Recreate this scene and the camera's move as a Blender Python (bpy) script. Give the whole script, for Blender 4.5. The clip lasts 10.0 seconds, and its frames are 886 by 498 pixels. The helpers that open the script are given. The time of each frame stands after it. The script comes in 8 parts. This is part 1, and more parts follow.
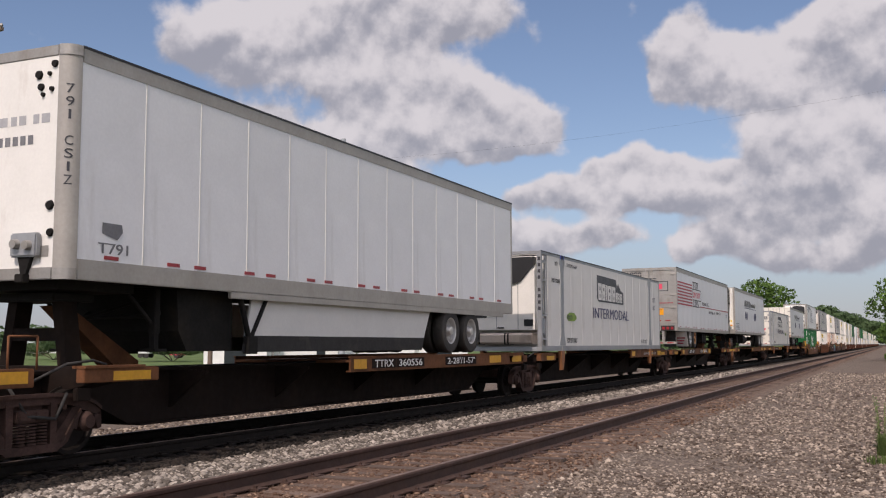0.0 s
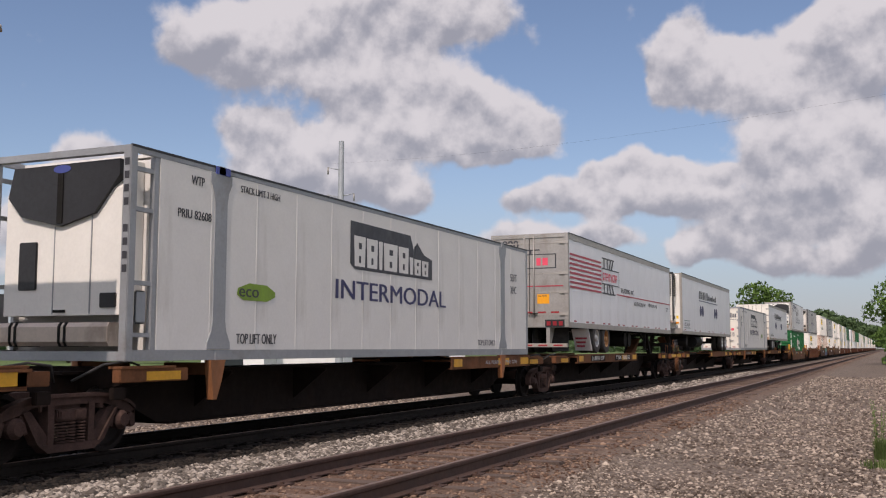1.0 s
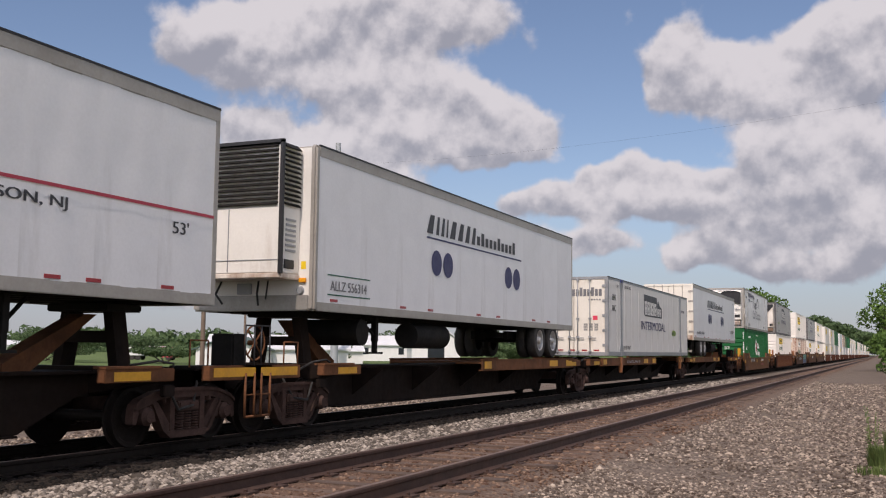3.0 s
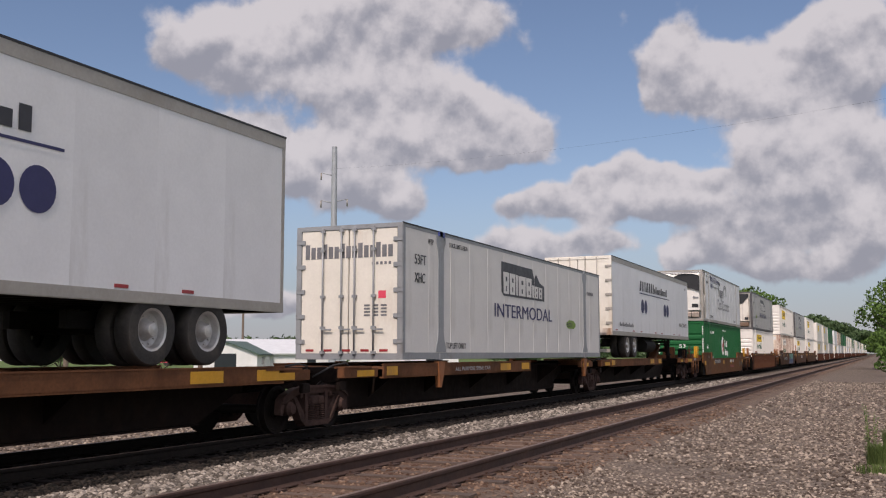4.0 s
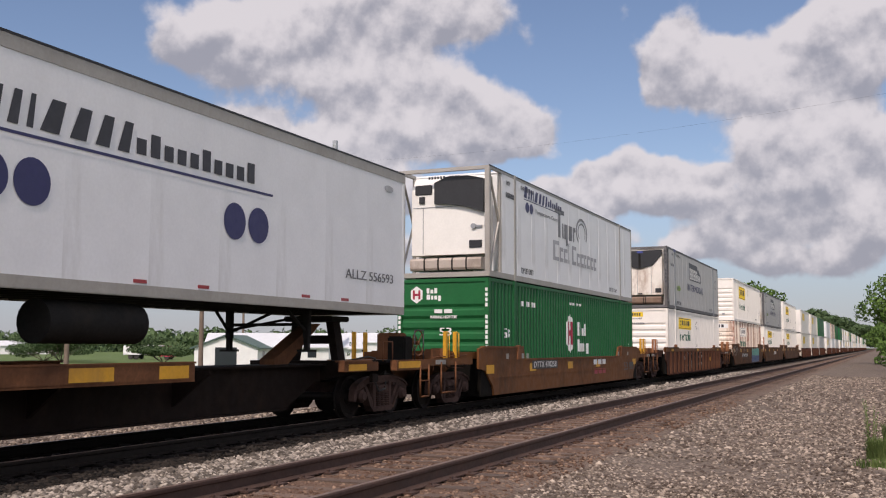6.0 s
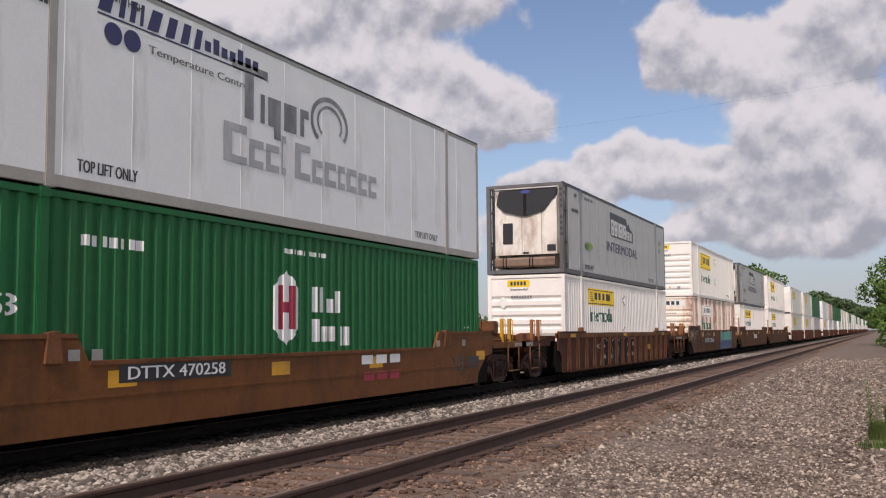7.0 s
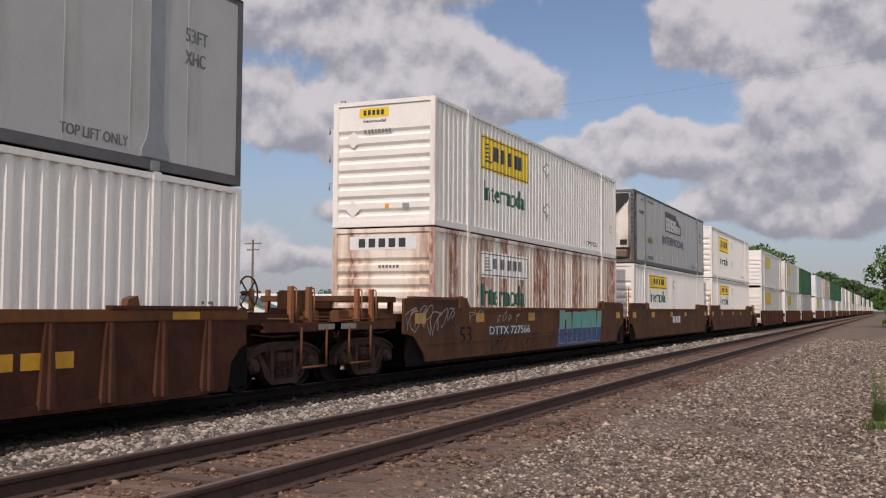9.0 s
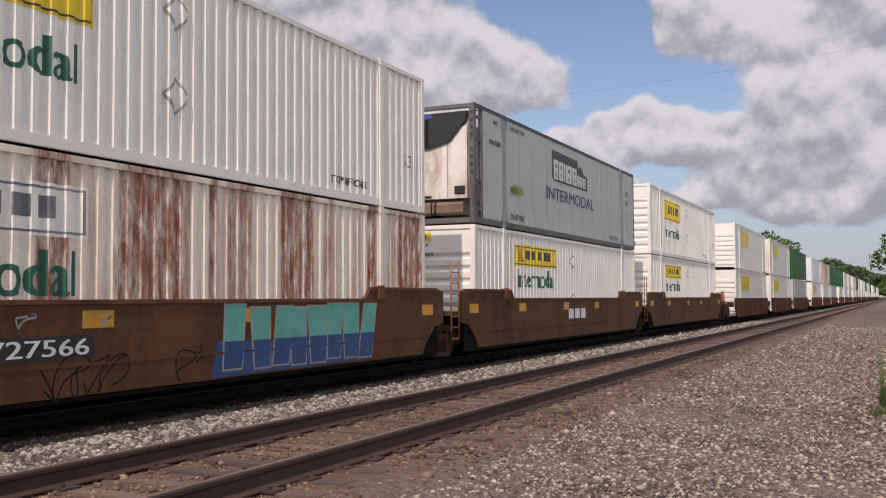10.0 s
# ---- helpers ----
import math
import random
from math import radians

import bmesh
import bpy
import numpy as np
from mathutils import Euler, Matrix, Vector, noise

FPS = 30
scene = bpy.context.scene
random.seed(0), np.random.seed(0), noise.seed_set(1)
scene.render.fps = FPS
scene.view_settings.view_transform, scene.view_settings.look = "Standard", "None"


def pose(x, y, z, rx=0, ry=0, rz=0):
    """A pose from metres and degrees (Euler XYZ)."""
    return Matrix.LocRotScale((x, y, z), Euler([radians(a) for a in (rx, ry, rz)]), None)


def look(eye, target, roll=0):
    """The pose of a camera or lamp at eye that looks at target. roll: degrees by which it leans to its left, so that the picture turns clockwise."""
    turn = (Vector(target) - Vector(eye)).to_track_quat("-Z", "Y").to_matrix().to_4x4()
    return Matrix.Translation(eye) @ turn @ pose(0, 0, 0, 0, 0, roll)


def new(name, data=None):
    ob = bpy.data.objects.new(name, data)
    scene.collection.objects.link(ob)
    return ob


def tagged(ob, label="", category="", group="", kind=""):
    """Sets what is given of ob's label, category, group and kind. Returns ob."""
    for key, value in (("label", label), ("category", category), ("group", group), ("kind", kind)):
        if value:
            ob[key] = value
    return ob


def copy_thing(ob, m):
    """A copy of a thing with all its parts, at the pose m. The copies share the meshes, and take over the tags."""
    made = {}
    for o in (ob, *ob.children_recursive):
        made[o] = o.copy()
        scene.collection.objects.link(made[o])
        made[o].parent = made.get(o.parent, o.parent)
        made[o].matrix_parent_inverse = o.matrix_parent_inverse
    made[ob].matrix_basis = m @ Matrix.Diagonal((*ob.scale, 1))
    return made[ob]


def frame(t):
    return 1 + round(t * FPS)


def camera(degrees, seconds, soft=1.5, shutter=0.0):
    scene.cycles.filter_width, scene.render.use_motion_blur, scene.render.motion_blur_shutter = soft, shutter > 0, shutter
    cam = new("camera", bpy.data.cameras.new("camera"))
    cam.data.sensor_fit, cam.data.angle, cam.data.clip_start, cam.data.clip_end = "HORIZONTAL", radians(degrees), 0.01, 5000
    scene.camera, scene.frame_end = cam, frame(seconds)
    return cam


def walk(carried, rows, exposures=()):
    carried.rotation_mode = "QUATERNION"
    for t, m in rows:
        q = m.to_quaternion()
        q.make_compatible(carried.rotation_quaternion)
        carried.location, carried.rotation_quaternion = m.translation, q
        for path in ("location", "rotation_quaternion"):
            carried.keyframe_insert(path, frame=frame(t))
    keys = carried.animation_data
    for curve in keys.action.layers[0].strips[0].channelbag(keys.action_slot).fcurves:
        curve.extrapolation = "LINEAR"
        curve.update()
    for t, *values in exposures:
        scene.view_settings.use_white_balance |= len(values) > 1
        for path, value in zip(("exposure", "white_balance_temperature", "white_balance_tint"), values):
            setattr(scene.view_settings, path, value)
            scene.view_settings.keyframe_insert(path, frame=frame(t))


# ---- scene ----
# ---- camera: a hand-held stand beside the line, turning a little ----
cam = camera(47.5, 10.0, soft=1.15)
EYE = (0.0, 0.0, 1.247)
TURNS = [  # seconds, yaw, pitch, roll
    (0.0, 23.98, 5.44, 0.12),
    (0.5, 23.87, 5.54, -0.08),
    (1.0, 23.84, 5.59, -0.06),
    (1.5, 23.91, 5.59, 0.03),
    (2.0, 23.98, 5.62, -0.25),
    (2.5, 23.75, 5.74, -0.37),
    (3.0, 23.56, 5.75, -0.57),
    (4.5, 23.43, 5.95, 0.22),
    (5.0, 23.37, 5.90, 0.14),
    (6.5, 23.53, 5.20, -0.05),
    (7.0, 23.59, 4.76, 0.50),
    (7.5, 23.67, 4.20, 0.19),
    (8.0, 23.76, 3.87, -0.20),
    (8.5, 23.86, 3.54, -0.48),
    (9.0, 23.94, 3.37, -0.31),
    (9.5, 24.11, 3.06, -0.06),
    (10.0, 24.25, 2.87, 0.37)]
LIGHTNESS = [(0.0, -0.13), (0.5, -0.12), (3.0, -0.12), (4.5, -0.28), (5.0, -0.21), (6.5, -0.05), (7.5, -0.06), (8.0, -0.18), (9.0, -0.28), (9.5, -0.27), (10.0, -0.10)]  # seconds, stops
walk(cam, [(t, pose(*EYE, 90 + p, r, yaw)) for t, yaw, p, r in TURNS], [(t, e, 6800, 20.0) for t, e in LIGHTNESS])

# ---- daylight: sun behind the camera, nearly along the track, with broken cumulus ----
SUN_EL, SUN_OFF = 48.0, -7.0
sun_from = Vector((-math.sin(radians(SUN_OFF)) * math.cos(radians(SUN_EL)),
                   -math.cos(radians(SUN_OFF)) * math.cos(radians(SUN_EL)), math.sin(radians(SUN_EL))))
sun = new("sun", bpy.data.lights.new("sun", "SUN"))
sun.data.energy, sun.data.angle, sun.data.color = 3.4, radians(0.53), (1.0, 0.92, 0.82)
sun.matrix_world = look(sun_from * 300, (0, 0, 0))


def build_sky():
    world = bpy.data.worlds.new("sky")
    scene.world = world
    world.use_nodes = True
    nt = world.node_tree
    nt.nodes.clear()

    def node(kind, **kw):
        n = nt.nodes.new(kind)
        for k, v in kw.items():
            if k == "op":
                n.operation = v
            elif k == "sky":
                n.sky_type = v
        return n

    def plug(sock, v):
        if isinstance(v, (int, float)):
            sock.default_value = v
        elif isinstance(v, tuple):
            sock.default_value = v
        else:
            nt.links.new(v, sock)

    def m(op, a, b=0.0, c=None, clamp=False):
        n = node("ShaderNodeMath", op=op)
        n.use_clamp = clamp
        plug(n.inputs[0], a)
        plug(n.inputs[1], b)
        if c is not None:
            plug(n.inputs[2], c)
        return n.outputs[0]

    def ramp(x, lo, hi):
        n = node("ShaderNodeMapRange")
        n.interpolation_type = "SMOOTHSTEP"
        plug(n.inputs[0], x)
        plug(n.inputs[1], lo)
        plug(n.inputs[2], hi)
        return n.outputs[0]

    def mix(f, a, b):
        n = node("ShaderNodeMix")
        n.data_type = "RGBA"
        plug(n.inputs[0], f)
        plug(n.inputs[6], a)
        plug(n.inputs[7], b)
        return n.outputs[2]

    def fbm(vec, scale, detail, rough=0.55):
        n = node("ShaderNodeTexNoise")
        plug(n.inputs["Vector"], vec)
        n.inputs["Scale"].default_value, n.inputs["Detail"].default_value, n.inputs["Roughness"].default_value = scale, detail, rough
        return n.outputs["Fac"]

    sky = node("ShaderNodeTexSky", sky="NISHITA")
    sky.sun_disc = False
    sky.sun_elevation, sky.sun_rotation = radians(SUN_EL), radians(180 + SUN_OFF)
    sky.air_density, sky.dust_density, sky.ozone_density = 1.0, 0.3, 2.6
    co = node("ShaderNodeTexCoord").outputs["Generated"]
    sep = node("ShaderNodeSeparateXYZ")
    plug(sep.inputs[0], co)
    x, y, z = sep.outputs
    az = m("MULTIPLY", m("ARCTAN2", m("MULTIPLY", x, -1.0), y), 180 / math.pi)
    el = m("MULTIPLY", m("ARCSINE", z), 180 / math.pi)
    # puffs: azimuth to the left of the track, elevation, half width, half height, in degrees
    puffs = [
        (35.8, 16.4, 3.5, 2.6), (31.3, 17.7, 6.5, 3.3), (26.1, 19.0, 6.2, 2.9), (22.1, 18.6, 2.3, 1.5), (38.5, 16.7, 1.5, 1.6), (25.9, 15.0, 2.8, 2.3),
        (28.7, 14.2, 2.8, 1.9), (22.1, 14.1, 2.0, 1.7), (20.5, 13.3, 2.6, 2.0), (18.7, 12.3, 1.8, 1.2), (24.8, 12.4, 4.9, 2.1), (28.7, 11.5, 3.6, 1.3),
        (21.5, 11.2, 3.3, 1.0), (34.1, 12.2, 3.0, 1.5), (32.5, 10.3, 4.1, 1.9), (28.7, 9.5, 4.2, 1.9), (26.2, 8.4, 1.8, 1.0), (42.9, 9.9, 2.5, 1.7),
        (41.4, 7.7, 4.4, 1.8), (46.2, 6.6, 3.3, 1.3), (38.4, 6.5, 3.0, 1.2), (10.1, 16.9, 2.5, 2.3), (10.9, 14.7, 1.4, 1.2), (8.9, 14.2, 2.6, 1.8),
        (7.5, 15.8, 1.8, 1.6), (3.3, 16.2, 3.5, 2.5), (0.7, 16.6, 3.1, 2.6), (4.5, 13.9, 2.3, 1.6), (2.0, 13.4, 3.4, 2.2), (4.6, 11.4, 2.8, 2.1),
        (1.5, 10.8, 3.3, 2.2), (6.3, 10.0, 1.5, 1.2), (3.0, 8.9, 4.0, 1.5), (0.2, 8.3, 2.2, 1.6), (15.2, 9.9, 1.4, 0.9), (12.9, 10.3, 1.5, 1.3),
        (11.0, 9.7, 1.7, 1.2), (17.0, 8.9, 1.6, 1.0), (19.3, 8.3, 1.6, 0.9), (14.1, 8.4, 3.9, 1.2), (8.6, 9.6, 1.1, 0.7), (10.1, 8.1, 3.4, 1.1),
        (7.4, 5.9, 3.0, 1.0), (9.9, 5.4, 1.7, 0.7), (14.5, 6.3, 2.7, 0.7), (3.6, 6.8, 3.7, 0.8), (0.8, 6.5, 1.6, 1.1), (2.0, 4.8, 3.3, 0.8),
        (5.6, 4.5, 2.3, 0.5), (18.9, 6.1, 2.6, 0.8), (40.7, 4.3, 7.7, 0.7), (26.7, 5.5, 6.1, 0.8), (33.7, 2.9, 9.0, 0.6)]

    def shifted(by):
        n = node("ShaderNodeVectorMath", op="ADD")
        plug(n.inputs[0], co)
        n.inputs[1].default_value = by
        return n.outputs[0]

    # billows: turbulence bends the outline, then heaps of three sizes ride on it
    w1, w2 = fbm(co, 13.0, 4.0), fbm(shifted((3.1, 7.7, 1.3)), 13.0, 4.0)
    waz = m("ADD", az, m("MULTIPLY", m("SUBTRACT", w1, 0.5), 3.0))
    wel = m("ADD", el, m("MULTIPLY", m("SUBTRACT", w2, 0.5), 2.1))
    dens, lift = None, None
    for a, e, rx, ry in puffs:
        dx = m("MULTIPLY", m("SUBTRACT", waz, a), 1 / (rx * 0.98))
        dy = m("MULTIPLY", m("SUBTRACT", wel, e), 1 / (ry * (0.92 if e > 8 else 1.45)))
        g = m("POWER", 0.2, m("ADD", m("MULTIPLY", dx, dx), m("MULTIPLY", dy, dy)))
        up = m("MULTIPLY", g, dy)
        dens, lift = (g, up) if dens is None else (m("ADD", dens, g), m("ADD", lift, up))
    rise = m("DIVIDE", lift, m("ADD", dens, 0.05))
    big = fbm(co, 4.5, 5.0)
    # beyond the puffs the same broken cover goes on all round
    inside = m("MULTIPLY", ramp(m("ABSOLUTE", m("SUBTRACT", az, 22.0)), 34.0, 26.0), ramp(el, 27.0, 21.0))
    wide = m("MULTIPLY", m("SUBTRACT", big, 0.43), 5.0)
    near = m("MINIMUM", dens, 0.75)
    cover = m("ADD", m("MULTIPLY", inside, near), m("MULTIPLY", m("SUBTRACT", 1.0, inside), wide))
    heap, heap_up = fbm(co, 22.0, 7.0, 0.52), fbm(shifted((0.001, -0.005, 0.014)), 22.0, 7.0, 0.52)
    broad, broad_up = fbm(co, 9.0, 5.0, 0.5), fbm(shifted((0.003, -0.010, 0.030)), 9.0, 5.0, 0.5)
    cover = m("ADD", cover, m("ADD", m("MULTIPLY", m("SUBTRACT", heap, 0.5), 1.15), m("MULTIPLY", m("SUBTRACT", broad, 0.5), 0.35)))
    mask = m("MULTIPLY", ramp(cover, 0.17, 0.50), ramp(el, -0.5, 1.5))
    # heaps catch the light above and shade what lies below them
    relief = m("ADD", m("MULTIPLY", m("SUBTRACT", heap, heap_up), 2.5), m("MULTIPLY", m("SUBTRACT", broad, broad_up), 1.4))
    thick = m("MULTIPLY", ramp(cover, 0.45, 1.15), -0.16)
    shade = m("ADD", m("ADD", relief, thick), m("MULTIPLY", rise, 0.62))
    tone = mix(ramp(shade, -0.62, 0.36), (3.4, 3.7, 4.3, 1), (7.1, 7.25, 7.5, 1))
    # clouds scatter forwards: brighter round the sun
    dot = node("ShaderNodeVectorMath", op="DOT_PRODUCT")
    plug(dot.inputs[0], co)
    dot.inputs[1].default_value = tuple(sun_from)
    glow = m("ADD", 1.0, m("MULTIPLY", ramp(dot.outputs["Value"], -0.15, 0.9), 1.5))
    sc = node("ShaderNodeVectorMath", op="SCALE")
    plug(sc.inputs[0], tone)
    plug(sc.inputs["Scale"], glow)
    tone = sc.outputs[0]
    blue = node("ShaderNodeVectorMath", op="SCALE")
    plug(blue.inputs[0], sky.outputs[0])
    blue.inputs["Scale"].default_value = 1.12
    haze = mix(m("MULTIPLY", ramp(el, 11.0, 0.0), 0.7), blue.outputs[0], (2.7, 3.35, 4.6, 1))
    colour = mix(m("MULTIPLY", mask, 0.96), haze, tone)
    bg = node("ShaderNodeBackground")
    plug(bg.inputs[0], colour)
    bg.inputs[1].default_value = 0.1
    out = node("ShaderNodeOutputWorld")
    nt.links.new(bg.outputs[0], out.inputs[0])


build_sky()

# ---- materials ----
def material(name, base, rough=0.6, metal=0.0, var=0.12, scale=1.5, dirt=None, dirt_amt=0.0, dirt_scale=1.2, streak=1.0,
             bump=0.0, bump_scale=60.0, random_tone=0.0, patches=None, spec=0.5):
    """Painted or raw surface: base colour with broad and fine tone, dirt in streaks, fine relief."""
    ma = bpy.data.materials.new(name)
    ma.use_nodes = True
    nt = ma.node_tree
    bs = nt.nodes["Principled BSDF"]
    bs.inputs["Roughness"].default_value, bs.inputs["Metallic"].default_value = rough, metal
    bs.inputs["Specular IOR Level"].default_value = spec
    lk = nt.links.new
    co = nt.nodes.new("ShaderNodeTexCoord")

    def noise_of(sc, detail=5.0, rgh=0.6, stretch=None):
        n = nt.nodes.new("ShaderNodeTexNoise")
        n.inputs["Scale"].default_value, n.inputs["Detail"].default_value, n.inputs["Roughness"].default_value = sc, detail, rgh
        if stretch:
            mp = nt.nodes.new("ShaderNodeMapping")
            mp.inputs["Scale"].default_value = stretch
            lk(co.outputs["Object"], mp.inputs[0])
            lk(mp.outputs[0], n.inputs["Vector"])
        else:
            lk(co.outputs["Object"], n.inputs["Vector"])
        return n.outputs["Fac"]

    def ranged(x, a, b, c, d):
        n = nt.nodes.new("ShaderNodeMapRange")
        n.inputs[1].default_value, n.inputs[2].default_value, n.inputs[3].default_value, n.inputs[4].default_value = a, b, c, d
        lk(x, n.inputs[0])
        return n.outputs[0]

    def mixed(f, a, b, blend="MIX"):
        n = nt.nodes.new("ShaderNodeMix")
        n.data_type, n.blend_type = "RGBA", blend
        for s, v in ((n.inputs[0], f), (n.inputs[6], a), (n.inputs[7], b)):
            if isinstance(v, (int, float, tuple)):
                s.default_value = v
            else:
                lk(v, s)
        return n.outputs[2]

    def grey(x):
        n = nt.nodes.new("ShaderNodeCombineColor")
        for i in range(3):
            lk(x, n.inputs[i])
        return n.outputs[0]

    col = (*base, 1)
    col = mixed(1.0, col, grey(ranged(noise_of(scale), 0.25, 0.75, 1 - var, 1 + var)), "MULTIPLY")
    col = mixed(1.0, col, grey(ranged(noise_of(scale * 14), 0.3, 0.7, 1 - var * 0.6, 1 + var * 0.6)), "MULTIPLY")
    if random_tone:
        oi = nt.nodes.new("ShaderNodeObjectInfo")
        col = mixed(1.0, col, grey(ranged(oi.outputs["Random"], 0, 1, 1 - random_tone, 1 + random_tone)), "MULTIPLY")
    if dirt:
        f = ranged(noise_of(dirt_scale, 7.0, 0.65, (1, 1, streak)), 0.62 - 0.3 * dirt_amt, 0.80 - 0.2 * dirt_amt, 0.0, min(1.0, 0.35 + dirt_amt))
        col = mixed(f, col, (*dirt, 1))
    if patches:
        f = ranged(noise_of(patches[1], 3.0, 0.5, patches[2]), patches[3], patches[3] + 0.05, 0.0, 1.0)
        g = ranged(noise_of(9.0, 6.0, 0.7, (1, 1, 0.25)), 0.30, 0.58, 0.0, 1.0)
        mm = nt.nodes.new("ShaderNodeMath")
        mm.operation = "MULTIPLY"
        lk(f, mm.inputs[0])
        lk(g, mm.inputs[1])
        col = mixed(mm.outputs[0], col, (*patches[0], 1))
    lk(col, bs.inputs["Base Color"])
    lk(ranged(noise_of(scale * 5), 0.3, 0.7, max(0.03, rough - 0.09), min(1.0, rough + 0.09)), bs.inputs["Roughness"])
    if bump:
        b = nt.nodes.new("ShaderNodeBump")
        b.inputs["Strength"].default_value, b.inputs["Distance"].default_value = 1.0, bump
        lk(noise_of(bump_scale, 4.0), b.inputs["Height"])
        lk(b.outputs[0], bs.inputs["Normal"])
    return ma


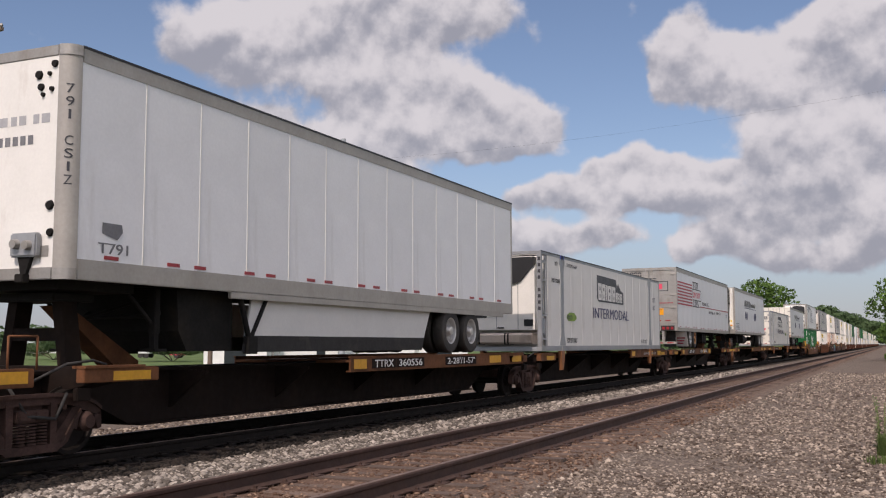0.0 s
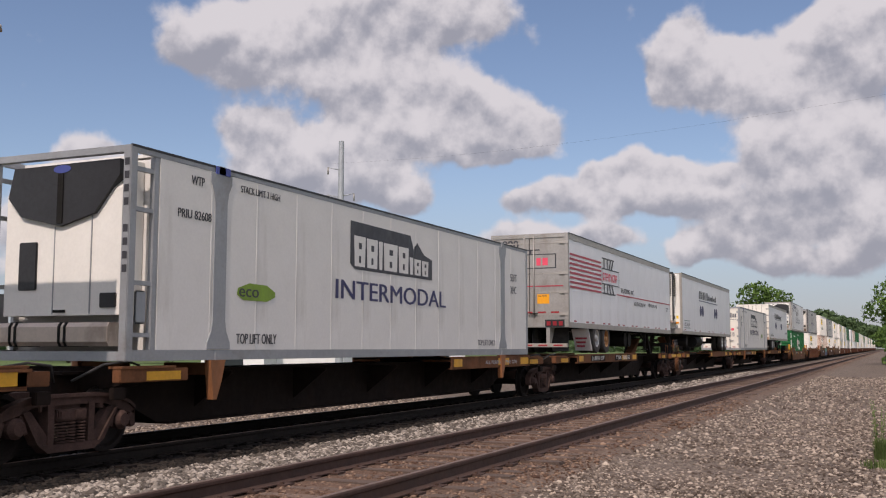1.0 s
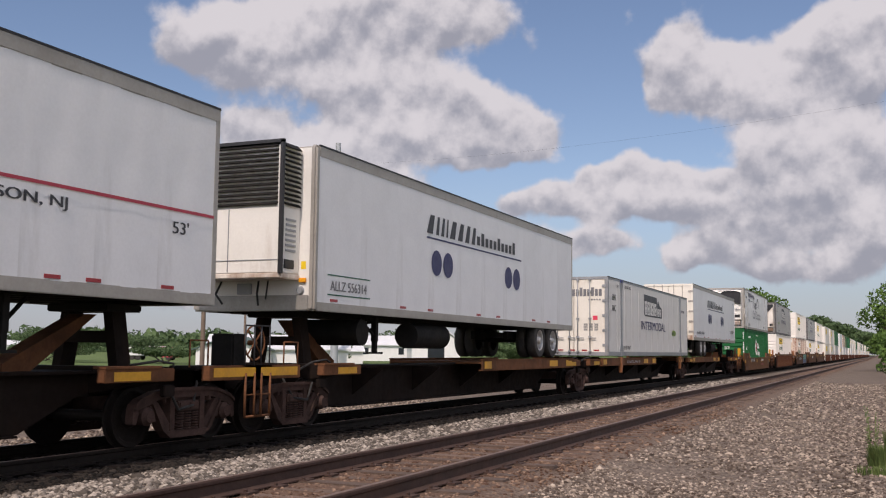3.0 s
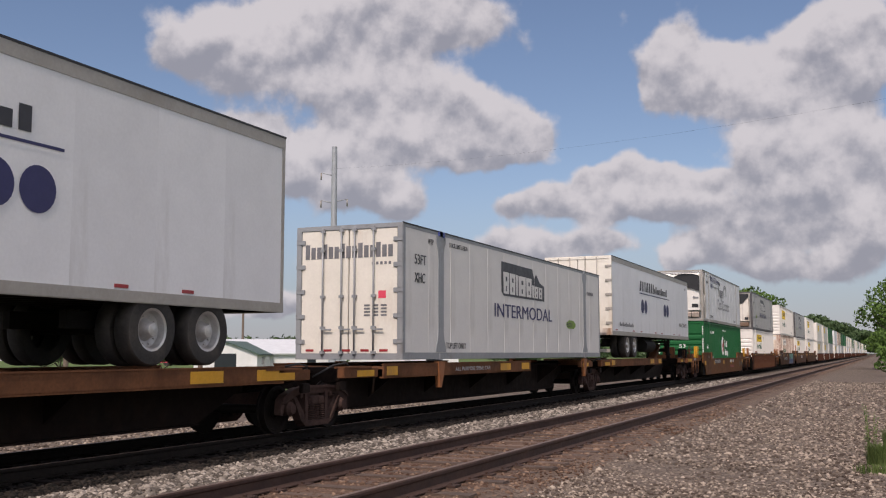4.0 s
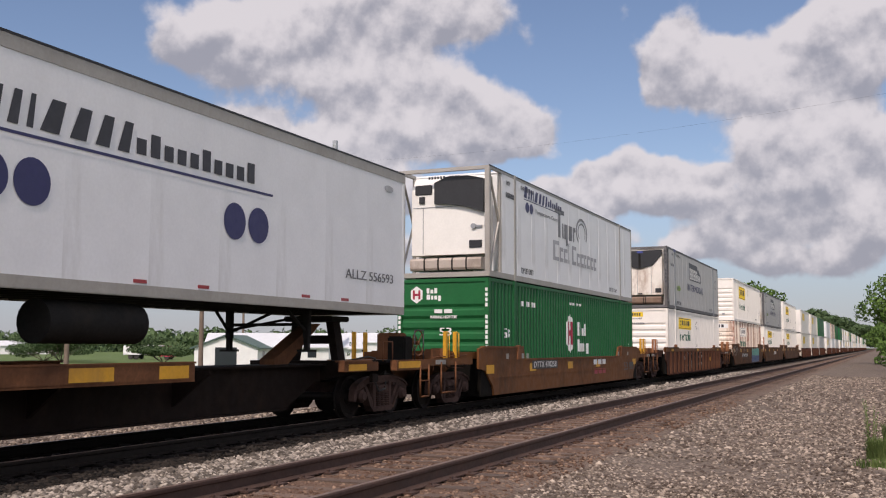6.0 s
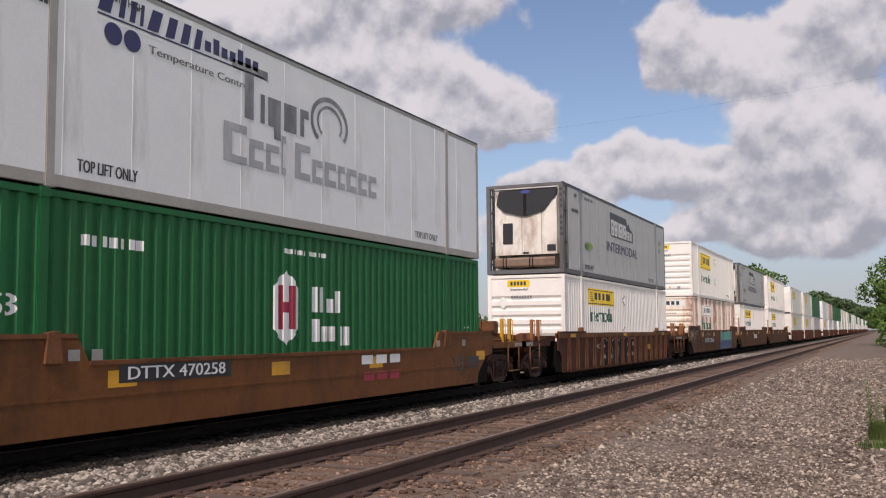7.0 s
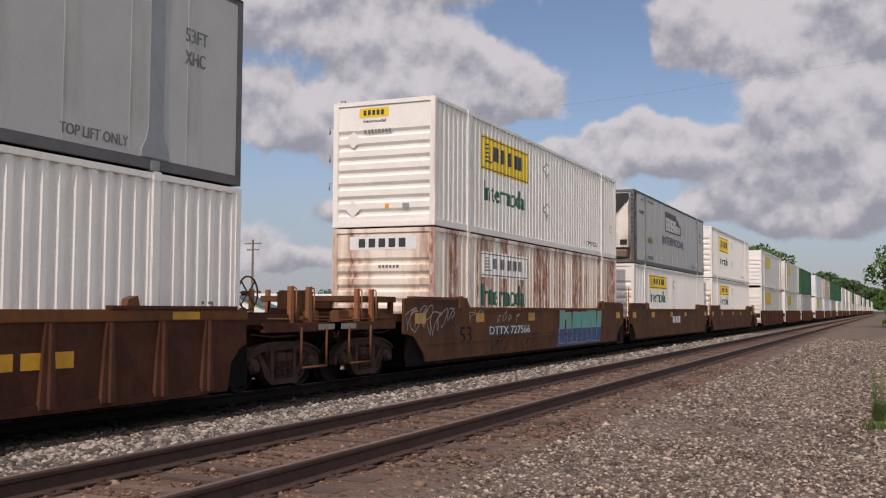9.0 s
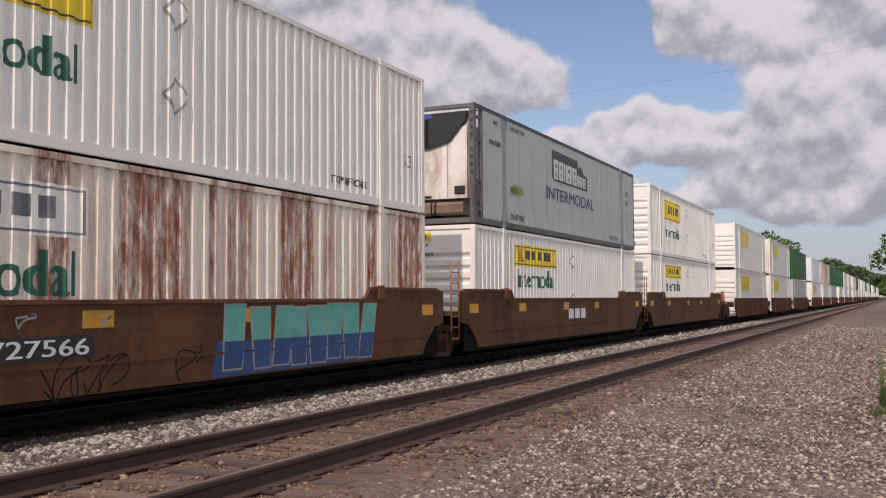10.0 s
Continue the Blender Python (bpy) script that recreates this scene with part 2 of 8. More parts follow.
GRIME = (0.16, 0.13, 0.10)
RUST = (0.17, 0.065, 0.032)
M = {
    "white": material("white_paint", (0.75, 0.75, 0.745), 0.42, var=0.05, dirt=(0.36, 0.33, 0.29), dirt_amt=0.18, streak=0.25, bump=0.0006, bump_scale=7),
    "sheet": material("trailer_sheet", (0.735, 0.735, 0.74), 0.40, var=0.045, dirt=(0.42, 0.40, 0.37), dirt_amt=0.14, streak=0.2, bump=0.0022, bump_scale=2.2, random_tone=0.03),
    "reefer_white": material("reefer_panel_white", (0.76, 0.74, 0.69), 0.45, var=0.05, dirt=(0.34, 0.24, 0.16), dirt_amt=0.2, streak=0.3),
    "sooty": material("soot_stained_white", (0.74, 0.69, 0.62), 0.5, var=0.06, dirt=(0.24, 0.115, 0.05), dirt_amt=0.62, dirt_scale=1.5, streak=0.35),
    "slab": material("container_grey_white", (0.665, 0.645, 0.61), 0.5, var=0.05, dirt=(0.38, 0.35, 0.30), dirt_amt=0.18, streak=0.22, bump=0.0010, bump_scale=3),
    "slab_dull": material("container_dull_grey", (0.475, 0.465, 0.445), 0.55, var=0.06, dirt=(0.30, 0.28, 0.25), dirt_amt=0.25, streak=0.25, bump=0.0010, bump_scale=3),
    "post": material("zinc_grey_post", (0.30, 0.31, 0.32), 0.5, 0.3, var=0.10, dirt=GRIME, dirt_amt=0.2),
    "post_dark": material("sooty_grey_steel", (0.115, 0.112, 0.115), 0.6, var=0.2, dirt=(0.05, 0.035, 0.025), dirt_amt=0.4, streak=0.4),
    "tank_rust": material("rust_stained_tank", (0.20, 0.13, 0.09), 0.6, var=0.2, scale=3, dirt=(0.10, 0.045, 0.022), dirt_amt=0.5, streak=0.5),
    "alu": material("bare_aluminium", (0.37, 0.345, 0.31), 0.5, 0.3, var=0.10, dirt=(0.28, 0.25, 0.21), dirt_amt=0.3, streak=0.4),
    "alu_worn": material("scratched_aluminium", (0.34, 0.325, 0.30), 0.5, 0.45, var=0.14, dirt=(0.20, 0.16, 0.12), dirt_amt=0.4, streak=0.5, bump=0.0008, bump_scale=30),
    "cream": material("weathered_cream_white", (0.74, 0.70, 0.62), 0.5, var=0.06, dirt=(0.42, 0.27, 0.16), dirt_amt=0.26, streak=0.2),
    "boxwhite": material("corrugated_white_paint", (0.80, 0.76, 0.70), 0.45, var=0.06, dirt=(0.40, 0.33, 0.26), dirt_amt=0.18, streak=0.15),
    "boxwhite_rust": material("rust_streaked_white_paint", (0.80, 0.70, 0.59), 0.6, var=0.10, dirt=(0.42, 0.24, 0.15), dirt_amt=0.36, dirt_scale=2.2, streak=0.12,
                        patches=((0.27, 0.095, 0.050), 0.75, (1, 1.0, 0.02), 0.47)),
    "green": material("green_paint", (0.006, 0.105, 0.030), 0.55, spec=0.3, var=0.10, dirt=(0.03, 0.07, 0.03), dirt_amt=0.22, streak=0.2),
    "brown": material("brown_car_paint", (0.150, 0.060, 0.021), 0.6, var=0.16, scale=0.9, dirt=(0.055, 0.027, 0.015), dirt_amt=0.55, dirt_scale=1.1, streak=0.5, bump=0.0008, bump_scale=40, spec=0.14),
    "brown_dull": material("dull_brown_car_paint", (0.120, 0.053, 0.025), 0.7, var=0.2, scale=0.8, dirt=(0.050, 0.026, 0.016), dirt_amt=0.6, dirt_scale=0.9, streak=0.4, bump=0.0008, bump_scale=40, spec=0.14),
    # near-black that stands for the darkness inside the well ends
    "well_shade": material("well_shade_black", (0.006, 0.005, 0.004), 0.85, var=0.3, scale=3, spec=0.1),
    "maroon": material("faded_maroon_paint", (0.066, 0.026, 0.016), 0.75, var=0.25, scale=0.9, dirt=(0.12, 0.055, 0.030), dirt_amt=0.32, streak=0.5, bump=0.0010, bump_scale=40, spec=0.14),
    # base holds the shade below the loads as near-black; brown dirt lies over it
    "spine": material("shaded_dirty_spine_paint", (0.013, 0.008, 0.006), 0.8, var=0.25, scale=1.1, dirt=(0.032, 0.018, 0.011), dirt_amt=0.3, streak=0.6, bump=0.0012, bump_scale=50, spec=0.14),
    "spine_top": material("rusty_deck_steel", (0.15, 0.064, 0.030), 0.75, var=0.25, scale=1.5, dirt=(0.07, 0.032, 0.017), dirt_amt=0.5, streak=0.8, bump=0.001, bump_scale=50, spec=0.14),
    "yellow": material("yellow_paint", (0.60, 0.30, 0.015), 0.55, var=0.14, dirt=(0.26, 0.14, 0.04), dirt_amt=0.35, streak=0.5),
    "sign_yellow": material("sign_yellow", (0.78, 0.54, 0.015), 0.4, var=0.05, dirt=(0.42, 0.30, 0.05), dirt_amt=0.15, streak=0.2),
    "truck": material("grimy_cast_steel", (0.066, 0.039, 0.032), 0.85, 0.0, var=0.35, scale=4, dirt=(0.014, 0.010, 0.008), dirt_amt=0.4, bump=0.002, bump_scale=50, spec=0.14),
    "wheel_steel": material("worn_wheel_steel", (0.018, 0.014, 0.012), 0.65, 0.2, var=0.2, scale=5, dirt=(0.014, 0.011, 0.009), dirt_amt=0.45, spec=0.14),
    "black": material("black_trim", (0.018, 0.018, 0.020), 0.5, var=0.15, scale=3),
    "soot": material("black_underframe", (0.014, 0.013, 0.012), 0.75, var=0.25, scale=3, dirt=(0.035, 0.028, 0.02), dirt_amt=0.3, spec=0.14),
    "rubber": material("tyre_rubber", (0.028, 0.026, 0.024), 0.85, var=0.2, scale=6, dirt=(0.09, 0.075, 0.06), dirt_amt=0.35, bump=0.002, bump_scale=80),
    "rim": material("dull_rim", (0.52, 0.51, 0.49), 0.4, 0.6, var=0.15, scale=6, dirt=(0.18, 0.12, 0.08), dirt_amt=0.4),
    "rim_rust": material("rusty_rim", (0.36, 0.17, 0.06), 0.7, 0.2, var=0.25, scale=6, dirt=(0.55, 0.40, 0.25), dirt_amt=0.4),
    "red": material("reflector_red", (0.30, 0.022, 0.028), 0.35, var=0.08),
    "stripe_red": material("faded_red_paint", (0.40, 0.035, 0.06), 0.5, var=0.10, dirt=(0.55, 0.35, 0.36), dirt_amt=0.2, streak=0.3),
    "ink": material("black_lettering", (0.035, 0.035, 0.042), 0.5, var=0.12, dirt=(0.16, 0.16, 0.16), dirt_amt=0.15),
    "ink_blue": material("navy_lettering", (0.030, 0.030, 0.105), 0.5, var=0.1),
    "ink_grey": material("faded_grey_lettering", (0.15, 0.15, 0.16), 0.6, var=0.2, dirt=(0.42, 0.42, 0.42), dirt_amt=0.35, streak=0.3),
    "ink_pale": material("ghosted_lettering", (0.36, 0.36, 0.37), 0.6, var=0.15, dirt=(0.55, 0.55, 0.55), dirt_amt=0.4, streak=0.3),
    "ink_green": material("dark_green_lettering", (0.015, 0.10, 0.06), 0.5, var=0.1),
    "letter_white": material("white_lettering", (0.72, 0.72, 0.70), 0.5, var=0.06, dirt=(0.35, 0.32, 0.28), dirt_amt=0.15),
    "eco_green": material("leaf_green_paint", (0.17, 0.28, 0.02), 0.45, var=0.2, scale=5),
    "blue_tag": material("blue_tag", (0.05, 0.07, 0.28), 0.45, var=0.1),
    "orange": material("orange_sticker", (0.80, 0.33, 0.01), 0.4, var=0.06),
    "pink": material("pink_red_sticker", (0.74, 0.07, 0.12), 0.4, var=0.06),
    "teal": material("teal_spray_paint", (0.09, 0.36, 0.30), 0.5, var=0.18, scale=3),
    "blue_spray": material("blue_spray_paint", (0.015, 0.060, 0.17), 0.5, var=0.2, scale=3),
    "tank": material("stained_tank", (0.48, 0.40, 0.34), 0.4, 0.3, var=0.12, dirt=(0.14, 0.09, 0.06), dirt_amt=0.45, streak=0.6),
    "maroon_tag": material("maroon_emblem", (0.30, 0.015, 0.04), 0.5, var=0.08),
    "pale_spray": material("pale_spray_paint", (0.34, 0.30, 0.27), 0.6, var=0.2, scale=4),
    "rail_side": material("rusty_rail", (0.062, 0.034, 0.025), 0.75, 0.2, var=0.25, scale=3, dirt=(0.085, 0.042, 0.026), dirt_amt=0.3, bump=0.001, bump_scale=40),
    "rail_top": material("worn_rail_head", (0.17, 0.115, 0.09), 0.5, 0.35, var=0.12, scale=2),
    "tie": material("weathered_tie_wood", (0.115, 0.075, 0.055), 0.9, var=0.3, scale=3, dirt=(0.055, 0.04, 0.032), dirt_amt=0.4, bump=0.006, bump_scale=25, random_tone=0.35),
    # tie and rail copies with the train's shade put into their colour
    "shaded_tie": material("shade_darkened_tie", (0.012, 0.009, 0.008), 0.9, var=0.3, scale=3, random_tone=0.3, spec=0.14),
    "shaded_rail": material("shade_darkened_rail", (0.013, 0.010, 0.008), 0.7, var=0.25, scale=3, spec=0.14),
    "galv": material("galvanised_steel_pole", (0.36, 0.38, 0.40), 0.55, 0.3, var=0.08),
    "wood_pole": material("weathered_wood_pole", (0.16, 0.12, 0.09), 0.85, var=0.2, scale=4),
    "trunk": material("bark", (0.10, 0.075, 0.055), 0.9, var=0.3, scale=5, bump=0.01, bump_scale=12),
    "barn": material("white_barn_boards", (0.72, 0.72, 0.70), 0.6, var=0.06),
    "metal_roof": material("pale_metal_roof", (0.62, 0.63, 0.64), 0.5, 0.1, var=0.08),
    "dark_roof": material("dark_green_roof", (0.06, 0.10, 0.085), 0.6, var=0.1),
    "window": material("dark_window_glass", (0.02, 0.025, 0.03), 0.1, var=0.05),
}


def leaf_material(name, a, b, power=1.0):
    ma = bpy.data.materials.new(name)
    ma.use_nodes = True
    nt = ma.node_tree
    bs = nt.nodes["Principled BSDF"]
    bs.inputs["Roughness"].default_value = 0.75
    bs.inputs["Specular IOR Level"].default_value = 0.2
    geo = nt.nodes.new("ShaderNodeNewGeometry")
    mx = nt.nodes.new("ShaderNodeMix")
    mx.data_type = "RGBA"
    mx.inputs[6].default_value, mx.inputs[7].default_value = (*a, 1), (*b, 1)
    pw = nt.nodes.new("ShaderNodeMath")
    pw.operation = "POWER"
    pw.inputs[1].default_value = power
    nt.links.new(geo.outputs["Random Per Island"], pw.inputs[0])
    nt.links.new(pw.outputs[0], mx.inputs[0])
    nt.links.new(mx.outputs[2], bs.inputs["Base Color"])
    return ma


M["leaf"] = leaf_material("leaves", (0.035, 0.075, 0.015), (0.10, 0.17, 0.035))
# far copy of the leaves, with the air's haze mixed into the green
M["leaf_far"] = leaf_material("hazed_distant_leaves", (0.04, 0.075, 0.03), (0.085, 0.13, 0.055))
M["stone"] = leaf_material("ballast_stones", (0.066, 0.047, 0.036), (0.46, 0.375, 0.30), 2.0)
M["stone_pale"] = leaf_material("pale_ballast_stones", (0.07, 0.058, 0.048), (0.46, 0.40, 0.34), 2.0)
M["stone_rust"] = leaf_material("rust_stained_stones", (0.075, 0.040, 0.026), (0.30, 0.20, 0.14), 2.0)
# near-black stones: the shade below the train is in their colour
M["stone_shaded"] = leaf_material("shade_dark_stones", (0.006, 0.005, 0.004), (0.04, 0.032, 0.026), 2.0)
M["weed"] = leaf_material("weed_leaves", (0.05, 0.085, 0.022), (0.125, 0.165, 0.05))


def ground_material():
    ma = bpy.data.materials.new("gravel_and_field")
    ma.use_nodes = True
    nt = ma.node_tree
    bs = nt.nodes["Principled BSDF"]
    bs.inputs["Roughness"].default_value = 0.95
    bs.inputs["Specular IOR Level"].default_value = 0.2
    lk = nt.links.new
    co = nt.nodes.new("ShaderNodeTexCoord").outputs["Object"]
    sep = nt.nodes.new("ShaderNodeSeparateXYZ")
    lk(co, sep.inputs[0])

    def tex(sc, det=4.0):
        n = nt.nodes.new("ShaderNodeTexNoise")
        n.inputs["Scale"].default_value, n.inputs["Detail"].default_value = sc, det
        lk(co, n.inputs["Vector"])
        return n.outputs["Fac"]

    def rng(x, a, b, c=0.0, d=1.0):
        n = nt.nodes.new("ShaderNodeMapRange")
        for i, v in enumerate((a, b, c, d)):
            n.inputs[i + 1].default_value = v
        lk(x, n.inputs[0])
        return n.outputs[0]

    def mix(f, a, b, blend="MIX"):
        n = nt.nodes.new("ShaderNodeMix")
        n.data_type, n.blend_type = "RGBA", blend
        for s, v in ((n.inputs[0], f), (n.inputs[6], a), (n.inputs[7], b)):
            if isinstance(v, (int, float, tuple)):
                s.default_value = v
            else:
                lk(v, s)
        return n.outputs[2]

    vor = nt.nodes.new("ShaderNodeTexVoronoi")
    vor.inputs["Scale"].default_value = 24.0
    lk(co, vor.inputs["Vector"])
    vsep = nt.nodes.new("ShaderNodeSeparateColor")
    lk(vor.outputs["Color"], vsep.inputs[0])
    stones = mix(vsep.outputs[0], (0.065, 0.048, 0.038, 1), (0.23, 0.185, 0.15, 1))
    stones = mix(rng(tex(0.45), 0.35, 0.65, 0.0, 0.55), stones, (0.12, 0.092, 0.074, 1))
    # rusty dirt along the running track
    n1 = nt.nodes.new("ShaderNodeMath")
    n1.operation = "ADD"
    lk(sep.outputs[0], n1.inputs[0])
    wob = nt.nodes.new("ShaderNodeMath")
    wob.operation = "MULTIPLY"
    lk(tex(1.3), wob.inputs[0])
    wob.inputs[1].default_value = 0.8
    lk(wob.outputs[0], n1.inputs[1])
    dist = nt.nodes.new("ShaderNodeMath")
    dist.operation = "ABSOLUTE"
    sub = nt.nodes.new("ShaderNodeMath")
    sub.operation = "ADD"
    lk(n1.outputs[0], sub.inputs[0])
    sub.inputs[1].default_value = 4.6
    lk(sub.outputs[0], dist.inputs[0])
    stones = mix(rng(dist.outputs[0], 1.7, 0.9, 0.0, 0.75), stones, (0.125, 0.070, 0.046, 1))
    # the train's shade over the other track, put into the bed colour
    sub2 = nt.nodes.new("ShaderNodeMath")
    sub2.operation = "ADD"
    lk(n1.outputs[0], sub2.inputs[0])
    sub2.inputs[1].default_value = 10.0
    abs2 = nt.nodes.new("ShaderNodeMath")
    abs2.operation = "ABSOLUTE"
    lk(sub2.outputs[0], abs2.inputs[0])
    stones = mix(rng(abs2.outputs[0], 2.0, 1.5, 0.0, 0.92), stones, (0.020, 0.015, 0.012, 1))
    grass = mix(tex(0.08, 6.0), (0.06, 0.095, 0.030, 1), (0.125, 0.175, 0.062, 1))
    field_l = rng(n1.outputs[0], -18.6, -20.0)
    field_r = rng(n1.outputs[0], 1.2, 2.2)
    mx = nt.nodes.new("ShaderNodeMath")
    mx.operation = "MAXIMUM"
    lk(field_l, mx.inputs[0])
    lk(field_r, mx.inputs[1])
    lk(mix(mx.outputs[0], stones, grass), bs.inputs["Base Color"])
    b = nt.nodes.new("ShaderNodeBump")
    b.inputs["Distance"].default_value = 0.02
    lk(vor.outputs["Distance"], b.inputs["Height"])
    lk(b.outputs[0], bs.inputs["Normal"])
    return ma


M["ground"] = ground_material()

# ---- mesh helpers ----
class Geo:
    """Collects vertices and faces of one mesh."""

    def __init__(self):
        self.v, self.f, self.smooth = [], [], []

    def add(self, verts, faces, smooth=False):
        n = len(self.v)
        self.v.extend(verts)
        self.f.extend([tuple(i + n for i in q) for q in faces])
        self.smooth.extend([smooth] * len(faces))
        return self

    def box(self, x0, x1, y0, y1, z0, z1, c=0.0):
        if c <= 0:
            vs = [(x, y, z) for x in (x0, x1) for y in (y0, y1) for z in (z0, z1)]
            return self.add(vs, [(0, 1, 3, 2), (4, 6, 7, 5), (0, 4, 5, 1), (2, 3, 7, 6), (0, 2, 6, 4), (1, 5, 7, 3)])
        bm = bmesh.new()
        bmesh.ops.create_cube(bm, size=1.0)
        for w in bm.verts:
            w.co = Vector(((x0 + x1) / 2 + w.co.x * (x1 - x0), (y0 + y1) / 2 + w.co.y * (y1 - y0), (z0 + z1) / 2 + w.co.z * (z1 - z0)))
        bmesh.ops.bevel(bm, geom=bm.edges[:], offset=c, segments=2, affect="EDGES", clamp_overlap=True)
        bm.verts.index_update()
        self.add([tuple(w.co) for w in bm.verts], [tuple(w.index for w in q.verts) for q in bm.faces])
        bm.free()
        return self

    def prism(self, poly, a, b, axis="x"):
        """A polygon drawn out from a to b along an axis; poly in the other two axes (x: y,z; y: x,z; z: x,y)."""
        def at(p, t):
            return {"x": (t, p[0], p[1]), "y": (p[0], t, p[1]), "z": (p[0], p[1], t)}[axis]
        n = len(poly)
        area = sum(poly[i][0] * poly[(i + 1) % n][1] - poly[(i + 1) % n][0] * poly[i][1] for i in range(n))
        if (area > 0) == (axis == "y"):
            poly = poly[::-1]
        vs = [at(p, a) for p in poly] + [at(p, b) for p in poly]
        fs = [tuple(range(n - 1, -1, -1)), tuple(range(n, 2 * n))] + [(i, (i + 1) % n, n + (i + 1) % n, n + i) for i in range(n)]
        return self.add(vs, fs)

    def tube(self, p, q, r, n=10, r2=None, caps=True):
        p, q = Vector(p), Vector(q)
        d = (q - p).normalized()
        s = d.orthogonal().normalized()
        t = d.cross(s)
        r2 = r if r2 is None else r2
        ring = [(math.cos(2 * math.pi * i / n), math.sin(2 * math.pi * i / n)) for i in range(n)]
        vs = [tuple(p + r * (a * s + b * t)) for a, b in ring] + [tuple(q + r2 * (a * s + b * t)) for a, b in ring]
        self.add(vs, [(i, (i + 1) % n, n + (i + 1) % n, n + i) for i in range(n)], True)
        if caps:
            k = len(self.v) - 2 * n
            self.f.extend([tuple(k + i for i in range(n - 1, -1, -1)), tuple(k + n + i for i in range(n))])
            self.smooth.extend([False, False])
        return self

    def path(self, pts, r, n=8):
        for a, b in zip(pts, pts[1:]):
            self.tube(a, b, r, n)
        return self

    def lathe(self, prof, n=28, axis="x", centre=(0, 0, 0)):
        """prof: (distance along the axis, radius) turned about the axis."""
        vs, k = [], len(prof)
        for i in range(n):
            a = 2 * math.pi * i / n
            for h, r in prof:
                c, s = r * math.cos(a), r * math.sin(a)
                o = {"x": (h, c, s), "y": (c, h, s), "z": (c, s, h)}[axis]
                vs.append(tuple(o[j] + centre[j] for j in range(3)))
        fs = [(i * k + j, i * k + j + 1, ((i + 1) % n) * k + j + 1, ((i + 1) % n) * k + j) for i in range(n) for j in range(k - 1)]
        return self.add(vs, fs, True)

    def mesh(self, name, bevel=0.0):
        me = bpy.data.meshes.new(name)
        me.from_pydata(self.v, [], self.f)
        me.polygons.foreach_set("use_smooth", self.smooth)
        bm = bmesh.new()
        bm.from_mesh(me)
        bmesh.ops.recalc_face_normals(bm, faces=bm.faces[:])
        for e in bm.edges:
            if len(e.link_faces) == 2 and e.calc_face_angle(0) > 0.7:
                e.smooth = False
        bm.to_mesh(me)
        bm.free()
        return me


# joined marks and coils that are too small to pick apart
SMALL = {"number_mark", "trade_bars", "emblem_bars", "end_bars", "end_emblem_bars", "notice_text", "faded_bars", "lettering", "lettering_bars", "trade_mark", "trade_mark_shade", "trade_frame",
         "ghost_letters", "trade_curl", "spray_loop", "spray_blocks", "spray_edge", "louvres", "wheel_nuts", "side_grille", "lettering_plate", "ribs", "end_mark", "spray_scrawl"}


def part(name, geo, mat, parent, label="", at=None):
    """Links a Geo or a mesh as one mesh object under a thing or a part."""
    me = geo.mesh(name) if isinstance(geo, Geo) else geo
    me.materials.clear()
    me.materials.append(mat)
    ob = new(name, me)
    ob.parent = parent
    if at:
        ob.location = at
    if label:
        tagged(ob, label)
    if name in SMALL:
        tagged(ob, kind="stuff")
    return ob


def again(name, ob, parent, at):
    """Another part on the same mesh."""
    o = new(name, ob.data)
    o.parent, o.location = parent, at
    return o


def pieces(name, geos, mat, parent, label=""):
    """Each shape as a part of its own."""
    for g in geos:
        part(name, g, mat, parent, label)


def thing(name, label, category, group="", kind="", at=(0, 0, 0)):
    ob = new(name)
    ob.location = at
    return tagged(ob, label, category, group, kind)


def solid(name, geo, mat, label, category="", group="", kind=""):
    me = geo.mesh(name)
    me.materials.append(mat)
    return tagged(new(name, me), label, category, group, kind)


TEXTS = {}


def text_mesh(words):
    """The built-in font as flat mesh, 1 high and 1 wide, lower left at the origin."""
    if words not in TEXTS:
        cu = bpy.data.curves.new("letters", "FONT")
        cu.body, cu.resolution_u = words, 3
        ob = bpy.data.objects.new("letters", cu)
        scene.collection.objects.link(ob)
        bpy.context.view_layer.update()
        me = bpy.data.meshes.new_from_object(ob.evaluated_get(bpy.context.evaluated_depsgraph_get()))
        bpy.data.objects.remove(ob)
        co = np.empty(len(me.vertices) * 3)
        me.vertices.foreach_get("co", co)
        co = co.reshape(-1, 3)[:, :2]
        lo, hi = co.min(0), co.max(0)
        TEXTS[words] = ([tuple((c - lo) / (hi - lo)) for c in co], [tuple(p.vertices) for p in me.polygons])
    return TEXTS[words]


def letters(words, a, b, z0, z1, face=1.304, side="x", drape=None, bold=0.0):
    """Words as raised paint 4 mm proud: on the long side (side x, from y=a to b) or on an end (side y, from x=a to b, read from outside)."""
    uv, fs = text_mesh(words)
    g = Geo()
    for k in (0, 1):
        # a second, slightly shifted coat makes the strokes bold
        o = k * (z1 - z0) * 0.075
        if side == "x":
            g.add([(face + 0.0006 * k, a + o + u * (b - a), z0 + w * (z1 - z0)) for u, w in uv], fs)
        else:
            g.add([(a + o + u * (b - a), face - 0.0006 * k, z0 + w * (z1 - z0)) for u, w in uv], fs)
    return draped(g, drape) if drape else g


def patch(poly, face=1.304, side="x", drape=None):
    """A flat painted shape, 4 mm proud."""
    g = Geo()
    g.add([(face, p[0], p[1]) if side == "x" else (p[0], face, p[1]) for p in poly], [tuple(range(len(poly)))])
    return draped(g, drape) if drape else g


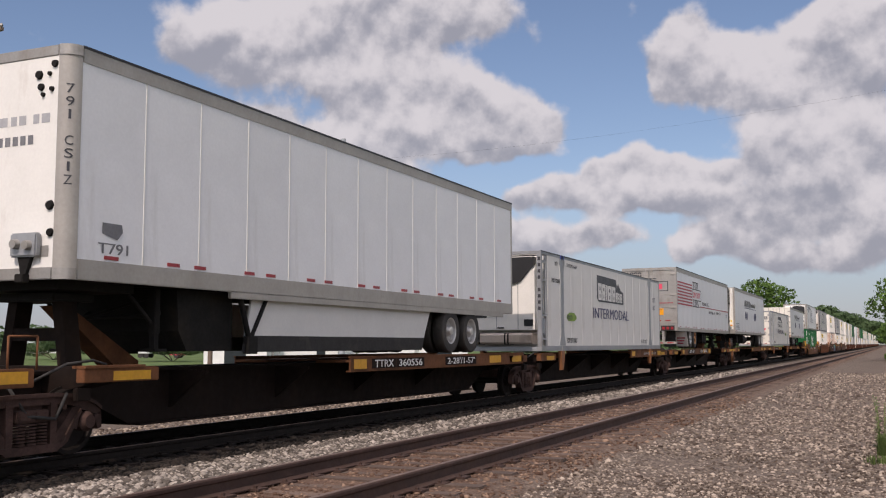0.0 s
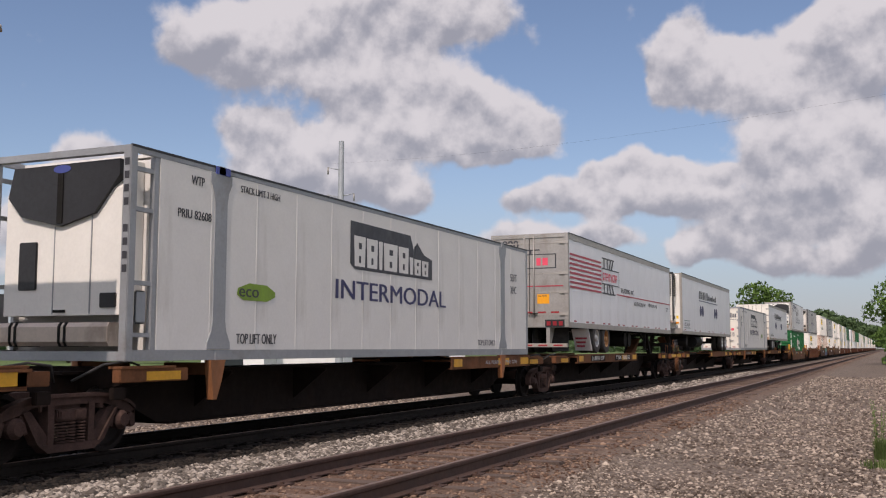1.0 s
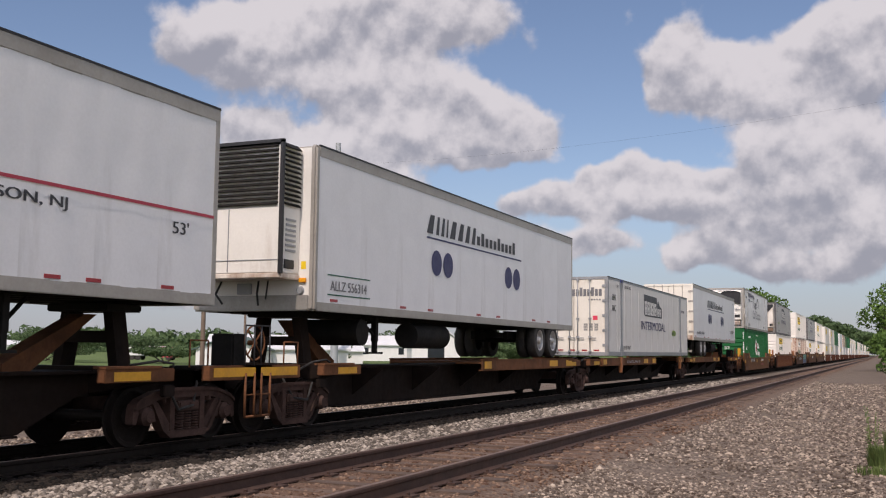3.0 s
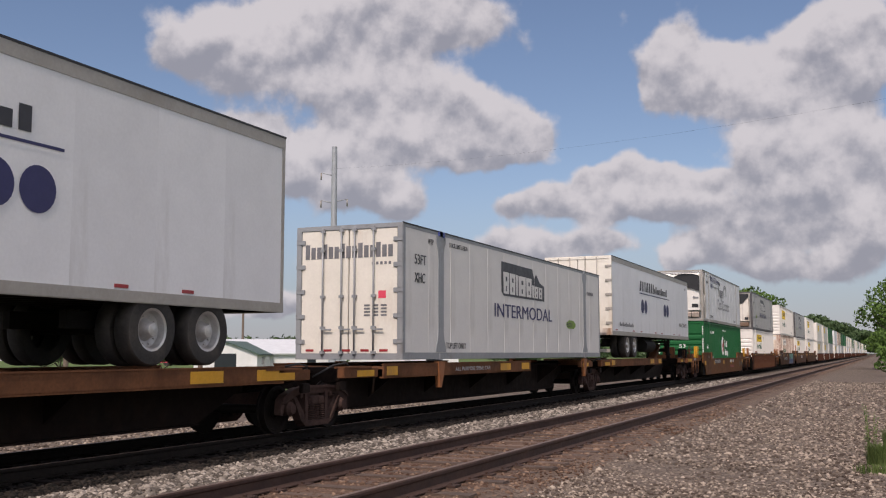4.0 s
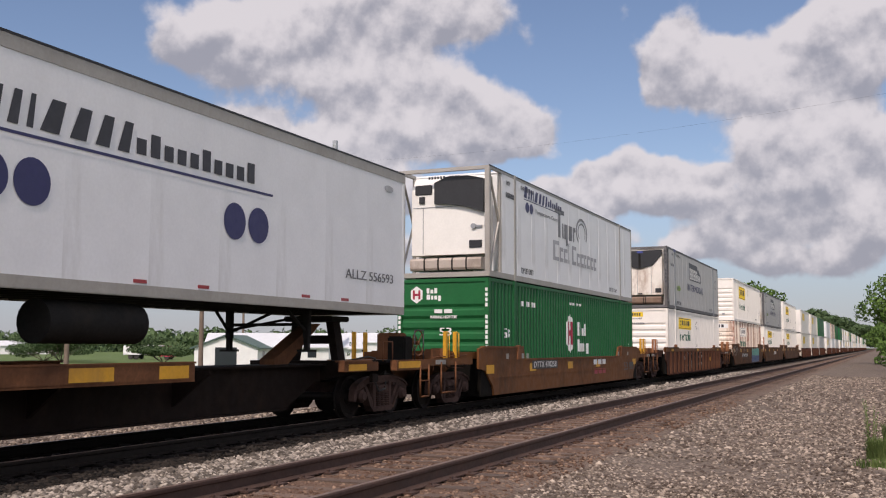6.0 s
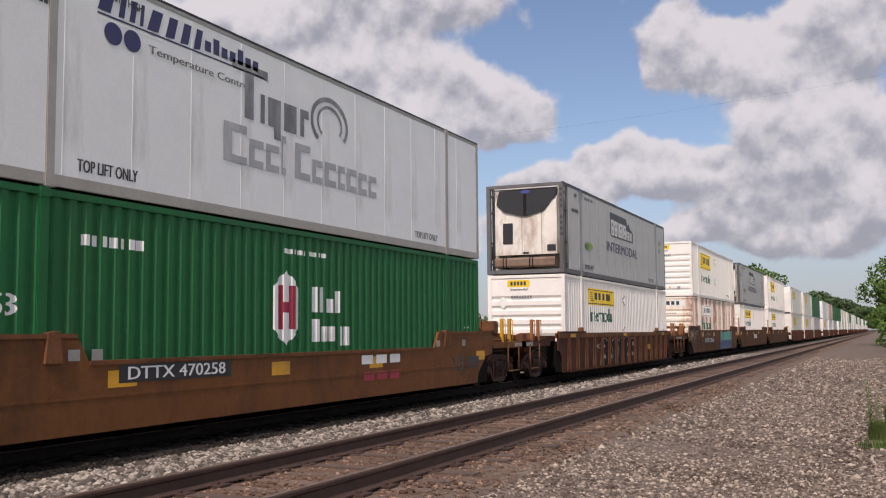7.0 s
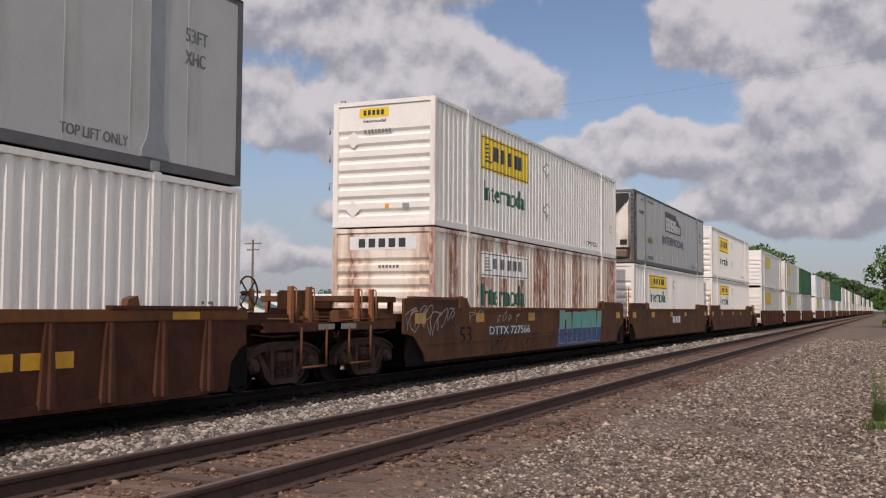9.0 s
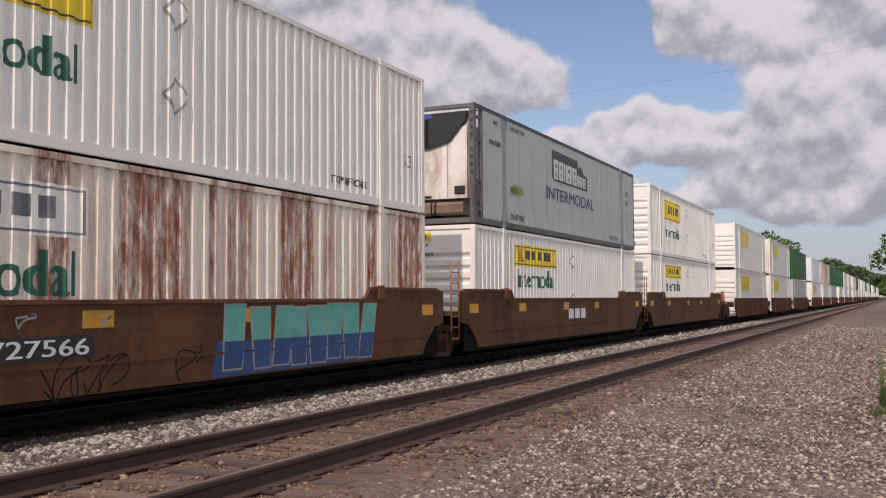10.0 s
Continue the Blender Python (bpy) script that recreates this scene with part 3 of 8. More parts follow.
def rect(a, b, z0, z1):
    return [(a, z0), (b, z0), (b, z1), (a, z1)]


def oval(cy, cz, ry, rz, n=24):
    return [(cy + ry * math.cos(2 * math.pi * i / n), cz + rz * math.sin(2 * math.pi * i / n)) for i in range(n)]


def joined(*geos):
    g = Geo()
    for q in geos:
        g.add(q.v, q.f)
    return g


RIB = 0.27


def rib_depth(y):
    """Depth of the pressed wall behind its outermost face."""
    t = (y % RIB) / RIB
    if t < 0.36:
        return 0.0
    if t < 0.50:
        return (t - 0.36) / 0.14 * 0.048
    if t < 0.86:
        return 0.048
    return (1 - t) / 0.14 * 0.048


def draped(g, base):
    """Cuts a flat painted shape at the ribs of a pressed wall and lays it on them."""
    me = bpy.data.meshes.new("draped")
    me.from_pydata(g.v, [], g.f)
    bm = bmesh.new()
    bm.from_mesh(me)
    bpy.data.meshes.remove(me)
    ys = [w.co.y for w in bm.verts]
    for k in range(int(min(ys) / RIB), int(max(ys) / RIB) + 1):
        for t in (0.0, 0.36, 0.50, 0.86):
            y = (k + t) * RIB
            if min(ys) < y < max(ys):
                bmesh.ops.bisect_plane(bm, geom=bm.verts[:] + bm.edges[:] + bm.faces[:], plane_co=(0, y, 0), plane_no=(0, 1, 0))
    bm.verts.index_update()
    o = Geo()
    o.add([(base - rib_depth(w.co.y + 1e-5) + 0.004 + (w.co.x - 1.304 if w.co.x > 1.3 else 0), w.co.y, w.co.z) for w in bm.verts], [tuple(w.index for w in q.verts) for q in bm.faces])
    bm.free()
    return o

# ---- ground and tracks ----
NEAR_X, TRAIN_X = -5.15, -10.49      # centre lines
RAIL_Z = -0.14                      # rail head of the train's track; the near track's is 0


PROFILE = [(-4000.10, -0.8), (-300.10, -0.8), (-60.10, -0.8), (-22.10, -0.8), (-17.10, -0.42), (-13.30, -0.36), (-12.20, -0.34), (-9.25, -0.345), (-8.85, -0.375), (-8.20, -0.345), (-7.40, -0.32),
           (-6.60, -0.19), (-3.85, -0.19), (-3.50, -0.26), (-2.50, -0.36), (-0.4, -0.36), (1.2, -0.30), (2.5, -0.2), (8, 0.0), (60, -0.2), (300, -0.8), (4000, -0.8)]


def ground_z(x):
    return float(np.interp(x, [p[0] for p in PROFILE], [p[1] for p in PROFILE]))


def build_ground():
    xs = sorted(set([p[0] for p in PROFILE] + list(np.linspace(-12, 2, 57))))
    ys = [-300, -60, -10] + list(np.linspace(-4, 50, 110)) + [60, 80, 120, 200, 400, 900, 2000, 4500]
    g = Geo()
    vs = []
    for y in ys:
        for x in xs:
            wob = 0.02 * noise.noise((x * 0.9, y * 0.9, 0)) if -12 < x < 2 and 0 < y < 50 else 0.0
            vs.append((x, y, ground_z(x) + wob))
    n = len(xs)
    g.add(vs, [(j * n + i, j * n + i + 1, (j + 1) * n + i + 1, (j + 1) * n + i) for j in range(len(ys) - 1) for i in range(n - 1)], True)
    solid("ground", g, M["ground"], "grey gravel railway bed running out into green fields", "ground", kind="structure")


build_ground()


def rail_geo(x, top, y0=-40.0, y1=1500.0):
    half = [(0.075, 0.0), (0.075, 0.012), (0.012, 0.035), (0.010, 0.115), (0.034, 0.132), (0.036, 0.160), (0.030, 0.170)]
    prof = [(x + a, top - 0.17 + b) for a, b in half] + [(x - a, top - 0.17 + b) for a, b in half[::-1]]
    return Geo().prism(prof, y0, y1, "y")


def build_tracks():
    for cx, top, label in ((NEAR_X, 0.0, "empty railway track with rusty rails on worn wooden ties"), (TRAIN_X, RAIL_Z, "railway track on wooden ties under the train")):
        wood, steel = (M["tie"], M["rail_side"]) if cx == NEAR_X else (M["shaded_tie"], M["shaded_rail"])
        tie_mesh = Geo().box(-1.3, 1.3, -0.11, 0.11, -0.17, 0.0, 0.012).mesh("tie")
        tie_mesh.materials.append(wood)
        track = thing("railway_track", label, "track", kind="structure")
        for s in (-0.755, 0.755):
            part("rail", rail_geo(cx + s, top), steel, track, "rusty steel rail")
            part("rail_head", Geo().box(cx + s - 0.026, cx + s + 0.026, -40, 1500, top + 0.001, top + 0.005), M["rail_top"], track, "worn brown rail head")
        rnd = random.Random(4)
        far = Geo()
        plates = Geo()
        k, y = 0, -6.0
        while y < 320:
            dx, rz, dz = rnd.uniform(-0.06, 0.06), rnd.uniform(-2, 2), rnd.uniform(-0.012, 0.004)
            if k < 145:
                o = new("tie", tie_mesh)
                o.parent, o.matrix_basis = track, pose(cx + dx, y, top - 0.172 + dz, 0, 0, rz)
            else:
                far.box(cx + dx - 1.3, cx + dx + 1.3, y - 0.11, y + 0.11, top - 0.34, top - 0.172 + dz)
            if y < 60:
                for s in (-0.755, 0.755):
                    plates.box(cx + s - 0.17, cx + s + 0.17, y - 0.09, y + 0.09, top - 0.178, top - 0.158)
                    for q in (-0.10, 0.10):
                        plates.box(cx + s + q - 0.014, cx + s + q + 0.014, y - 0.05, y - 0.02, top - 0.16, top - 0.135)
            y += 0.54 + rnd.uniform(-0.02, 0.02)
            k += 1
        tagged(part("ties", far, wood, track, "weathered wooden ties"), kind="stuff")
        tagged(part("tie_plates", plates, steel, track, "rusty tie plates and spikes"), kind="stuff")


build_tracks()


def stone_shapes(rnd):
    shapes = []
    bm = bmesh.new()
    bmesh.ops.create_icosphere(bm, subdivisions=1, radius=1.0)
    v = np.array([w.co[:] for w in bm.verts])
    f = np.array([[w.index for w in q.verts] for q in bm.faces])
    bm.free()
    for _ in range(14):
        s = v * rnd.uniform(0.72, 1.25, (len(v), 1)) * np.array([rnd.uniform(0.8, 1.3), rnd.uniform(0.7, 1.1), rnd.uniform(0.5, 0.85)])
        shapes.append(s)
    return shapes, f


def stones(name, zones, mat, label, seed):
    """zones: x0, x1, y0, y1, stones per square metre, size."""
    rnd = np.random.RandomState(seed)
    shapes, f = stone_shapes(rnd)
    V, F, n = [], [], 0
    for x0, x1, y0, y1, per, size in zones:
        count = int((x1 - x0) * (y1 - y0) * per)
        px, py = rnd.uniform(x0, x1, count), rnd.uniform(y0, y1, count)
        pz = np.interp(px, [p[0] for p in PROFILE], [p[1] for p in PROFILE])
        for i in range(count):
            a, r = rnd.uniform(0, 6.283), size * rnd.lognormal(0, 0.32)
            c, s = math.cos(a), math.sin(a)
            q = shapes[rnd.randint(14)] * r
            V.append(np.stack([q[:, 0] * c - q[:, 1] * s + px[i], q[:, 0] * s + q[:, 1] * c + py[i], q[:, 2] + pz[i] + r * 0.12], 1))
            F.append(f + n)
            n += len(q)
    V, F = np.concatenate(V), np.concatenate(F)
    me = bpy.data.meshes.new(name)
    me.vertices.add(len(V))
    me.vertices.foreach_set("co", V.ravel())
    me.loops.add(F.size)
    me.loops.foreach_set("vertex_index", F.ravel().astype(np.int32))
    me.polygons.add(len(F))
    me.polygons.foreach_set("loop_start", np.arange(0, F.size, 3, dtype=np.int32))
    me.update()
    me.validate()
    me.materials.append(mat)
    tagged(new(name, me), label, "gravel", kind="stuff")


stones("ballast", [(-8.85, -6.35, 4, 16, 420, 0.026), (-8.85, -6.35, 16, 34, 200, 0.032), (-8.85, -6.35, 34, 70, 70, 0.042)],
       M["stone_pale"], "pale grey crushed stone between the tracks", 3)
stones("gravel", [(-3.5, 0.6, 5.2, 13, 430, 0.017), (-3.5, 1.4, 13, 26, 170, 0.021), (-3.5, 1.6, 26, 60, 45, 0.028),
                  (-14, -11.8, 4, 30, 60, 0.03)],
       M["stone"], "brown and grey gravel beside the track", 5)
# these stones carry the train's shade as dark colour
stones("oily_ballast", [(-9.6, -8.75, 5, 30, 320, 0.026), (-12.2, -9.6, 5, 24, 60, 0.026), (-9.6, -8.75, 30, 60, 70, 0.04)], M["stone_shaded"], "ballast with the train's shade put into its colour", 7)
stones("track_stones", [(-6.35, -3.5, 4.5, 14, 170, 0.018), (-6.35, -3.5, 14, 30, 70, 0.024)], M["stone_rust"], "rust-stained stones between the rails", 6)

# ---- things on the train: each stands at its own front end, its long side towards +x ----
LEN, HIGH, HALF = 16.15, 2.9, 1.3
MOVERS = []          # thing, distance along the train, height of its base


def ride(ob, y, z):
    ob.location = (TRAIN_X, y, z)
    MOVERS.append((ob, y, z))
    return ob


def ride_copy(ob, y, z):
    return ride(copy_thing(ob, pose(TRAIN_X, y, z)), y, z)


def frame_parts(c, mat, posts=True, front_open=False):
    """Corner posts, rails, lifting posts and castings of a 53-foot container."""
    for s in (-1, 1):
        a, b = sorted((s * (HALF - 0.06), s * HALF))
        part("bottom_rail", Geo().box(a, b, 0.0, LEN, 0.0, 0.15, 0.006), mat, c)
        part("top_rail", Geo().box(a, b, 0.0, LEN, HIGH - 0.09, HIGH, 0.006), mat, c)
    for y0, y1 in ((0.0, 0.1), (LEN - 0.1, LEN)):
        part("end_sill", Geo().box(-HALF + 0.06, HALF - 0.06, y0, y1, 0.0, 0.13, 0.006), mat, c)
        part("end_header", Geo().box(-HALF + 0.06, HALF - 0.06, y0, y1, HIGH - 0.1, HIGH, 0.006), mat, c)
    for x in (-1, 1):
        for y in (0.0, LEN - 0.14):
            a, b = sorted((x * (HALF - 0.13), x * (HALF + 0.002)))
            part("corner_post", Geo().box(a, b, y - 0.002, y + 0.142, 0.002, HIGH - 0.002, 0.012), mat, c)


def lift_post(c, y, mat, wide=0.16, flare=True, x=1):
    """Upright at the 40-foot lifting point with a casting at head and foot."""
    g = Geo()
    o = HALF + 0.012
    if flare:
        w, W = wide, wide * 1.9
        pts = [(-W, 0.16), (W, 0.16), (W * 0.97, 0.26), (w * 1.25, 0.42), (w, 0.60), (w, 2.35), (w * 1.2, 2.52), (W * 0.9, 2.66), (W * 0.9, 2.80),
               (-W * 0.9, 2.80), (-W * 0.9, 2.66), (-w * 1.2, 2.52), (-w, 2.35), (-w, 0.60), (-w * 1.25, 0.42), (-W * 0.97, 0.26)]
        g.prism([(y + p, z) for p, z in pts], HALF - 0.02, o, "x")
    else:
        g.box(HALF - 0.05, o, y - wide / 2, y + wide / 2, 0.0, HIGH, 0.01)
    ob = part("lifting_post", g, mat, c, "grey lifting post")
    for z0, z1 in ((-0.02, 0.13), (HIGH - 0.12, HIGH + 0.02)):
        part("corner_casting", Geo().box(HALF - 0.10, HALF + 0.02, y - 0.09, y + 0.09, z0, z1, 0.012), mat, ob)


def flat_walls(c, mat, y0=0.0, y1=LEN, pitch=1.22, seam=True):
    """Smooth side, in sheets with raised seams."""
    n = round((y1 - y0) / pitch)
    w = (y1 - y0) / n
    sheet = Geo().box(HALF - 0.05, HALF - 0.004, 0.004, w - 0.004, 0.15, HIGH - 0.09)
    first = None
    for i in range(n):
        if first is None:
            first = part("side_panel", sheet, mat, c, at=(0, y0, 0))
        else:
            again("side_panel", first, c, (0, y0 + i * w, 0))
    bead = None
    for i in range(1, n):
        if bead is None:
            bead = part("seam", Geo().box(HALF - 0.006, HALF + 0.001, -0.012, 0.012, 0.16, HIGH - 0.1), mat, c, at=(0, y0 + i * w, 0))
        else:
            again("seam", bead, c, (0, y0 + i * w, 0))
    g = Geo()
    g.box(-HALF + 0.004, -HALF + 0.05, y0, y1, 0.15, HIGH - 0.09)
    part("far_side", g, mat, c)
    part("roof", Geo().box(-HALF + 0.02, HALF - 0.02, y0, y1, HIGH - 0.06, HIGH - 0.012), mat, c)
    part("roof_edge", Geo().box(HALF - 0.03, HALF + 0.006, 0.02, LEN - 0.02, HIGH - 0.022, HIGH + 0.012), M["black"], c, "black roof seal")
    part("floor", Geo().box(-HALF + 0.06, HALF - 0.06, y0, y1, 0.02, 0.12), M["soot"], c)
    part("end_wall", Geo().box(-HALF + 0.13, HALF - 0.13, y1 - 0.08, y1 - 0.03, 0.13, HIGH - 0.1), mat, c)


def pressed_side(x, y0, y1, z0, z1):
    """Pressed steel wall at x facing +x, from y0 to y1."""
    ys = [y0]
    for k in range(int(y0 / RIB), int(y1 / RIB) + 2):
        for t in (0.0, 0.36, 0.50, 0.86):
            y = (k + t) * RIB
            if y0 < y < y1:
                ys.append(y)
    ys.append(y1)
    g = Geo()
    vs = []
    for y in ys:
        d = rib_depth(y + 1e-5) if y not in (y0, y1) else 0.0
        vs += [(x - d, y, z0), (x - d, y, z1)]
    g.add(vs, [(2 * i, 2 * i + 2, 2 * i + 3, 2 * i + 1) for i in range(len(ys) - 1)])
    vs2 = [(x - 0.066, v[1], v[2]) for v in vs]
    g.add(vs2, [(2 * i, 2 * i + 1, 2 * i + 3, 2 * i + 2) for i in range(len(ys) - 1)])
    return g


def pressed_container(label, mat, marks, end_panel=0.55, group="stacked containers"):
    c = thing("shipping_container", label, "container", group)
    frame_parts(c, mat)
    x = HALF - 0.012
    for y0, y1 in ((0.14, 1.90), (2.06, 14.09), (14.25, LEN - 0.14)):
        part("side_wall", pressed_side(x, y0, y1, 0.15, HIGH - 0.09), mat, c)
    for y in (1.98, 14.17):
        lift_post(c, y, mat, 0.16, False)
    part("far_side", Geo().box(-HALF + 0.01, -HALF + 0.05, 0.14, LEN - 0.14, 0.15, HIGH - 0.09), mat, c)
    part("roof", Geo().box(-HALF + 0.05, HALF - 0.05, 0.1, LEN - 0.1, HIGH - 0.05, HIGH - 0.012), mat, c)
    part("floor", Geo().box(-HALF + 0.06, HALF - 0.06, 0.1, LEN - 0.1, 0.02, 0.12), M["soot"], c)
    part("rear_end", Geo().box(-HALF + 0.13, HALF - 0.13, LEN - 0.1, LEN - 0.04, 0.13, HIGH - 0.1), mat, c)
    # front end: a plain head panel over horizontal pressed ribs
    top = HIGH - 0.1 - end_panel
    g = Geo()
    prof = [(0.03, HIGH - 0.1), (0.03, top)]
    n = 7
    h = (top - 0.13) / n
    for i in range(n):
        z = top - i * h
        prof += [(0.03, z - h * 0.05), (0.075, z - h * 0.30), (0.075, z - h * 0.45), (0.03, z - h * 0.62), (0.03, z - h)]
    prof += [(0.12, 0.13), (0.12, HIGH - 0.1)]
    g.prism(prof, -HALF + 0.13, HALF - 0.13, "x")
    part("front_end", g, mat, c)
    marks(c)
    return c


def mark(c, name, geo, mat, label=""):
    part(name, geo, mat, c, label)


WALL = HALF - 0.012


def brand_panel(c, y0, y1, z0, z1, plate, ink):
    """A framed trade panel on the pressed side: its lettering as plain bars."""
    panel = part("trade_panel", patch(rect(y0, y1, z0, z1), drape=WALL + 0.001), plate, c, "painted trade panel with plain dark bars")
    w, h = y1 - y0, z1 - z0
    bars = [patch(rect(y0 + 0.04, y1 - 0.04, z1 - 0.07, z1 - 0.04), drape=WALL + 0.004), patch(rect(y0 + 0.04, y1 - 0.04, z0 + 0.04, z0 + 0.07), drape=WALL + 0.004)]
    bars += [patch(rect(y0 + 0.04, y0 + 0.09, z0 + 0.07, z1 - 0.07), drape=WALL + 0.004), patch(rect(y1 - 0.09, y1 - 0.04, z0 + 0.07, z1 - 0.07), drape=WALL + 0.004)]
    for k, (a, b) in enumerate(((0.24, 0.34), (0.38, 0.47), (0.53, 0.62), (0.66, 0.74), (0.78, 0.86))):
        bars.append(patch(rect(y0 + a * w, y0 + b * w, z0 + 0.34 * h, z0 + 0.76 * h), drape=WALL + 0.004))
    for k in range(5):
        bars.append(patch(rect(y0 + 0.07 * w, y0 + (0.20 - 0.015 * k) * w, z0 + (0.25 + 0.12 * k) * h, z0 + (0.30 + 0.12 * k) * h), drape=WALL + 0.004))
    pieces("trade_bar", bars, ink, panel)


def end_plate(c, plate, w=0.75, z0=2.52, z1=2.74, x=-0.25):
    mark(c, "end_panel", patch(rect(x - w / 2, x + w / 2, z0, z1), face=0.024, side="y"), plate, "small trade panel with plain bars")
    bars = [patch(rect(x - w * 0.36 + i * w * 0.15, x - w * 0.36 + i * w * 0.15 + w * 0.10, z0 + 0.05, z1 - 0.05), face=0.020, side="y") for i in range(5)]
    pieces("end_bar", bars, M["ink"], c, "plain dark bars")


def diamond(c, y, z, s=0.28):
    mark(c, "placard_holder", patch([(y - s, z), (y, z - s), (y + s, z), (y, z + s)], drape=WALL + 0.006), M["alu"], "bare metal placard holder")
    s *= 0.78
    mark(c, "placard", patch([(y - s, z), (y, z - s), (y + s, z), (y, z + s)], drape=WALL + 0.010), M["boxwhite"], "blank white placard")


def boxwhite_low_marks(c):
    """The same paint set higher and flatter on the wall."""
    boxwhite_marks(c, 1.98, 2.56, 1.40, 1.90)


def boxwhite_marks(c, p0=1.62, p1=2.5, t0=0.86, t1=1.36):
    brand_panel(c, 2.82, 6.4, p0, p1, M["sign_yellow"], M["ink"])
    mark(c, "lettering", letters("Intermodal", 3.0, 6.1, t0, t1, drape=WALL), M["ink_green"], "dark green letters")
    mark(c, "lettering", letters("TOP LIFT ONLY", 12.3, 13.7, 0.28, 0.42, drape=WALL), M["ink"], "small black letters")
    mark(c, "lettering", letters("53", 15.2, 15.5, 0.9, 1.15, drape=WALL), M["ink_grey"])
    diamond(c, 8.0, 1.05)
    diamond(c, 8.0, 2.25)
    end_plate(c, M["sign_yellow"])
    mark(c, "lettering", letters("Intermodal", -0.52, 0.05, 2.40, 2.48, face=0.024, side="y"), M["ink"])
    mark(c, "number_mark", joined(*[patch(rect(-0.5 + 0.09 * i, -0.44 + 0.09 * i, 2.16, 2.24), face=0.024, side="y") for i in range(8)]), M["ink_grey"])
    for x, z in ((-0.78, 2.02), (-0.78, 0.42)):
        mark(c, "placard_holder", patch([(x - 0.2, z), (x, z - 0.2), (x + 0.2, z), (x, z + 0.2)], face=0.022, side="y"), M["reefer_white"])
    mark(c, "sticker", patch(rect(0.05, 0.15, 0.42, 0.52), face=0.022, side="y"), M["orange"])
    mark(c, "vent", Geo().box(0.5, 0.66, 0.012, 0.03, 0.40, 0.52), M["post"])


def boxwhite_old_marks(c):
    brand_panel(c, 2.82, 6.3, 1.88, 2.52, M["boxwhite"], M["ink_grey"])
    mark(c, "lettering", letters("Intermodal", 2.9, 6.1, 1.16, 1.72, drape=WALL), M["ink_green"], "dark green letters")
    end_plate(c, M["letter_white"], 1.7, 2.42, 2.72, 0.0)
    mark(c, "number_mark", joined(*[patch(rect(-0.1 + 0.09 * i, -0.04 + 0.09 * i, 2.0, 2.07), face=0.024, side="y") for i in range(6)]), M["ink_grey"])


def hex_marks(c):
    hexa = [(7.0, 1.2), (7.4, 0.92), (7.8, 1.2), (7.8, 1.92), (7.4, 2.2), (7.0, 1.92)]
    mark(c, "emblem", patch(hexa, drape=WALL), M["letter_white"], "white six-sided emblem")
    mark(c, "emblem_bars", joined(*[patch(rect(a, b, z0, z1), drape=WALL + 0.003) for a, b, z0, z1 in
                                    ((7.13, 7.28, 1.2, 1.94), (7.52, 7.67, 1.2, 1.94), (7.28, 7.52, 1.48, 1.66))]), M["maroon_tag"], "dark red bars")
    bars = [rect(8.25, 8.4, 1.5, 1.95), rect(8.5, 8.62, 1.5, 1.95), rect(8.7, 8.95, 1.5, 1.75), rect(9.05, 9.2, 1.5, 1.9),
            rect(8.2, 8.5, 0.98, 1.38), rect(8.6, 8.75, 0.98, 1.25), rect(8.85, 9.1, 0.98, 1.25), rect(9.2, 9.32, 0.9, 1.25), rect(9.4, 9.55, 0.9, 1.25)]
    pieces("trade_bar", [patch(b, drape=WALL) for b in bars], M["letter_white"], c, "plain white bars")
    mark(c, "lettering", letters("53", 1.2, 1.6, 1.36, 1.62, drape=WALL), M["letter_white"], "white figures")
    mark(c, "lettering", letters("53", 15.2, 15.55, 1.0, 1.26, drape=WALL), M["letter_white"], "white figures")
    mark(c, "number_mark", joined(*[patch(rect(2.65 + 0.17 * i, 2.76 + 0.17 * i, 2.26, 2.40), drape=WALL) for i in range(7)]), M["letter_white"])
    mark(c, "number_mark", joined(*[patch(rect(7.3 + 0.16 * i, 7.4 + 0.16 * i, 2.48, 2.56), drape=WALL) for i in range(9)]), M["letter_white"])
    mark(c, "end_emblem", patch([(-0.92, 2.38), (-0.75, 2.26), (-0.58, 2.38), (-0.58, 2.60), (-0.75, 2.72), (-0.92, 2.60)], face=0.024, side="y"), M["letter_white"])
    mark(c, "end_emblem_bars", joined(*[patch(rect(a, b, z0, z1), face=0.019, side="y") for a, b, z0, z1 in
                                        ((-0.86, -0.80, 2.37, 2.61), (-0.70, -0.64, 2.37, 2.61), (-0.80, -0.70, 2.46, 2.52))]), M["maroon_tag"])
    mark(c, "end_bars", joined(*[patch(rect(a, b, z0, z1), face=0.024, side="y") for a, b, z0, z1 in
                                 ((-0.46, -0.38, 2.52, 2.66), (-0.35, -0.27, 2.52, 2.62), (-0.24, -0.16, 2.52, 2.66),
                                  (-0.46, -0.36, 2.36, 2.49), (-0.33, -0.27, 2.36, 2.46), (-0.24, -0.16, 2.36, 2.46), (-0.13, -0.05, 2.32, 2.46))]), M["letter_white"])
    mark(c, "lettering", letters("WARNING HIGH CUBE", -0.36, 0.40, 1.86, 1.94, face=0.024, side="y"), M["letter_white"])
    mark(c, "lettering", letters("53", -0.1, 0.24, 1.42, 1.62, face=0.024, side="y"), M["letter_white"])
    for a in (-0.12, 0.16):
        mark(c, "vent", Geo().box(a - 0.11, a + 0.11, 0.005, 0.03, 2.0, 2.1), M["letter_white"])
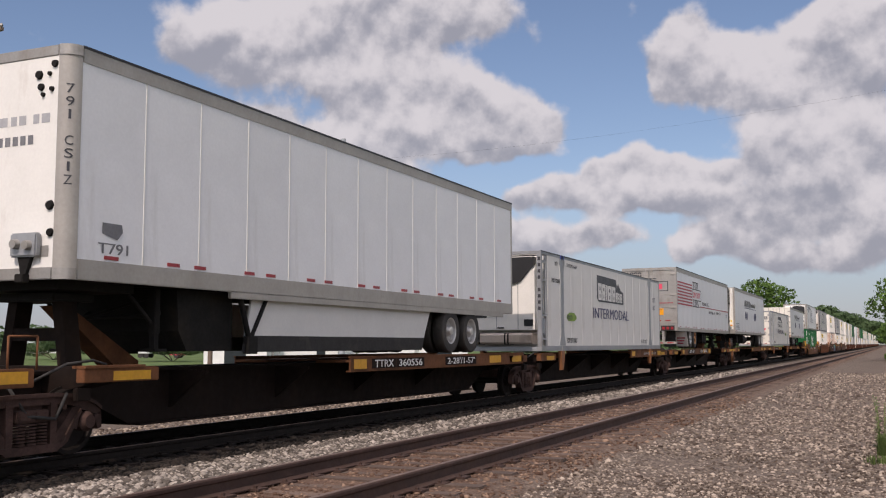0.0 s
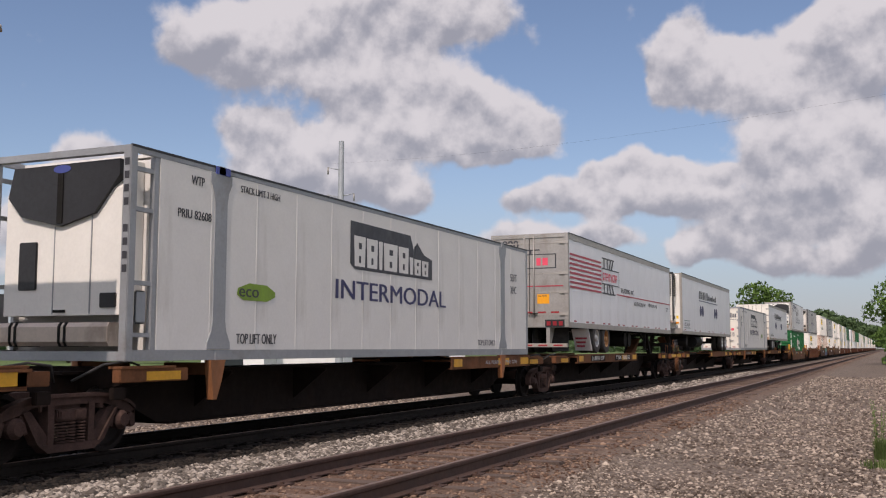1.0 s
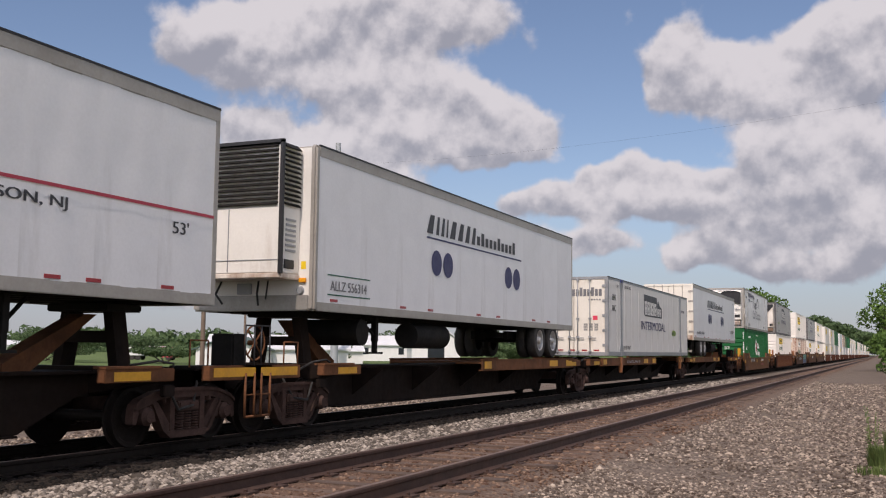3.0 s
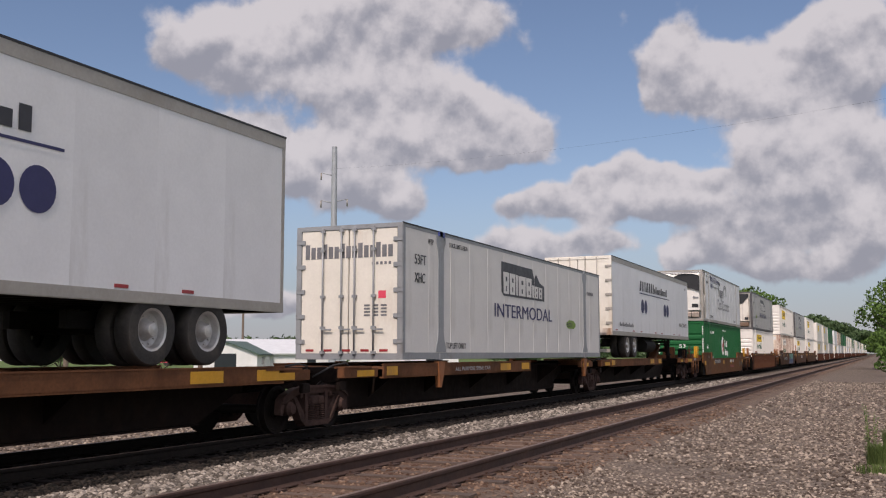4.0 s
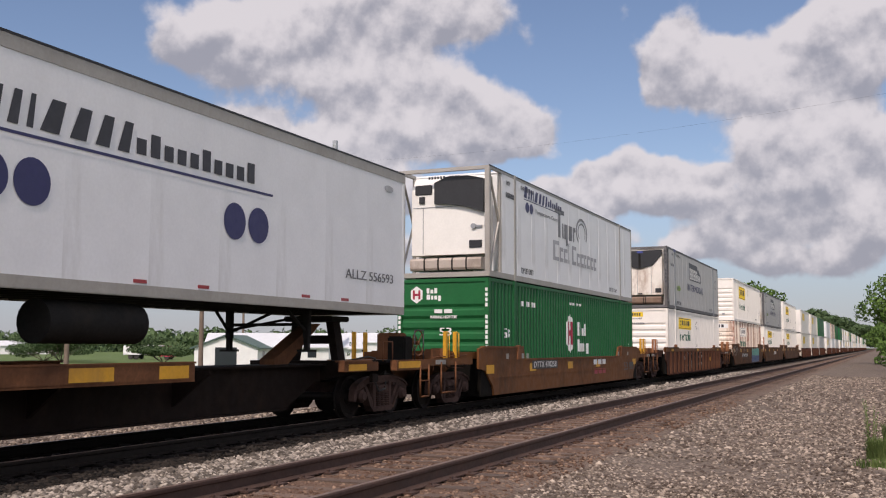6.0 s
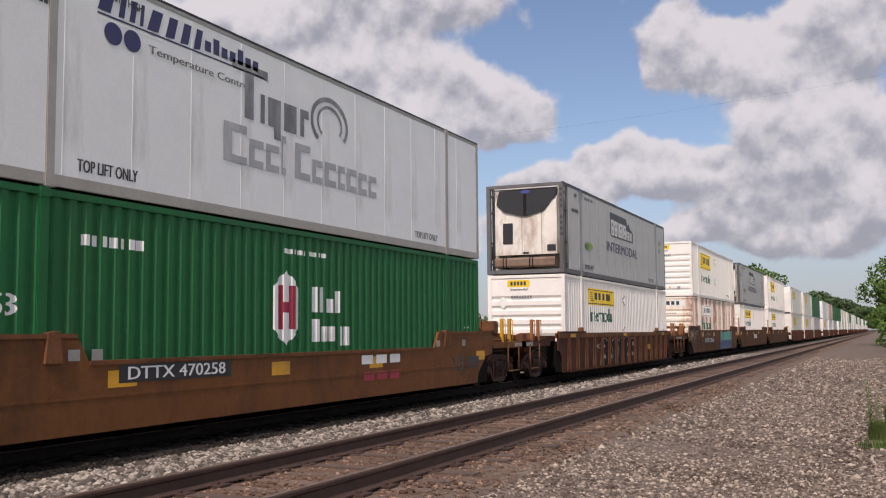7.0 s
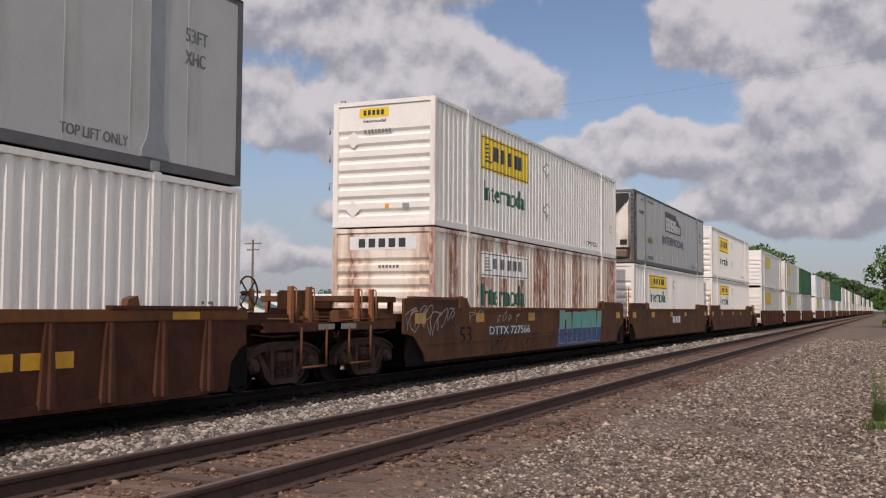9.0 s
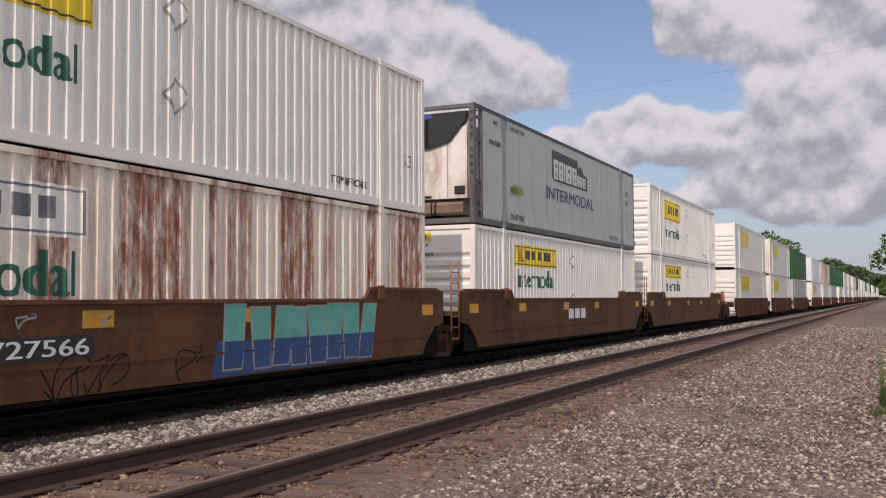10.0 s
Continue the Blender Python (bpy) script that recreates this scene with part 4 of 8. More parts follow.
    for s in (-1.235, 1.235):
        mark(c, "number_mark", joined(*[patch(rect(s - 0.035, s + 0.035, z, z + 0.09), face=-0.006, side="y")
                                        for z in [2.55 - 0.13 * k for k in range(4)] + [1.85 - 0.13 * k for k in range(7)]]), M["letter_white"])


def nose_unit(c, kind, y=0.0):
    """Cooling machine in the open front bay of a refrigerated container."""
    white = M["reefer_white"] if kind != "sooty" else M["sooty"]
    back, push = (0.92, 0.0) if kind == "curl" else (0.72, -0.16)
    u = part("cooling_unit", Geo().prism([(0.30, 0.62), (back, 0.62), (back, 2.75), (0.55, 2.75), (0.30, 2.35)], -1.05, 1.05, "x"), white, c, "white cooling unit with stained panels", at=(0, push, 0))
    if kind == "curl":
        g = Geo()
        arc = [(-0.35 + 1.4 * i / 10, 1.98 - 0.28 * (i / 10) ** 2) for i in range(11)]
        g.prism(arc + [(1.05, 2.60), (0.6, 2.70), (0.0, 2.70), (-0.35, 2.55)], 0.20, 0.36, "y")
        part("grille", g, M["black"], u, "dark rounded grille")
        part("control_box", Geo().box(-0.95, -0.45, 0.27, 0.32, 2.25, 2.52, 0.02), M["black"], u)
        part("panel_joint", Geo().box(-1.0, 1.02, 0.285, 0.302, 1.90, 1.915).box(-0.72, -0.705, 0.285, 0.302, 0.65, 1.90), M["post"], u)
        part("latch", Geo().lathe([(0.24, 0.0), (0.24, 0.07), (0.30, 0.07)], 14, "y", (0.75, 0, 1.35)).box(0.75, 1.0, 0.25, 0.28, 1.32, 1.37), M["post"], u)
        part("vent", Geo().box(0.62, 0.98, 0.27, 0.31, 0.78, 0.98, 0.01), M["black"], u)
        part("sticker", Geo().box(-0.82, -0.66, 0.26, 0.305, 2.02, 2.20), M["black"], u)
    else:
        part("grille", Geo().prism([(-0.88, 2.72), (-0.98, 2.30), (-0.72, 2.02), (0.0, 1.86), (0.62, 2.02), (1.04, 2.52), (1.04, 2.74)], 0.24, 0.54, "y"), M["black"], u, "black faceted grille")
        part("grille_bar", Geo().box(-0.05, 0.05, 0.225, 0.26, 1.9, 2.6), M["soot"], u)
        part("maker_badge", patch(oval(0.02, 2.66, 0.16, 0.055), face=0.232, side="y"), M["blue_tag"], u, "small blue oval badge")
        part("control_panel", Geo().box(-0.78, -0.44, 0.275, 0.32, 0.98, 1.66, 0.015), M["black"], u, "dark control panel")
        part("panel_joint", Geo().box(0.53, 0.545, 0.285, 0.302, 0.64, 2.0).box(-0.14, -0.125, 0.292, 0.302, 0.64, 1.86), M["post"], u)
        part("vent", Geo().box(0.72, 1.0, 0.27, 0.31, 0.72, 0.92, 0.01), M["black"], u)
        part("latch", Geo().box(-0.10, 0.10, 0.27, 0.305, 0.66, 0.70), M["soot"], u)
    tank = Geo()
    prof = [(-0.20, -0.16), (0.20, -0.16), (0.24, -0.10), (0.24, 0.10), (0.20, 0.16), (-0.20, 0.16), (-0.24, 0.10), (-0.24, -0.10)]
    tank.prism([(0.36 + a, 0.36 + b) for a, b in prof], -1.02, 1.02, "x")
    t = part("fuel_tank", tank, M["tank"] if kind != "sooty" else M["tank_rust"], c, "stained metal fuel tank", at=(0, push, 0))
    for x in (-0.72, -0.62, 0.18, 0.28) if kind != "curl" else (-0.6, -0.2, 0.2, 0.6):
        part("tank_strap", Geo().prism([(0.36 + a * 1.04, 0.36 + b * 1.06) for a, b in prof], x - 0.02, x + 0.02, "x"), M["soot"], t)


def reefer_container(label, mat, marks, kind="slab", group="stacked containers"):
    """Smooth 53-foot container; the front bay is open and holds the cooling unit."""
    c = thing("refrigerated_container", label, "container", group)
    post = M["post"] if kind != "curl" else M["reefer_white"]
    edge = {"curl": M["alu"], "sooty": M["post_dark"]}.get(kind, M["post"])
    frame_parts(c, edge)
    bay = 0.95 if kind == "curl" else 0.60
    flat_walls(c, mat, bay, LEN - 0.14)
    part("bay_wall", Geo().box(-HALF + 0.05, HALF - 0.05, bay - 0.02, bay + 0.04, 0.13, HIGH - 0.1), mat, c)
    for s in (-1, 1):
        a, b = sorted((s * (HALF - 0.09), s * (HALF - 0.01)))
        part("bay_post", Geo().box(a, b, bay - 0.11, bay - 0.005, 0.15, HIGH - 0.09, 0.008), edge, c)
        g = Geo()
        x = s * (HALF - 0.05)
        if kind == "curl":
            g.tube((x, 0.12, 0.2), (x, 0.82, 1.5), 0.035).tube((x, 0.12, 2.75), (x, 0.82, 1.5), 0.035)
        else:
            for z in (0.35, 1.05, 2.05):
                part("bay_brace", Geo().box(x - 0.03, x + 0.03, 0.13, bay - 0.09, z - 0.03, z + 0.03), edge, c)
            g.box(x - 0.03, x + 0.03, 0.13, bay - 0.09, 2.57, 2.63)
            part("valve_box", Geo().box(x - 0.02, x + 0.02, 0.20, 0.42, 0.5, 0.95, 0.02), edge, c)
        part("bay_brace", g, edge, c)
    nose_unit(c, kind)
    for y in (2.0, 14.15):
        lift_post(c, y, M["post"] if kind != "curl" else M["alu"], 0.15, kind != "curl")
    mark(c, "lettering", letters("TOP LIFT ONLY", 2.45, 3.56, 0.24, 0.40), M["ink"], "black letters")
    mark(c, "lettering", letters("TOP LIFT ONLY", 12.4, 13.6, 0.24, 0.38), M["ink_grey"], "black letters")
    mark(c, "lettering", letters("STACK LIMIT 3 HIGH", 2.5, 3.6, 2.60, 2.71), M["ink"], "small black letters")
    mark(c, "lettering", letters("WTP", 1.28, 1.58, 2.55, 2.68), M["ink"], "black letters")
    marks(c)
    return c


def slab_logo(c, dy=0.0, inter=True, eco=2.97):
    """The trade mark as plain shaded slabs, with the word below it."""
    back = [[(6.02, 1.76), (6.02, 2.57), (8.62, 2.54), (8.78, 2.24), (8.78, 1.66), (6.2, 1.66)], [(8.80, 1.66), (8.80, 2.30), (8.95, 2.42), (9.12, 2.30), (9.30, 2.18), (9.72, 2.10), (9.72, 1.66)]]
    for q in back:
        mark(c, "trade_shade", patch(q, face=1.3025), M["ink"], "black shading of a trade mark")
    y = 6.16
    for wd, h in ((0.46, 0.60), (0.46, 0.59), (0.17, 0.58), (0.62, 0.57), (0.48, 0.56), (0.18, 0.38), (0.34, 0.36), (0.34, 0.35)):
        mark(c, "trade_slab", patch([(y + 0.03, 1.72), (y + wd - 0.02, 1.72), (y + wd, 1.70 + h), (y, 1.70 + h)]), M["slab"], "pale upright slab")
        if wd > 0.3:
            mark(c, "trade_slot", patch(rect(y + wd * 0.42, y + wd * 0.60, 1.72 + h * 0.12, 1.72 + h * 0.34), face=1.3055), M["ink"])
            mark(c, "trade_slot", patch(rect(y + wd * 0.40, y + wd * 0.66, 1.72 + h * 0.56, 1.72 + h * 0.76), face=1.3055), M["ink"])
        y += wd + 0.045
    mark(c, "lettering", letters("INTERMODAL", 5.48, 10.45, 1.08, 1.44), M["ink_blue"], "dark blue letters")
    if eco:
        mark(c, "leaf_badge", patch([(eco - 0.52, 1.0), (eco - 0.35, 0.92), (eco + 0.30, 0.92), (eco + 0.54, 1.0), (eco + 0.54, 1.08), (eco + 0.3, 1.18), (eco - 0.2, 1.19), (eco - 0.5, 1.1)]), M["eco_green"], "green leaf badge")
        mark(c, "lettering", letters("eco", eco - 0.47, eco + 0.06, 0.97, 1.10, face=1.307), M["ink"], "dark letters")


def slab_marks(c):
    slab_logo(c)
    mark(c, "lettering", letters("PRIU 82608", 0.99, 1.76, 2.04, 2.17), M["ink"], "black letters and figures")
    mark(c, "lettering", letters("53FT", 14.75, 15.25, 1.95, 2.15), M["ink_grey"], "grey letters")
    mark(c, "lettering", letters("XHC", 14.75, 15.2, 1.62, 1.82), M["ink_grey"], "grey letters")
    part("blue_tag", Geo().box(HALF - 0.02, HALF + 0.02, 1.85, 2.2, HIGH - 0.11, HIGH + 0.005), M["blue_tag"], c, "blue tag on the top rail")
    for k in range(9):
        if k != 4:
            z = 2.72 - 0.18 * k
            mark(c, "number_mark", patch(rect(1.20, 1.28, z - 0.10, z), face=-0.006, side="y"), M["ink"])


def curl_marks(c):
    y = 2.75
    bars = []
    for k, (wd, h) in enumerate(((0.34, 0.34), (0.16, 0.30), (0.16, 0.30), (0.10, 0.30), (0.34, 0.30), (0.28, 0.30), (0.26, 0.30), (0.22, 0.30))):
        bars.append(patch([(y, 2.42 - 0.004 * k), (y + wd * 0.7, 2.42), (y + wd, 2.42 + h), (y + wd * 0.35, 2.42 + h)]))
        y += wd + 0.05
    for k in range(7):
        bars.append(patch(rect(y, y + 0.15, 2.44, 2.60 + 0.08 * (k % 3 == 1))))
        y += 0.21
    pieces("trade_bar", bars, M["ink_blue"], c, "plain dark blue bars")
    mark(c, "underline", patch(rect(2.75, 6.6, 2.36, 2.385)), M["ink_blue"])
    for a in (3.05, 3.42):
        mark(c, "dot", patch(oval(a, 2.16, 0.17, 0.15)), M["ink_blue"], "dark blue dot")
    mark(c, "lettering", letters("Temperature Control", 3.75, 6.2, 2.05, 2.20), M["ink_grey"], "faded grey letters")
    g = [rect(5.72, 6.7, 2.36, 2.5), rect(6.05, 6.3, 1.62, 2.36), rect(6.5, 6.62, 1.62, 2.1), rect(6.72, 7.1, 1.62, 2.1), rect(6.9, 7.1, 1.42, 1.62), rect(7.2, 7.6, 1.62, 2.1), rect(7.72, 7.85, 1.62, 2.1), rect(7.85, 8.0, 1.95, 2.1)]
    pieces("trade_slab", [patch(q) for q in g], M["ink_grey"], c, "faded dark slabs of a trade mark")
    rings = Geo()
    for i in range(22):
        a0, a1 = -0.6 + 4.6 * i / 22, -0.6 + 4.6 * (i + 1) / 22
        for r, t in ((0.62, 0.09), (0.42, 0.06)):
            ry, rz = r * 1.1, r * 0.78
            q = [(8.75 + ry * math.cos(a0), 2.02 + rz * math.sin(a0)), (8.75 + ry * math.cos(a1), 2.02 + rz * math.sin(a1)),
                 (8.75 + (ry - t) * math.cos(a1), 2.02 + (rz - t) * math.sin(a1)), (8.75 + (ry - t) * math.cos(a0), 2.02 + (rz - t) * math.sin(a0))]
            rings.add([(1.304, *p) for p in q], [(0, 1, 2, 3)])
    mark(c, "trade_curl", rings, M["ink_grey"], "faded curved strokes")
    y, pale = 5.5, []
    for wd, h in ((0.62, 0.62), (0.4, 0.45), (0.4, 0.45), (0.14, 0.66), (0.0, 0.0), (0.5, 0.62), (0.36, 0.42), (0.42, 0.44), (0.26, 0.44), (0.4, 0.44), (0.34, 0.42), (0.34, 0.42)):
        if wd:
            pale.append(patch(rect(y, y + wd * 0.36, 0.86, 0.86 + h)))
            pale.append(patch(rect(y + wd * 0.36, y + wd, 0.86, 0.86 + 0.12)))
            pale.append(patch(rect(y + wd * 0.36, y + wd, 0.86 + h - 0.12, 0.86 + h)))
        y += (wd or 0.15) + 0.07
    mark(c, "ghost_letters", joined(*pale), M["ink_pale"], "ghosted pale grey strokes")
    mark(c, "number_mark", joined(*[patch(rect(1.25 + 0.085 * i, 1.31 + 0.085 * i, 2.22, 2.36)) for i in range(10)]), M["ink"])
    mark(c, "end_mark", joined(*[patch(rect(-0.55 + 0.085 * i, -0.49 + 0.085 * i, 2.66, 2.73), face=0.27, side="y") for i in range(11) if i != 6]), M["ink"])


def door_end(c, mat, face=0.0, high=HIGH, low=0.13, rods=(-0.62, -0.16, 0.16, 0.62), trim=None):
    """Two swing doors with lock rods and hinges."""
    trim = trim or M["post"]
    for s in (-1, 1):
        a, b = sorted((s * 0.012, s * (HALF - 0.13)))
        d = part("door", Geo().box(a, b, face + 0.02, face + 0.08, low, high - 0.1, 0.01), mat, c, "white swing door")
        for z in np.linspace(low + 0.25, high - 0.35, 5):
            h0, h1 = sorted((s * (HALF - 0.22), s * (HALF + 0.003)))
            part("hinge", Geo().box(h0, h1, face - 0.012, face + 0.03, z - 0.05, z + 0.05, 0.01), trim, d)
        for x in rods:
            if x * s > 0:
                part("lock_rod", Geo().tube((x, face - 0.03, low - 0.06), (x, face - 0.03, high - 0.05), 0.02, 8), trim, d)
                for z in (low + 0.02, low + 0.55, 1.35, high - 0.55, high - 0.12):
                    part("rod_keeper", Geo().box(x - 0.05, x + 0.05, face - 0.05, face + 0.025, z - 0.03, z + 0.03), trim, d)
                part("handle", Geo().box(x - 0.02, x + 0.24, face - 0.06, face - 0.035, 0.62, 0.66, 0.008), M["post"], d)


def slab_doors(label):
    """Smooth container that rides with its doors towards the front."""
    c = thing("refrigerated_container", label, "container", "containers on spine cars")
    frame_parts(c, M["post"])
    flat_walls(c, M["slab"], 0.14, LEN - 0.14)
    door_end(c, M["cream"])
    for y in (2.0, 14.15):
        lift_post(c, y, M["post"], 0.15, True)
    part("blue_tag", Geo().box(HALF - 0.02, HALF + 0.02, 1.85, 2.2, HIGH - 0.11, HIGH + 0.005), M["blue_tag"], c, "blue tag on the top rail")
    mark(c, "lettering", letters("53FT", 0.58, 1.18, 2.06, 2.28), M["ink"], "black letters")
    mark(c, "lettering", letters("XHC", 0.58, 1.12, 1.66, 1.88), M["ink"], "black letters")
    mark(c, "lettering", letters("WTP", 1.28, 1.58, 2.55, 2.68), M["ink"], "black letters")
    mark(c, "lettering", letters("STACK LIMIT 3 HIGH", 2.5, 3.6, 2.60, 2.71), M["ink"], "small black letters")
    mark(c, "lettering", letters("TOP LIFT ONLY", 2.3, 3.5, 0.24, 0.38), M["ink"], "black letters")
    mark(c, "number_mark", joined(*[patch(rect(14.5 + 0.09 * i, 14.56 + 0.09 * i, 2.1, 2.22)) for i in range(9)]), M["ink_grey"])
    slab_logo(c, eco=12.5)
    bars = [patch(rect(-1.08 + 0.145 * i, -1.08 + 0.145 * i + 0.11, 2.18, 2.18 + (0.26 if i % 3 else 0.32)), face=0.014, side="y") for i in range(15)]
    pieces("trade_bar", bars, M["ink_grey"], c, "plain dark bars")
    mark(c, "notice_text", joined(*[patch(rect(0.38 + 0.2 * (k % 3), 0.52 + 0.2 * (k % 3), 0.92 + 0.07 * (k // 3), 0.96 + 0.07 * (k // 3)), face=0.014, side="y") for k in range(12)],
                                  *[patch(rect(0.56 + 0.1 * k, 0.62 + 0.1 * k, 2.02, 2.08), face=0.014, side="y") for k in range(5)]), M["ink_grey"])
    mark(c, "caution_sticker", patch(rect(0.72, 0.90, 1.30, 1.46), face=0.014, side="y"), M["pink"])
    for k in range(5):
        mark(c, "reflector", patch(rect(-1.05 + 0.45 * k, -0.85 + 0.45 * k, 0.17, 0.22), face=0.013, side="y"), M["red"])
    return c


# ---- highway trailers; base at tyre level ----
def tyre_mesh():
    return Geo().lathe([(-0.13, 0.30), (-0.14, 0.40), (-0.13, 0.48), (-0.10, 0.505), (0.10, 0.505), (0.13, 0.48), (0.14, 0.40), (0.13, 0.30)], 32)


def road_wheel(parent, x, y, s, rim):
    w = part("wheel", tyre_mesh(), M["rubber"], parent, "black truck tyre", at=(x, y, 0.51))
    part("rim", Geo().lathe([(s * 0.13, 0.30), (s * 0.115, 0.27), (s * 0.02, 0.245), (s * 0.0, 0.16), (s * 0.06, 0.12), (s * 0.10, 0.11), (s * 0.14, 0.09), (s * 0.15, 0.0)], 28), rim, w)
    nuts = Geo()
    for i in range(10):
        a = 2 * math.pi * i / 10
        nuts.tube((s * 0.0, 0.20 * math.cos(a), 0.20 * math.sin(a)), (s * 0.035, 0.20 * math.cos(a), 0.20 * math.sin(a)), 0.016, 6)
    part("wheel_nuts", nuts, M["rim"], w)
    again("inner_tyre", w, parent, (x - s * 0.33, y, 0.51))


def bogie(c, ys, rims, floor_z):
    for y in ys:
        part("axle", Geo().tube((-0.95, y, 0.51), (0.95, y, 0.51), 0.065, 12), M["soot"], c)
        for s in (-1, 1):
            road_wheel(c, s * 1.13, y, s, rims[ys.index(y)] if s > 0 else M["rim"])
    y0, y1 = ys[0] - 0.9, ys[-1] + 0.9
    g = Geo()
    for s in (-1, 1):
        g.box(s * 0.5 - 0.06, s * 0.5 + 0.06, y0, y1, floor_z - 0.34, floor_z - 0.1)
        for y in ys:
            g.prism([(y - 0.42, floor_z - 0.34), (y + 0.42, floor_z - 0.34), (y + 0.12, 0.60), (y - 0.12, 0.60)], s * 0.5 - 0.05, s * 0.5 + 0.05, "x")
    part("bogie_frame", g, M["soot"], c)


def landing_gear(c, y, floor_z):
    for s in (-1, 1):
        x = s * 0.85
        g = Geo().box(x - 0.06, x + 0.06, y - 0.06, y + 0.06, 0.35, floor_z, 0.01).box(x - 0.045, x + 0.045, y - 0.045, y + 0.045, 0.14, 0.36).box(x - 0.13, x + 0.13, y - 0.13, y + 0.13, 0.10, 0.14)
        g.tube((x, y, 0.45), (x * 0.5, y + 0.75, floor_z - 0.02), 0.03).tube((x, y, 0.45), (x * 0.9, y - 0.55, floor_z - 0.02), 0.03)
        part("landing_leg", g, M["soot"], c)
    part("leg_brace", Geo().tube((-0.85, y, 0.6), (0.85, y, 0.6), 0.03).tube((-0.85, y, 0.5), (0.85, y, floor_z - 0.1), 0.025), M["soot"], c)


def van_body(c, mat, z0, z1, length=LEN, y0=0.0, pitch=1.22, seam=M["sheet"], wavy=0.0, reflect=11, seam_w=0.018, rail=0.27):
    """Box of a trailer: sheets with seams, rails, roof, floor beams."""
    n = round((length - y0 - 0.1) / pitch)
    w = (length - y0 - 0.1) / n
    sheet = Geo()
    if wavy:
        ny, nz = 14, 16
        rnd = random.Random(7)
        ph = [rnd.uniform(0, 6) for _ in range(4)]
        vs = []
        for i in range(ny + 1):
            for j in range(nz + 1):
                a, b = i / ny, j / nz
                d = wavy * (math.sin(a * 9 + ph[0] + 1.5 * math.sin(b * 4 + ph[1])) + 0.6 * math.sin(b * 11 + a * 3 + ph[2])) * math.sin(math.pi * a) ** 0.5
                vs.append((HALF - 0.006 + d, a * w, z0 + rail - 0.01 + b * (z1 - 0.20 - z0 - rail + 0.01)))
        sheet.add(vs, [(i * (nz + 1) + j, (i + 1) * (nz + 1) + j, (i + 1) * (nz + 1) + j + 1, i * (nz + 1) + j + 1) for i in range(ny) for j in range(nz)], True)
    else:
        gap = 0.003 if seam_w else 0.0
        sheet.box(HALF - 0.035, HALF - 0.004, gap, w - gap, z0 + rail - 0.01, z1 - 0.20)
    first = None
    for i in range(n):
        if first is None:
            first = part("side_panel", sheet, mat, c, at=(0, y0, 0))
        else:
            again("side_panel", first, c, (0, y0 + i * w, 0))
    bead = None
    for i in range(1, n if seam_w else 1):
        if bead is None:
            bead = part("seam", Geo().box(HALF - 0.008, HALF + 0.002, -seam_w / 2, seam_w / 2, z0 + rail - 0.01, z1 - 0.20), seam, c, at=(0, y0 + i * w, 0))
        else:
            again("seam", bead, c, (0, y0 + i * w, 0))
    part("far_side", Geo().box(-HALF, -HALF + 0.04, y0, length, z0 + 0.2, z1 - 0.1), mat, c)
    for s in (-1, 1):
        a, b = sorted((s * (HALF - 0.05), s * (HALF + 0.004)))
        part("top_rail", Geo().box(a, b, y0, length, z1 - 0.21, z1, 0.01), M["alu"], c, "aluminium top rail")
        part("bottom_rail", Geo().box(a, b, y0, length, z0, z0 + rail, 0.01), M["alu"], c, "aluminium bottom rail")
    part("roof", Geo().box(-HALF + 0.04, HALF - 0.04, y0, length, z1 - 0.03, z1 - 0.004), M["alu"], c)
    part("roof_edge", Geo().box(HALF - 0.03, HALF + 0.010, y0, length, z1 - 0.02, z1 + 0.014), M["black"], c, "black roof seal")
    beams = Geo().box(-HALF + 0.05, HALF - 0.05, y0, length, z0 + 0.12, z0 + 0.2)
    y = y0 + 0.2
    while y < length:
        beams.box(-HALF + 0.05, HALF - 0.05, y - 0.03, y + 0.03, z0 + 0.01, z0 + 0.12)
        y += 0.41
    part("floor_frame", beams, M["soot"], c)
    rf = Geo().box(HALF - 0.004, HALF + 0.007, -0.13, 0.13, 0.0, 0.05)
    r0 = None
    for k in range(reflect):
        y = y0 + 0.6 + (length - y0 - 1.0) * (k + 0.35 * (k % 2)) / reflect
        if r0 is None:
            r0 = part("reflector", rf, M["red"], c, "red reflective strip", at=(0, y, z0 + rail + 0.015))
        else:
            again("reflector", r0, c, (0, y, z0 + rail + 0.015))


